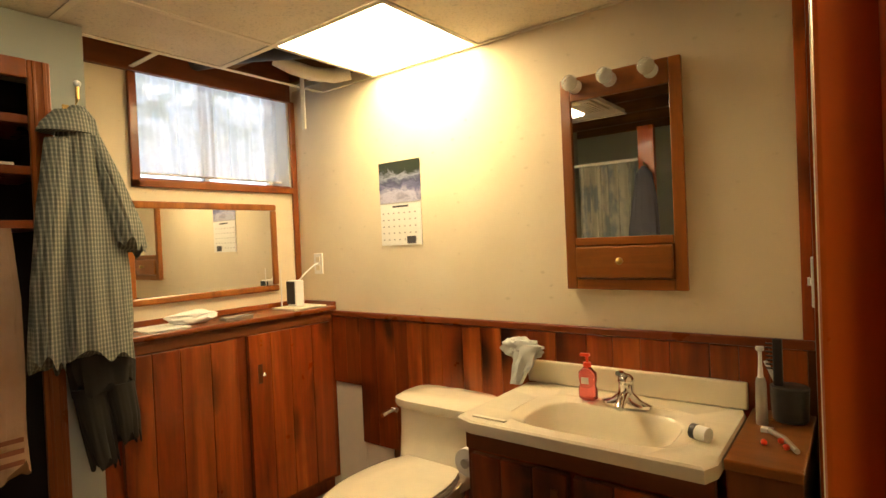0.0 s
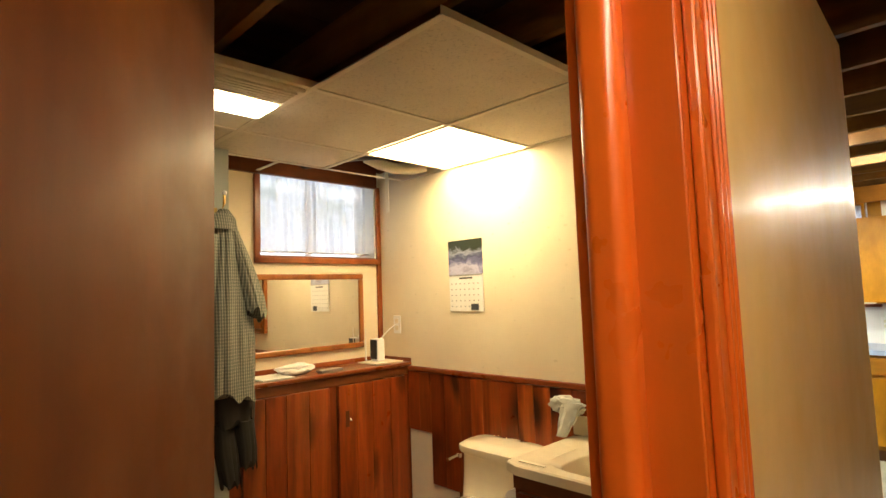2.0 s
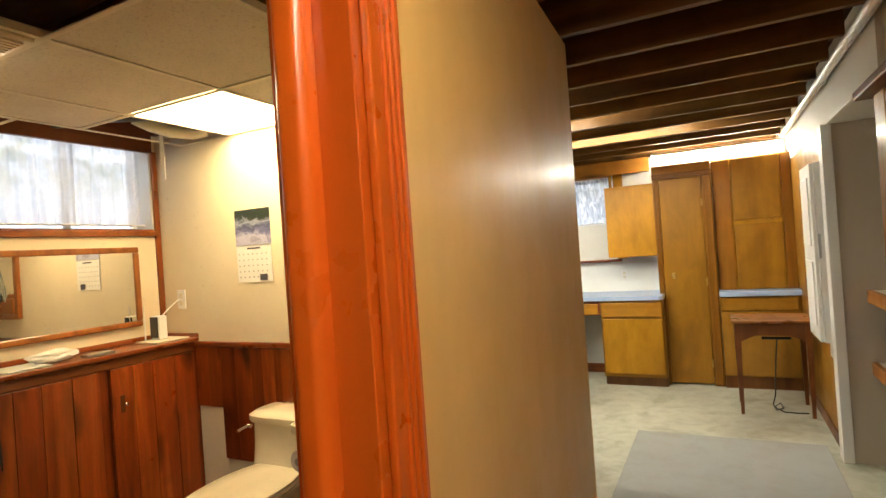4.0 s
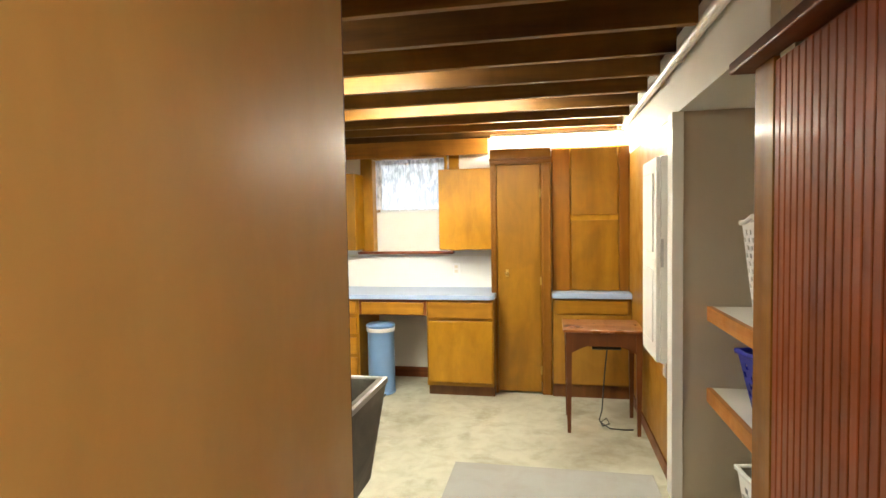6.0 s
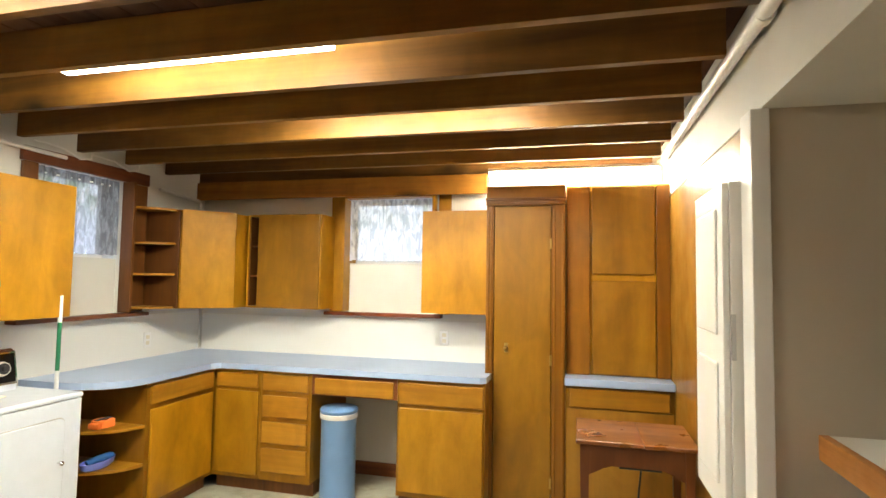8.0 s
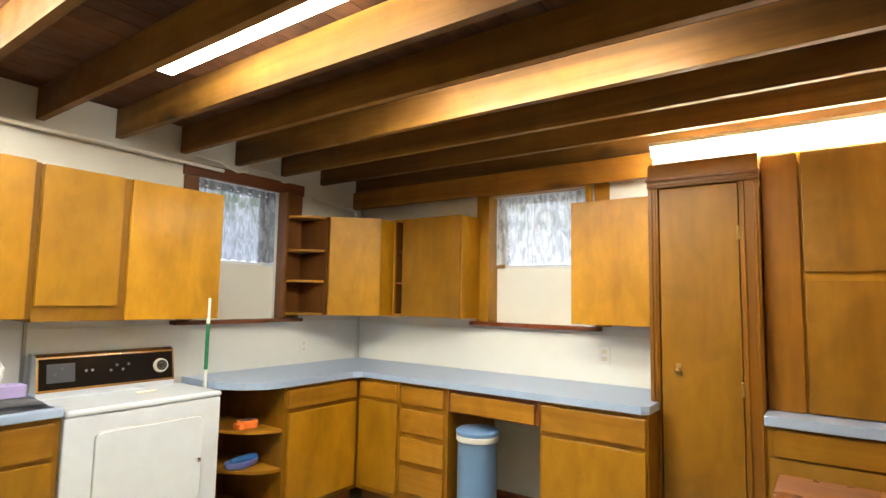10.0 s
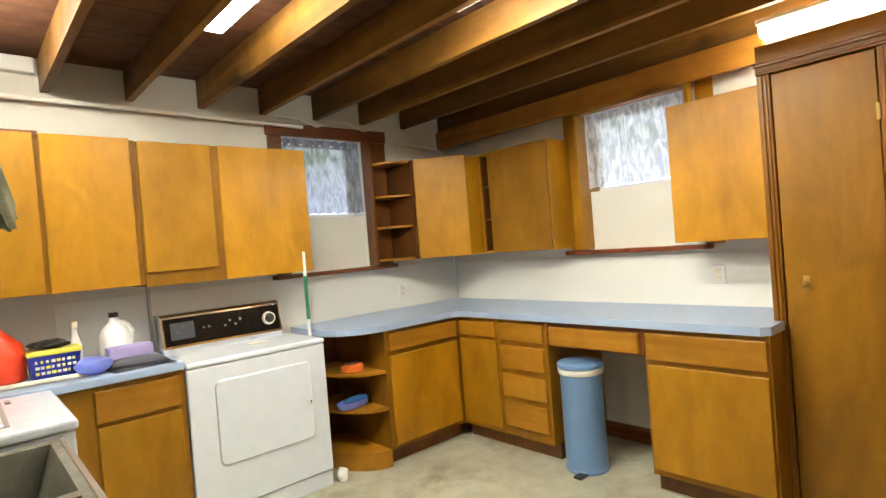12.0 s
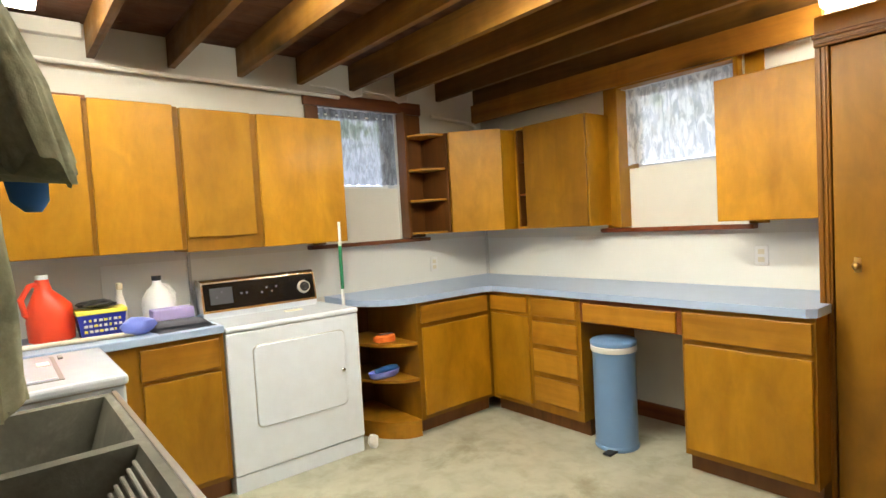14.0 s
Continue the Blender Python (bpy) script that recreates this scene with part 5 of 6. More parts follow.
def laundry_basket(at, label, mat, w0, w1, d0, d1, h, holes):
    """A tapered basket with a rolled rim, handles and cut-out rows as dark insets or real gaps."""
    b = thing("laundry_basket", at, label, "basket", "laundry baskets")
    x, y, z = at

    bm = mesh()
    cols, rows = holes
    nu, nv = cols * 3 + 1, rows * 3 + 4

    def p(side, u, v):
        wx, wy = w0 + (w1 - w0) * v, d0 + (d1 - d0) * v
        q = {0: (-wx / 2, -wy / 2 + u * wy), 1: (wx / 2, wy / 2 - u * wy), 2: (wx / 2 - u * wx, -wy / 2), 3: (-wx / 2 + u * wx, wy / 2)}[side]
        return (x + q[0], y + q[1], z + 0.004 + v * h)
    for side in range(4):
        grid = [[bm.verts.new(p(side, i / nu, k / nv)) for i in range(nu + 1)] for k in range(nv + 1)]
        for k in range(nv):
            for i in range(nu):
                hole = 2 <= k < nv - 2 and (k - 2) % 3 != 2 and i % 3 != 0 and ((k - 2) // 3 + i // 3) % 2 == 0
                if not hole:
                    bm.faces.new((grid[k][i], grid[k][i + 1], grid[k + 1][i + 1], grid[k + 1][i]))
    base = [bm.verts.new((x + sx * w0 / 2, y + sy * d0 / 2, z + 0.004)) for sx, sy in ((-1, -1), (1, -1), (1, 1), (-1, 1))]
    bm.faces.new(base)
    bmesh.ops.remove_doubles(bm, verts=bm.verts, dist=0.0008)
    shell = part("wall", bm, mat, b)
    sol = shell.modifiers.new("thickness", "SOLIDIFY")
    sol.thickness = 0.004
    bm = mesh()
    for sx in (-1, 1):
        tube(bm, [(x + sx * w1 / 2, y - d1 / 2, z + h), (x + sx * w1 / 2, y - d1 * 0.25, z + h + 0.008), (x + sx * w1 / 2, y, z + h + 0.03), (x + sx * w1 / 2, y + d1 * 0.25, z + h + 0.008), (x + sx * w1 / 2, y + d1 / 2, z + h)], 0.012)
    for sy in (-1, 1):
        tube(bm, [(x - w1 / 2 - 0.01, y + sy * d1 / 2, z + h), (x, y + sy * d1 / 2, z + h + 0.02), (x + w1 / 2 + 0.01, y + sy * d1 / 2, z + h)], 0.013)
    part("rim", bm, mat, b, smooth=True)
    return b


laundry_basket((1.80, 3.76, 1.078), "white plastic laundry basket with diamond holes on the shelf", "white_plastic", 0.27, 0.36, 0.22, 0.27, 0.45, (10, 11))
laundry_basket((1.80, 3.62, 0.635), "cobalt blue plastic laundry basket on the lower shelf", "blue_plastic", 0.30, 0.40, 0.40, 0.52, 0.28, (10, 5))
laundry_basket((1.80, 3.62, 0.0), "white plastic laundry basket on the niche floor", "white_plastic", 0.32, 0.40, 0.40, 0.5, 0.35, (8, 5))
slab("trim_post", "post_pine", [(EAST + 0.005, EAST + 0.10, 3.01, 3.165, 0, 2.124)], "raw pine corner post of the niche", "trim", bev=0.003)
slab("trim_beam_cap", "brown_y", [(EAST - 0.06, EAST + 0.03, 1.2, 3.225, 2.06, 2.10)], "dark brown cap moulding under the soffit", "trim", bev=0.006)
wb = bpy.data.objects["wall_hall_beadboard"]
for k in range(36):
    y1 = 3.008 - k * 0.041
    slab("bead_strip", "bead", [(EAST + 0.008, EAST + 0.0295, y1 - 0.039, y1, 0, 2.045)], parent=wb, bev=0.005)
# carpet piece
bm = mesh()
bx(bm, 0.15, 1.33, 1.3, 4.45, 0.001, 0.012, 0.004)
tagged(part("rug", bm, "rug"), "flat grey carpet runner on the concrete floor", "rug")

# ---- bathroom ----
RISE = BATH_RISE
# ceiling grid with tiles, some missing
bm = mesh()
GX = [-2.03, -1.64, -1.03, -0.375]
GY = [0.52, 1.12, 1.79, BATH_N - 0.003]


def tile(x0, x1, y0, y1):
    bx(bm, x0 + 0.010, x1 - 0.010, y0 + 0.010, y1 - 0.010, CEIL + 0.004, CEIL + 0.016)


for i, k in ((0, 0), (0, 1), (1, 1), (2, 1), (2, 2)):
    tile(GX[i], GX[i + 1], GY[k], GY[k + 1])
tagged(part("ceiling_tiles", bm, "tile"), "stained fissured cream ceiling tiles, several missing", "ceiling", "", "structure")
bm = mesh()
for x in GX[1:]:
    bx(bm, x - 0.011, x + 0.011, 0.52 if x < -0.5 else 1.115, BATH_N - 0.004, CEIL - 0.001, CEIL + 0.003)
    bx(bm, x - 0.002, x + 0.002, 0.52 if x < -0.5 else 1.115, BATH_N - 0.004, CEIL + 0.003, CEIL + 0.03)
bx(bm, GX[0] - 0.011, GX[0] + 0.011, 0.3, BATH_N - 0.004, CEIL - 0.0015, CEIL + 0.0025)
for y in GY[:3]:
    x1 = -0.365 if y > 1 else -1.02
    bx(bm, WEST + 0.004 if y == GY[1] else GX[0] - 0.01, x1, y - 0.011, y + 0.011, CEIL - 0.002, CEIL + 0.002)
bx(bm, GX[0], -0.365, BATH_N - 0.02, BATH_N - 0.002, CEIL - 0.002, CEIL + 0.002)
bx(bm, WEST + 0.002, GX[0], 1.50, 1.52, CEIL - 0.002, CEIL + 0.002)
tagged(part("ceiling_grid", bm, "cream_paper"), "cream metal ceiling grid", "ceiling", "", "structure")
l = thing("ceiling_light", (-1.335, 2.08, CEIL), "square lit ceiling panel with a warm diffuser", "lamp")
slab("diffuser", "panel_light", [(-1.629, -1.041, 1.802, BATH_N - 0.022, CEIL + 0.003, CEIL + 0.012)], parent=l)
slab("housing", "white_paint", [(-1.63, -1.04, 1.80, BATH_N - 0.02, CEIL + 0.0125, CEIL + 0.10)], parent=l)
l = thing("fan_light", (-1.33, 0.87, CEIL), "small square ceiling fan light, switched on", "lamp")
slab("plate", "cream_paper", [(-1.629, -1.041, 0.532, 1.109, CEIL + 0.004, CEIL + 0.012)], parent=l)
slab("frame", "almond", [(-1.39, -1.045, 0.77, 1.105, CEIL - 0.014, CEIL + 0.0035)], parent=l, bev=0.006)
slab("lens", "fan_light", [(-1.365, -1.20, 0.81, 1.08, CEIL - 0.030, CEIL - 0.0145)], parent=l, bev=0.008)
slab("grille", "cream_paper", [(-1.185 + k * 0.022, -1.172 + k * 0.022, 0.81, 1.08, CEIL - 0.022, CEIL - 0.0145) for k in range(6)], parent=l)
# insulation, pipe and hanging tape in the open corner
bm = mesh()
tube(bm, [(-2.0, 2.06, CEIL + 0.10), (-1.95, 2.12, CEIL + 0.06), (-1.90, 2.20, CEIL + 0.035), (-1.84, 2.29, CEIL + 0.03), (-1.78, 2.345, CEIL + 0.045)], 0.034, 14)
tagged(part("duct", bm, "foil", smooth=True), "white wrapped duct in the open ceiling corner", "duct")
bm = mesh()
tube(bm, [(-2.28, 1.80, CEIL + 0.09), (-2.0, 1.93, CEIL + 0.10), (-1.66, 2.13, CEIL + 0.09)], 0.045, 14)
tagged(part("pipe", bm, "black", smooth=True), "black drain pipe in the open ceiling", "pipe")
bm = mesh()
bx(bm, -2.015, -1.985, 2.215, 2.218, 1.93, CEIL + 0.10)
tagged(part("tape_strip", bm, "cream_paper"), "cream strip hanging down from the ceiling gap", "strip")

# corner and end trims, chair rail
slab("trim_corner", "casing_wood", [(WEST + 0.001, WEST + 0.018, 2.346, BATH_N - 0.001, 1.03, CEIL - 0.003)], "orange pine corner strip beside the window", "trim", bev=0.003)
slab("trim_end", "pine", [(0.088, BATH_E - 0.001, BATH_N - 0.016, BATH_N - 0.001, 0.985, CEIL + 0.05)], "dark pine strip at the end of the wallpapered wall", "trim", bev=0.003)
slab("trim_chair_rail", "pine_x", [(-2.022, BATH_E - 0.002, BATH_N - 0.026, BATH_N - 0.001, 0.955, 0.985)], "pine chair rail above the wainscot", "trim", bev=0.006)

# low built-in cupboard below the window
c = thing("low_cupboard", (-2.16, 1.8, 0), "knotty pine built-in cupboard with two plank doors", "cupboard")
CF = -2.03
slab("body", "pine", [(WEST + 0.002, CF, 1.215, BATH_N - 0.002, 0.09, 0.985), (WEST + 0.002, CF - 0.05, 1.215, BATH_N - 0.002, 0, 0.09)], parent=c)
slab("ledge", "pine_y", [(WEST + 0.002, CF + 0.028, 1.215, BATH_N - 0.002, 0.986, 1.008)], parent=c, bev=0.005)
slab("back_rail", "pine_y", [(WEST + 0.002, WEST + 0.016, 1.215, BATH_N - 0.002, 1.0085, 1.035)], parent=c, bev=0.003)
slab("face_rail", "brown_y", [(CF + 0.0005, CF + 0.012, 1.215, BATH_N - 0.002, 0.935, 0.985)], parent=c, bev=0.002)
slab("end_rail", "pine_x", [(WEST + 0.017, CF + 0.026, BATH_N - 0.016, BATH_N - 0.003, 1.0085, 1.032)], parent=c, bev=0.003)
for y0, y1, kn in ((1.845, 2.335, 1.90), (1.30, 1.79, None)):
    dr = slab("door", "brown", [(CF + 0.0005, CF + 0.004, y0, y1, 0.115, 0.93)], parent=c)
    w4 = [0.0, 0.24, 0.47, 0.74, 1.0]
    for a, b in zip(w4, w4[1:]):
        slab("plank", "pine", [(CF + 0.0045, CF + 0.022, y0 + a * (y1 - y0) + 0.001, y0 + b * (y1 - y0) - 0.001, 0.115, 0.93)], parent=dr, bev=0.003)
    if kn:
        bm = mesh()
        bx(bm, CF + 0.022, CF + 0.026, kn - 0.012, kn + 0.012, 0.70, 0.79, 0.002)
        part("escutcheon", bm, "desk", dr)
        bm = mesh()
        knob(bm, (CF + 0.026, kn + 0.003, 0.745), (1, 0, 0), 0.010)
        part("knob", bm, "chrome", dr, "small white knob", True)

# framed wall mirror
m = thing("wall_mirror", (WEST, 1.84, 1.10), "wide wall mirror in a brown wooden frame", "mirror")
Y0, Y1, Z0, Z1 = 1.455, 2.222, 1.10, 1.565
slab("glass", "mirror", [(WEST + 0.012, WEST + 0.016, Y0 + 0.03, Y1 - 0.03, Z0 + 0.03, Z1 - 0.03)], parent=m)
bm = mesh()
for b in ((Y0, Y1, Z0, Z0 + 0.033), (Y0, Y1, Z1 - 0.033, Z1), (Y0, Y0 + 0.033, Z0 + 0.0335, Z1 - 0.0335), (Y1 - 0.033, Y1, Z0 + 0.0335, Z1 - 0.0335)):
    bx(bm, WEST + 0.002, WEST + 0.026, b[0], b[1], b[2], b[3], 0.007)
part("frame", bm, "oak", m)

# things on the ledge
n_ = thing("white_stand", (-2.17, 2.22, 1.008), "upright white plastic device with a black front", "device")
slab("body", "white_plastic", [(-2.20, -2.13, 2.215, 2.27, 1.017, 1.155)], parent=n_, bev=0.006)
slab("front", "black", [(-2.20, -2.135, 2.208, 2.2145, 1.03, 1.15)], parent=n_, bev=0.002)
slab("base", "cream_paper", [(-2.24, -2.05, 2.14, 2.35, 1.009, 1.016)], parent=n_, bev=0.002)
bm = mesh()
tube(bm, [(-2.16, 2.26, 1.15), (-2.15, 2.30, 1.19), (-2.135, 2.35, 1.23), (-2.13, BATH_N - 0.012, 1.235)], 0.004, 8)
part("cord", bm, "white_plastic", n_, smooth=True)
bm = mesh()
cyl(bm, (-2.22, 2.19, 1.0165), (-2.215, 2.188, 1.22), 0.004, 0.002)
part("antenna", bm, "white_plastic", n_)
outlet((-2.13, BATH_N, 1.235), "y", "almond wall outlet with a plug")
crumple("crumpled_tissue", (-2.14, 1.66, 1.009), 0.055, 0.11, 0.03, "paper", "crumpled white tissue on the ledge", "tissue", 11)
slab("booklet", "paper", [(-2.24, -2.04, 1.42, 1.60, 1.009, 1.014)], "white booklet lying on the ledge", "booklet", kind="", bev=0.001)
slab("flat_box", "steel", [(-2.10, -2.04, 1.76, 1.90, 1.009, 1.024)], "long dark flat box on the ledge edge", "box", kind="", bev=0.002)

# calendar
c = thing("calendar", (-1.51, BATH_N, 1.32), "wall calendar with a river photo above a month grid", "calendar")
slab("photo", "photo", [(-1.645, -1.383, BATH_N - 0.004, BATH_N - 0.001, 1.525, 1.722)], parent=c)
slab("month_page", "paper", [(-1.642, -1.385, BATH_N - 0.006, BATH_N - 0.001, 1.318, 1.522)], parent=c)
slab("title_bar", "ink", [(-1.56, -1.46, BATH_N - 0.0075, BATH_N - 0.0062, 1.50, 1.509)], parent=c)
slab("wire_binding", "steel", [(-1.642, -1.385, BATH_N - 0.008, BATH_N - 0.0062, 1.5195, 1.5245)], parent=c)
for r in range(5):
    for k in range(7):
        slab("day_mark", "steel", [(-1.628 + k * 0.034, -1.618 + k * 0.034, BATH_N - 0.0072, BATH_N - 0.0062, 1.47 - r * 0.032, 1.477 - r * 0.032)], parent=c)
slab("small_picture", "ink", [(-1.475, -1.42, BATH_N - 0.0075, BATH_N - 0.0062, 1.325, 1.36)], parent=c)

# knotty pine wainscot, plank by plank; a bare patch beside the toilet
wn = slab("wall_wainscot", "brown", [(-2.022, BATH_E - 0.002, BATH_N - 0.006, BATH_N - 0.001, 0.62, 0.954), (-1.80, BATH_E - 0.002, BATH_N - 0.006, BATH_N - 0.001, 0.08, 0.62)], "knotty pine plank wainscot", "wall")
rng = random.Random(3)
x = -2.02
while x < BATH_E - 0.03:
    wd = rng.choice((0.085, 0.10, 0.115, 0.125))
    x1 = min(x + wd, BATH_E - 0.004)
    lo = 0.605 if x1 < -1.80 else (0.315 if x < -1.66 else 0.09)
    slab("plank", "pine", [(x, x1 - 0.0015, BATH_N - 0.020, BATH_N - 0.0065, lo, 0.9535)], parent=wn, bev=0.003)
    x += wd
slab("wall_patch", "cream_paper", [(-2.02, -1.808, BATH_N - 0.012, BATH_N - 0.0065, 0.02, 0.60), (-1.807, -1.62, BATH_N - 0.012, BATH_N - 0.0065, 0.02, 0.31)], "bare cream board where planks are missing", "wall")

# medicine cabinet
c = thing("medicine_cabinet", (-0.41, 2.3, 1.13), "oak medicine cabinet with mirror, drawer and three bulbs", "cabinet")
MX0, MX1, MZ0, MZ1, MF = -0.655, -0.224, 1.127, 1.913, 2.345
slab("body", "oak", [(MX0 + 0.005, MX1 - 0.005, MF + 0.0205, BATH_N - 0.002, MZ0 + 0.004, MZ1 - 0.004)], parent=c)
slab("stile", "oak", [(MX0, MX0 + 0.040, MF, MF + 0.02, MZ0, MZ1)], parent=c, bev=0.004)
slab("stile", "oak", [(MX1 - 0.040, MX1, MF, MF + 0.02, MZ0, MZ1)], parent=c, bev=0.004)
for z0, z1 in ((MZ0, 1.166), (1.289, 1.318), (1.827, MZ1)):
    slab("rail", "oak_x", [(MX0 + 0.0405, MX1 - 0.0405, MF, MF + 0.02, z0, z1)], parent=c, bev=0.003)
slab("mirror", "mirror", [(-0.615, -0.264, MF + 0.010, MF + 0.0125, 1.318, 1.827)], parent=c)
dr = slab("drawer", "oak_x", [(-0.612, -0.267, MF - 0.012, MF + 0.006, 1.170, 1.285)], parent=c, bev=0.006)
bm = mesh()
knob(bm, (-0.44, MF - 0.012, 1.232), (0, -1, 0), 0.013)
part("knob", bm, "brass", dr, "aged brass knob", True)
for x in (-0.592, -0.462, -0.32):
    bm = mesh()
    cyl(bm, (x, MF, 1.878), (x, MF - 0.03, 1.880), 0.026, 0.022)
    so = part("socket", bm, "white_plastic", c, smooth=True)
    bm = mesh()
    ball(bm, (x, MF - 0.052, 1.883), 0.029)
    part("bulb", bm, "clear_bulb", so, "clear globe bulb, not lit", True)

# toilet
t = thing("toilet", (-1.17, 2.1, 0), "bone-coloured one-piece toilet with its seat lid down", "toilet")
TC = -1.17


def oval(cx, cy, rx, ry, z, seg=36, sq=2.0):
    """A rounded ring; sq above 2 is squarer."""
    out = []
    for i in range(seg):
        a = 6.2832 * i / seg
        ca, sa = math.cos(a), math.sin(a)
        out.append((cx + rx * math.copysign(abs(ca) ** (2 / sq), ca), cy + ry * math.copysign(abs(sa) ** (2 / sq), sa), z))
    return out


bm = mesh()
loft(bm, [oval(TC, 2.0, 0.12, 0.26, 0.0, sq=2.6), oval(TC, 1.99, 0.11, 0.25, 0.12, sq=2.6), oval(TC, 1.95, 0.15, 0.30, 0.30, sq=2.4), oval(TC, 1.91, 0.185, 0.33, 0.385, sq=2.3), oval(TC, 1.91, 0.19, 0.335, 0.40, sq=2.3)])
part("bowl", bm, "porcelain", t, smooth=True)
bm = mesh()
loft(bm, [oval(TC, 2.18, 0.17, 0.16, 0.36, sq=3.5), oval(TC, 2.22, 0.20, 0.125, 0.43, sq=4), oval(TC, 2.24, 0.215, 0.11, 0.52, sq=4.5), oval(TC, 2.245, 0.22, 0.105, 0.628, sq=4.5)])
part("tank", bm, "porcelain", t, smooth=True)
bm = mesh()
loft(bm, [oval(TC, 2.24, 0.232, 0.116, 0.629, sq=4.5), oval(TC, 2.24, 0.238, 0.12, 0.64, sq=4.5), oval(TC, 2.24, 0.236, 0.118, 0.662, sq=4.5), oval(TC, 2.242, 0.21, 0.10, 0.678, sq=4), oval(TC, 2.243, 0.10, 0.05, 0.683, sq=3)])
part("tank_lid", bm, "porcelain", t, smooth=True)
bm = mesh()
loft(bm, [oval(TC, 1.885, 0.188, 0.305, 0.402, sq=2.2), oval(TC, 1.885, 0.195, 0.312, 0.41, sq=2.2), oval(TC, 1.885, 0.193, 0.31, 0.422, sq=2.2)])
part("seat", bm, "porcelain", t, smooth=True)
bm = mesh()
loft(bm, [oval(TC, 1.887, 0.188, 0.305, 0.424, sq=2.2), oval(TC, 1.887, 0.19, 0.307, 0.434, sq=2.2), oval(TC, 1.887, 0.17, 0.285, 0.443, sq=2.2), oval(TC, 1.887, 0.08, 0.14, 0.447, sq=2.1)])
part("lid", bm, "porcelain", t, smooth=True)
bm = mesh()
cyl(bm, (TC - 0.222, 2.16, 0.60), (TC - 0.245, 2.16, 0.60), 0.011)
tube(bm, [(TC - 0.24, 2.16, 0.60), (TC - 0.243, 2.13, 0.597), (TC - 0.243, 2.09, 0.592)], 0.009, 10)
part("flush_lever", bm, "chrome", t, smooth=True)

# vanity
v = thing("vanity", (-0.44, 2.1, 0), "knotty pine vanity cabinet with plank doors", "cabinet")
VX0, VX1, VF, VZ = -0.835, -0.060, 1.825, 0.755
slab("body", "pine", [(VX0 + 0.03, VX1 - 0.004, VF + 0.04, BATH_N - 0.022, 0.07, VZ - 0.15), (VX0 + 0.03, VX0 + 0.045, VF + 0.04, BATH_N - 0.022, VZ - 0.149, VZ - 0.041), (VX0 + 0.046, VX1 - 0.004, VF + 0.04, VF + 0.05, VZ - 0.149, VZ - 0.041), (VX0 + 0.05, VX1 - 0.004, VF + 0.09, BATH_N - 0.022, 0, 0.07)], parent=v)
slab("face_rail", "brown_x", [(VX0 + 0.03, VX1 - 0.004, VF + 0.028, VF + 0.0395, VZ - 0.10, VZ - 0.042)], parent=v, bev=0.002)
for a, b in ((VX0 + 0.055, -0.45), (-0.43, VX1 - 0.02)):
    dr = slab("door", "brown", [(a, b, VF + 0.030, VF + 0.0395, 0.10, VZ - 0.11)], parent=v)
    for k in range(3):
        slab("plank", "pine", [(a + (b - a) * k / 3 + 0.001, a + (b - a) * (k + 1) / 3 - 0.001, VF + 0.014, VF + 0.0298, 0.10, VZ - 0.11)], parent=dr, bev=0.003)
    bm = mesh()
    bx(bm, b - 0.05, b - 0.025, VF + 0.008, VF + 0.0138, 0.50, 0.60, 0.003)
    part("escutcheon", bm, "desk", dr)

# cultured marble top with a moulded basin
s = thing("bathroom_sink", (-0.44, 2.1, VZ), "cream cultured marble vanity top with moulded basin", "sink")
bm = mesh()
seg = 48
bc, by = -0.425, 2.055


def rect_ring(z, inset=0.0):
    """The slab's edge, sampled so that it pairs with the basin's ring."""
    out = []
    for i in range(seg):
        a = 6.2832 * (i + 0.5) / seg
        ca, sa = math.cos(a), math.sin(a)
        ax = (VX1 - inset - bc) if ca > 0 else (bc - VX0 - inset)
        ay = (BATH_N - 0.022 - by) if sa > 0 else (by - VF - inset)
        k = min(ax / max(abs(ca), 1e-6), ay / max(abs(sa), 1e-6))
        out.append((bc + ca * k, by + sa * k, z))
    return out


def bowl_ring(rx, ry, z, cy=0.0):
    out = []
    for i in range(seg):
        a = 6.2832 * (i + 0.5) / seg
        ca, sa = math.cos(a), math.sin(a)
        out.append((bc + rx * math.copysign(abs(ca) ** 0.5, ca), by + cy + ry * math.copysign(abs(sa) ** 0.5, sa), z))
    return out


loft(bm, [rect_ring(VZ - 0.04), rect_ring(VZ - 0.006), rect_ring(VZ, 0.006), bowl_ring(0.28, 0.185, VZ, 0.01), bowl_ring(0.274, 0.18, VZ - 0.005, 0.01), bowl_ring(0.235, 0.15, VZ - 0.009, -0.012), bowl_ring(0.225, 0.142, VZ - 0.018, -0.012), bowl_ring(0.205, 0.126, VZ - 0.085, -0.01), bowl_ring(0.18, 0.105, VZ - 0.112, -0.005), bowl_ring(0.09, 0.06, VZ - 0.125), bowl_ring(0.02, 0.02, VZ - 0.135)], caps=False)
part("basin", bm, "marble", s, smooth=True)
slab("backsplash", "marble", [(VX0, VX1, BATH_N - 0.044, BATH_N - 0.0215, VZ + 0.0005, VZ + 0.088)], parent=s, bev=0.006)
bm = mesh()
cyl(bm, (bc, by - 0.01, VZ - 0.134), (bc, by - 0.01, VZ - 0.131), 0.022)
part("drain", bm, "chrome", s)

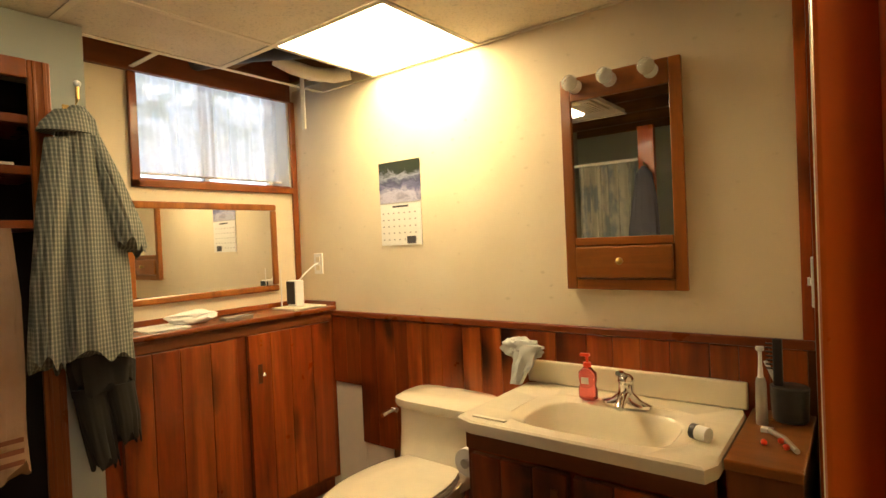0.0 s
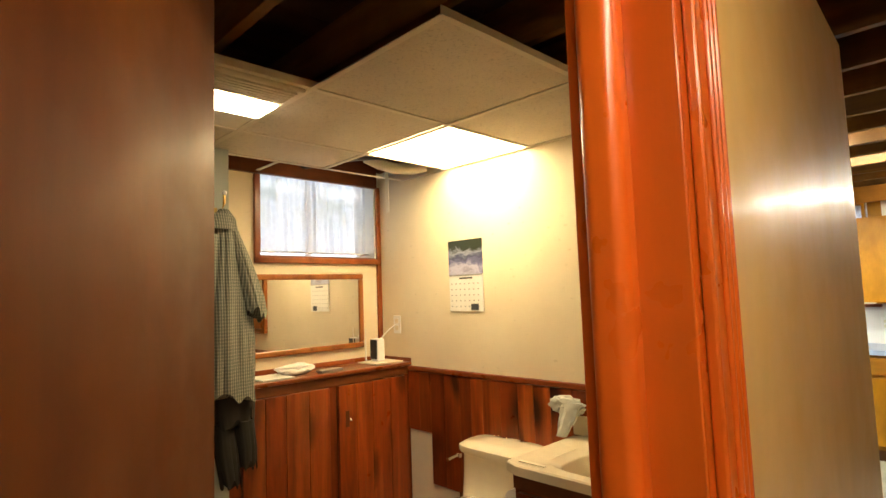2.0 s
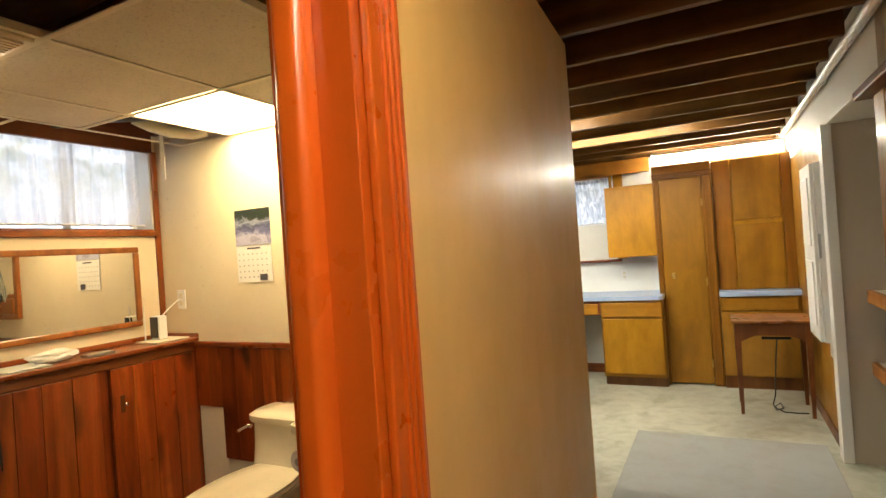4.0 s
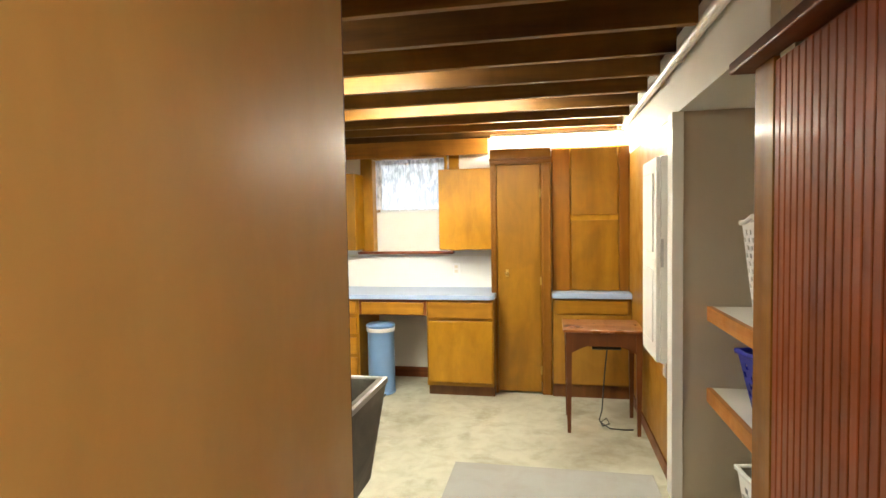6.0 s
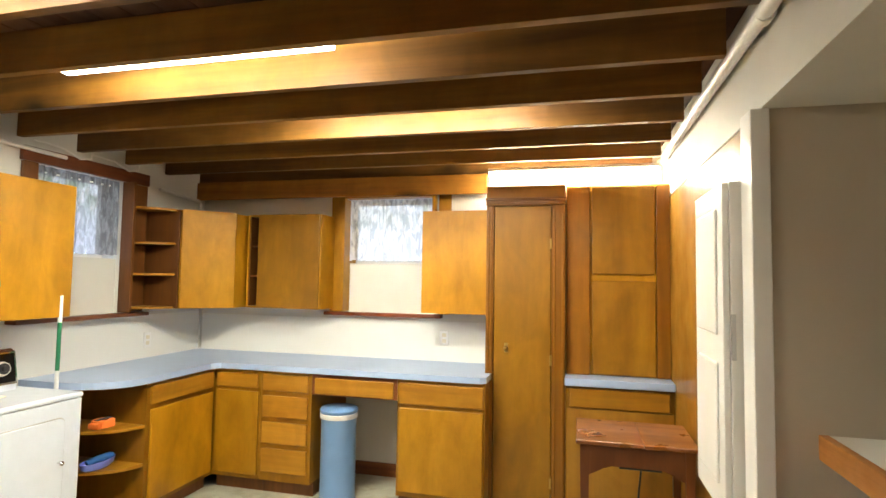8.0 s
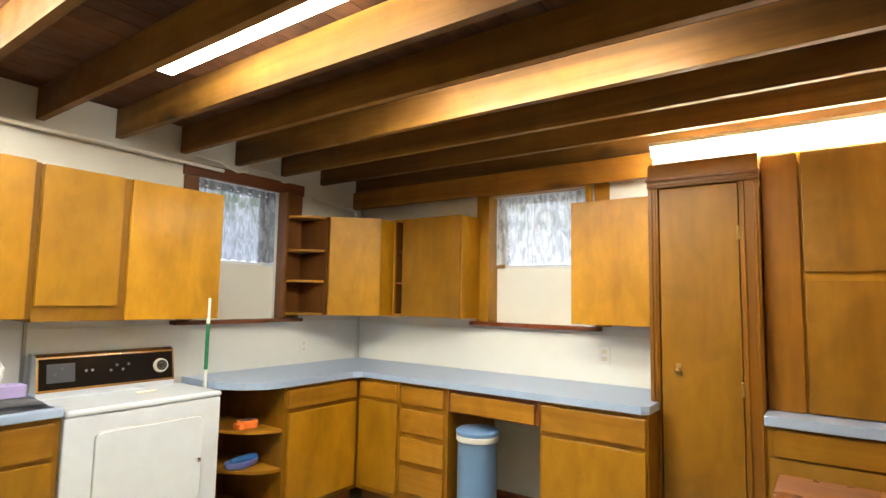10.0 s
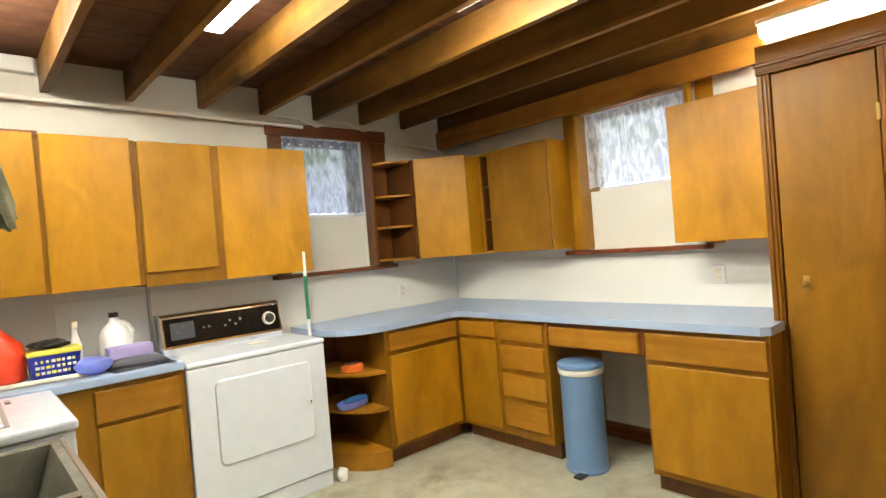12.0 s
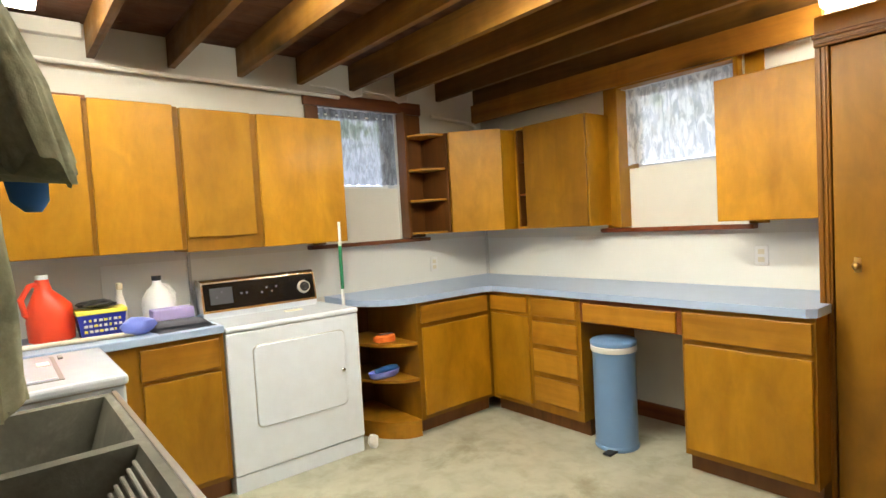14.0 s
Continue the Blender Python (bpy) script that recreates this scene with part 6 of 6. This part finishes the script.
f_ = thing("faucet", (-0.40, 2.24, VZ), "chrome single-lever faucet on the vanity top", "faucet")
bm = mesh()
FX, FY = -0.40, 2.215
loft(bm, [oval(FX, FY, 0.085, 0.028, VZ + 0.0005), oval(FX, FY, 0.085, 0.028, VZ + 0.010), oval(FX, FY, 0.05, 0.026, VZ + 0.022), oval(FX, FY, 0.026, 0.024, VZ + 0.045), oval(FX, FY, 0.024, 0.024, VZ + 0.075)])
part("base", bm, "chrome", f_, smooth=True)
bm = mesh()
tube(bm, [(FX + 0.005, FY, VZ + 0.04), (FX + 0.01, FY - 0.05, VZ + 0.045), (FX + 0.015, FY - 0.10, VZ + 0.035), (FX + 0.016, FY - 0.115, VZ + 0.022)], 0.014, 14)
part("spout", bm, "chrome", f_, smooth=True)
bm = mesh()
ball(bm, (FX, FY, VZ + 0.085), 0.027, 1, 1, 0.8)
tube(bm, [(FX, FY, VZ + 0.095), (FX - 0.004, FY - 0.03, VZ + 0.115), (FX - 0.006, FY - 0.055, VZ + 0.118)], 0.009, 10)
part("lever", bm, "chrome", f_, smooth=True)

b = thing("soap_bottle", (-0.535, 2.235, VZ), "clear pump bottle with red liquid soap", "bottle")
bm = mesh()
loft(bm, [oval(-0.535, 2.22, rx, rx * 0.75, VZ + z * 0.82, 24) for rx, z in ((0.026, 0.0005), (0.033, 0.008), (0.034, 0.04), (0.029, 0.065), (0.033, 0.09), (0.032, 0.115), (0.016, 0.135), (0.013, 0.14))])
part("body", bm, "amber_soap", b, smooth=True)
slab("label_plate", "paper", [(-0.548, -0.522, 2.1925, 2.195, VZ + 0.06, VZ + 0.082)], parent=b)
bm = mesh()
cyl(bm, (-0.535, 2.22, VZ + 0.1145), (-0.535, 2.22, VZ + 0.13), 0.014)
cyl(bm, (-0.535, 2.22, VZ + 0.13), (-0.535, 2.22, VZ + 0.15), 0.005)
bx(bm, -0.56, -0.525, 2.212, 2.228, VZ + 0.15, VZ + 0.161, 0.003)
part("pump", bm, "red_plastic", b, "red pump head", True)

# cloth crumpled over the splash corner
cl = crumple("washcloth", (-0.845, BATH_N - 0.062, VZ + 0.085), 0.085, 0.036, 0.048, "grey_cloth", "pale grey washcloth crumpled over the splashback corner", "cloth", 21, 4)
bm = mesh()
rows = []
for j_ in range(14):
    v_ = j_ / 13
    rows.append([(-0.80 - 0.05 * v_ + (0.055 - 0.03 * v_) * math.cos(6.2832 * i / 18) * (1 + 0.4 * noise.noise(Vector((i * 0.7, v_ * 3, 2)))), BATH_N - 0.085 - 0.03 * v_ + 0.014 * math.sin(6.2832 * i / 18) + 0.012 * noise.noise(Vector((i * 0.5, v_ * 4, 7))), VZ + 0.155 - 0.15 * v_) for i in range(18)])
loft(bm, rows)
part("corner", bm, "grey_cloth", cl, smooth=True)
b = thing("paper_holder", (-0.80, 1.98, 0.60), "toilet paper roll on the vanity side", "toilet paper")
bm = mesh()
cyl(bm, (-0.832, 1.885, 0.585), (-0.832, 1.99, 0.585), 0.046, seg=28)
part("roll", bm, "paper", b, smooth=True)
bm = mesh()
cyl(bm, (-0.832, 1.875, 0.585), (-0.832, 2.01, 0.585), 0.016, seg=16)
tube(bm, [(-0.832, 2.008, 0.585), (-0.80, 2.008, 0.585), (-0.779, 2.008, 0.585)], 0.008, 8)
part("core", bm, "steel", b)
slab("comb", "almond", [(-0.78, -0.66, 1.86, 1.875, VZ + 0.001, VZ + 0.006)], "thin almond-coloured comb on the vanity top", "comb", kind="")
b = thing("small_tube", (-0.12, 2.05, VZ), "small black and white tube lying on the vanity top", "tube")
bm = mesh()
cyl(bm, (-0.135, 2.01, VZ + 0.021), (-0.105, 1.9975, VZ + 0.021), 0.02)
part("body", bm, "white_plastic", b, smooth=True)
bm = mesh()
cyl(bm, (-0.15, 2.016, VZ + 0.021), (-0.1355, 2.01, VZ + 0.021), 0.021)
part("cap", bm, "black", b, smooth=True)

# dark side stand with toiletries
b = thing("side_stand", (0.03, 2.1, 0), "dark walnut stand between vanity and wall", "stand")
slab("body", "desk", [(-0.049, BATH_E - 0.006, 1.90, BATH_N - 0.022, 0, VZ - 0.02)], parent=b, bev=0.004)
slab("top", "desk_top", [(-0.050, BATH_E - 0.004, 1.885, BATH_N - 0.022, VZ - 0.0195, VZ + 0.008)], parent=b, bev=0.004)
SH = VZ + 0.009
b = thing("electric_toothbrush", (-0.01, 2.22, SH), "grey electric toothbrush with white head standing upright", "toothbrush")
bm = mesh()
lathe(bm, [(0.015, 0), (0.016, 0.005), (0.014, 0.12), (0.011, 0.135)], (-0.005, 2.2, SH), 16)
part("handle", bm, "steel", b, smooth=True)
bm = mesh()
lathe(bm, [(0.008, 0.136), (0.005, 0.18), (0.005, 0.21), (0.011, 0.214), (0.011, 0.224)], (-0.005, 2.2, SH), 12)
part("head", bm, "white_plastic", b, smooth=True)
b = thing("hairbrush_cup", (0.06, 2.28, SH), "black cup holding a black vent hairbrush", "cup")
bm = mesh()
lathe(bm, [(0.04, 0), (0.046, 0.005), (0.05, 0.10), (0.047, 0.102)], (0.058, 2.27, SH), 20)
part("cup", bm, "black", b, smooth=True)
bm = mesh()
bx(bm, 0.02, 0.045, 2.25, 2.262, SH + 0.102, SH + 0.24, 0.004)
for k in range(7):
    bx(bm, 0.002, 0.02, 2.252, 2.260, SH + 0.15 + k * 0.012, SH + 0.154 + k * 0.012)
part("hairbrush", bm, "black", b)
bm = mesh()
cyl(bm, (0.0, 2.265, SH + 0.17), (0.03, 2.265, SH + 0.10), 0.006)
part("brush_head", bm, "white_plastic", b)
for x, y, m in ((0.02, 2.03, "red_plastic"), (0.055, 2.06, "red_plastic"), (0.07, 2.02, "red_plastic")):
    bm = mesh()
    ball(bm, (x, y, SH + 0.008), 0.008)
    tagged(part("bead", bm, m, smooth=True), "small red bead on the dark stand", "bead", "red beads")
b = thing("razor", (0.06, 2.09, SH), "clear grey plastic razor lying on the stand", "razor")
bm = mesh()
tube(bm, [(0.02, 2.13, SH + 0.008), (0.06, 2.08, SH + 0.010), (0.095, 2.0, SH + 0.008)], 0.007)
part("handle", bm, "steel", b, smooth=True)
slab("head", "white_plastic", [(0.0, 0.03, 2.125, 2.145, SH + 0.001, SH + 0.014)], parent=b, bev=0.002)
sw = thing("light_switch", (BATH_E, 2.2, 1.2), "white light switch plate beside the door", "switch")
slab("plate", "white_plastic", [(BATH_E - 0.008, BATH_E - 0.001, 2.0, 2.075, 1.13, 1.25)], parent=sw, bev=0.002)
slab("toggle", "white_plastic", [(BATH_E - 0.016, BATH_E - 0.0085, 2.03, 2.045, 1.18, 1.20)], parent=sw, bev=0.002)

askew(sw)
# linen closet front
CX = -1.95
slab("wall_closet_front", "green_wall", [(CX - 0.05, CX, 1.10, 1.21, 0, CEIL - 0.003), (CX - 0.05, CX, 0.10, 1.10, 1.99, CEIL - 0.003), (WEST + 0.002, CX - 0.051, 1.19, 1.21, 0, CEIL - 0.003)], "grey-green wall round the linen closet", "wall")
lc = thing("linen_closet", (CX, 0.7, 0), "linen closet with orange pine casing and open shelves", "closet", "", "structure")
for a, b in ((1.035, 1.10), (0.30, 0.365)):
    bm = mesh()
    bx(bm, CX + 0.0005, CX + 0.02, a, b, 0, 1.988, 0.004)
    bx(bm, CX + 0.0205, CX + 0.026, a + 0.012, a + 0.022, 0, 1.986, 0.002)
    bx(bm, CX + 0.0205, CX + 0.026, b - 0.024, b - 0.012, 0, 1.986, 0.002)
    part("casing", bm, "casing_wood", lc)
slab("casing_head", "casing_wood", [(CX + 0.0005, CX + 0.022, 0.366, 1.034, 1.925, 1.988)], parent=lc, bev=0.004)
# closet back and sides near-black: their shade is painted in
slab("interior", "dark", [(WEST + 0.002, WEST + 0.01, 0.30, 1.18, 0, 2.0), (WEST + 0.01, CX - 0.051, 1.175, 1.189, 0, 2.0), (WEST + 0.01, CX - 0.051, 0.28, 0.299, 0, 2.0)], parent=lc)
for z in (1.81, 1.64, 1.46):
    slab("shelf", "pine_y", [(WEST + 0.011, CX - 0.01, 0.302, 1.09, z - 0.03, z)], parent=lc, bev=0.003)
folded("folded_towel", "grey-green towels folded on the closet shelf", CX - 0.12, 0.86, 0.18, 0.22, 1.812, ("grey_cloth", "jacket"), 4.2)
slab("papers", "cream_paper", [(CX - 0.17, CX - 0.03, 0.82, 1.0, 1.641, 1.652)], "loose cream papers lying on the closet shelf", "papers", kind="", bev=0.002)
g = garment("hanging_towel", "tan towel with rust stripes hanging in the closet", "towel", [(CX + 0.04, 0.88, 1.43, 0.02, 0.08), (CX + 0.05, 0.87, 1.2, 0.03, 0.105), (CX + 0.05, 0.86, 0.66, 0.03, 0.115)], 8.2, fold=0.3)
slab("towel_bar", "pine_y", [(CX + 0.026, CX + 0.05, 0.70, 1.02, 1.43, 1.45)], parent=g)
slab("stripe", "rust", [(CX + 0.084, CX + 0.088, 0.765, 0.955, z, z + 0.014) for z in (0.69, 0.725, 0.76)], parent=g)

# coat hook and shirt
h = thing("coat_hook", (CX, 1.155, 1.82), "brass double coat hook with a white knob", "hook")
bm = mesh()
bx(bm, CX + 0.0005, CX + 0.006, 1.135, 1.155, 1.80, 1.86, 0.002)
tube(bm, [(CX + 0.006, 1.145, 1.82), (CX + 0.05, 1.155, 1.83), (CX + 0.07, 1.16, 1.87), (CX + 0.068, 1.162, 1.915)], 0.006, 10)
part("hook", bm, "brass", h, smooth=True)
bm = mesh()
ball(bm, (CX + 0.068, 1.162, 1.922), 0.012)
part("knob", bm, "white_plastic", h, smooth=True)
sh = garment("plaid_shirt", "grey-green checked cotton shirt hanging from the coat hook", "plaid", [(CX + 0.07, 1.16, 1.845, 0.015, 0.02), (CX + 0.08, 1.155, 1.80, 0.035, 0.055), (CX + 0.085, 1.155, 1.68, 0.05, 0.075), (CX + 0.09, 1.155, 1.45, 0.065, 0.105), (CX + 0.095, 1.155, 1.20, 0.07, 0.125), (CX + 0.095, 1.15, 0.99, 0.075, 0.14)], 2.2, [[(CX + 0.095, 1.185, 1.74, 0.03, 0.03), (CX + 0.11, 1.225, 1.6, 0.045, 0.045), (CX + 0.11, 1.27, 1.44, 0.05, 0.055), (CX + 0.11, 1.285, 1.36, 0.05, 0.052)], [(CX + 0.10, 1.085, 1.72, 0.035, 0.035), (CX + 0.115, 1.06, 1.5, 0.045, 0.045), (CX + 0.115, 1.035, 1.25, 0.045, 0.048), (CX + 0.115, 1.02, 0.99, 0.045, 0.048)]], fold=0.38)
bm = mesh()
loft(bm, [oval(CX + 0.085, 1.115, 0.06, 0.085, 1.745, 24), oval(CX + 0.082, 1.12, 0.055, 0.075, 1.775, 24), oval(CX + 0.078, 1.135, 0.04, 0.05, 1.82, 24)])
part("collar", bm, "plaid", sh, smooth=True)
garment("trousers", "dark olive trousers hanging below the shirt", "trouser", [(CX + 0.07, 1.18, 1.12, 0.04, 0.08), (CX + 0.075, 1.185, 0.95, 0.05, 0.105), (CX + 0.075, 1.19, 0.86, 0.045, 0.095)], 6.6, [[(CX + 0.07, 1.15, 0.88, 0.04, 0.055), (CX + 0.075, 1.165, 0.74, 0.035, 0.05), (CX + 0.08, 1.185, 0.60, 0.03, 0.042)], [(CX + 0.085, 1.235, 0.88, 0.04, 0.05), (CX + 0.09, 1.25, 0.76, 0.035, 0.045), (CX + 0.09, 1.255, 0.67, 0.03, 0.04)]], fold=0.3, limb="leg")

# shower corner
slab("wall_shower", "green_wall", [(-1.90, BATH_E - 0.001, -0.72, -0.70, 0, 2.40), (-1.96, -1.90, SOUTH, 0.28, 0, 2.40)], "grey-green wall behind the shower", "wall")
b = thing("bathtub", (-1.0, -0.35, 0), "cream enamel bathtub behind the curtain", "bathtub")
bm = mesh()
bx(bm, -1.89, -0.30, -0.69, -0.66, 0.006, 0.42)
bx(bm, -1.89, -0.30, -0.08, -0.04, 0.006, 0.42)
bx(bm, -1.89, -1.84, -0.66, -0.08, 0.006, 0.42)
bx(bm, -0.36, -0.30, -0.66, -0.08, 0.006, 0.42)
bx(bm, -1.84, -0.36, -0.66, -0.08, 0.006, 0.10)
part("shell", bm, "porcelain", b)
b = thing("shower_curtain", (-1.1, -0.02, 1.9), "clear patterned vinyl shower curtain on a white rod", "curtain")
bm = mesh()
cyl(bm, (-1.90, -0.02, 1.90), (-1.111, -0.02, 1.90), 0.012)
part("rod", bm, "white_paint", b, smooth=True)
sheer_cloth("curtain", "shower", "y", -0.02, -1.60, -1.135, 0.30, 1.885, 6, 0.025, b, "clear vinyl with blue marks")

slab("trim_shower_post", "trim", [(-1.11, -0.99, -0.035, 0.015, 0.0, CEIL - 0.003)], "orange varnished post at the end of the shower", "trim", bev=0.004)
ds = garment("dark_shirt", "charcoal shirt hanging from a hook on the shower post", "charcoal", [(-1.05, 0.08, 1.83, 0.015, 0.012), (-1.05, 0.08, 1.77, 0.06, 0.03), (-1.05, 0.085, 1.6, 0.085, 0.04), (-1.055, 0.085, 1.35, 0.11, 0.045), (-1.06, 0.085, 1.10, 0.115, 0.045)], 5.7, fold=0.3)
bm = mesh()
tube(bm, [(-1.05, 0.0155, 1.84), (-1.05, 0.06, 1.83), (-1.05, 0.08, 1.86)], 0.006, 8)
part("hook", bm, "brass", ds, "brass hook", True)
dk = garment("dark_sweater", "dark navy sweater hanging from the closet shelf", "navy", [(CX + 0.11, 0.79, 1.60, 0.02, 0.03), (CX + 0.115, 0.79, 1.5, 0.03, 0.065), (CX + 0.12, 0.785, 1.35, 0.032, 0.08), (CX + 0.125, 0.77, 1.2, 0.03, 0.055)], 9.4)
bm = mesh()
tube(bm, [(CX - 0.02, 0.79, 1.606), (CX + 0.05, 0.79, 1.61), (CX + 0.11, 0.79, 1.60)], 0.006, 8)
part("hook", bm, "steel", dk)

# ---- bathroom door and casing ----
j = thing("door_1", (0.2, 0.4, 0), "orange varnished door frame with an open flat door", "door", "", "structure")
JR, JL = 0.762, -0.01
slab("jamb", "trim", [(BATH_E - 0.002, 0.264, JR, 0.80, 0, 2.088)], parent=j, bev=0.003)
slab("jamb", "trim", [(BATH_E - 0.002, 0.264, -0.043, JL, 0, 2.088)], parent=j, bev=0.003)
slab("jamb_head", "trim", [(BATH_E - 0.002, 0.264, JL + 0.001, JR - 0.001, 2.055, 2.088)], parent=j, bev=0.003)
bm = mesh()
prof = [(0.20, JR - 0.0005), (0.145, JR - 0.0005)] + [(0.163 - 0.018 * math.cos(radians(a)), JR - 0.016 - 0.018 * math.sin(radians(a))) for a in range(0, 91, 10)] + [(0.182 + 0.018 * math.sin(radians(a)), JR - 0.016 - 0.018 * math.cos(radians(a))) for a in range(0, 91, 10)]
loft(bm, [[(x, y, z) for x, y in prof] for z in (0.0, 2.05)])
part("stop", bm, "trim", j, "rounded orange door stop", True)
for y0, y1 in ((JR + 0.02, JR + 0.112), (JL - 0.072, JL - 0.008)):
    bm = mesh()
    bx(bm, 0.2645, 0.280, y0, y1, 0, 2.12, 0.004)
    for k in (0.35, 0.55, 0.75):
        yy = y0 + (y1 - y0) * k
        bx(bm, 0.2785, 0.286, yy - 0.004, yy + 0.004, 0, 2.118, 0.003)
    part("casing", bm, "trim", j)
    bm = mesh()
    bx(bm, BATH_E - 0.004, BATH_E - 0.0025, y0 + 0.02, y1, 0, 2.12)
    part("casing", bm, "trim", j)
slab("casing_head", "trim", [(0.2645, 0.280, JL - 0.072, JR + 0.072, 2.121, 2.18)], parent=j, bev=0.004)
askew(j)
bm = mesh()
a, b = Vector((0.195, 0.03, 0)), Vector((-0.35, 0.515, 0))
dr_ = (b - a).normalized()
nr_ = Vector((dr_.y, -dr_.x, 0)) * 0.035
loft(bm, [[(p.x, p.y, z) for p in (a, b, b - nr_, a - nr_)] for z in (0.012, 2.05)])
bmesh.ops.bevel(bm, geom=list(bm.edges), offset=0.003, segments=2, affect="EDGES")
lf = part("leaf", bm, "door_veneer", j, "flat brown veneer door leaf standing open")
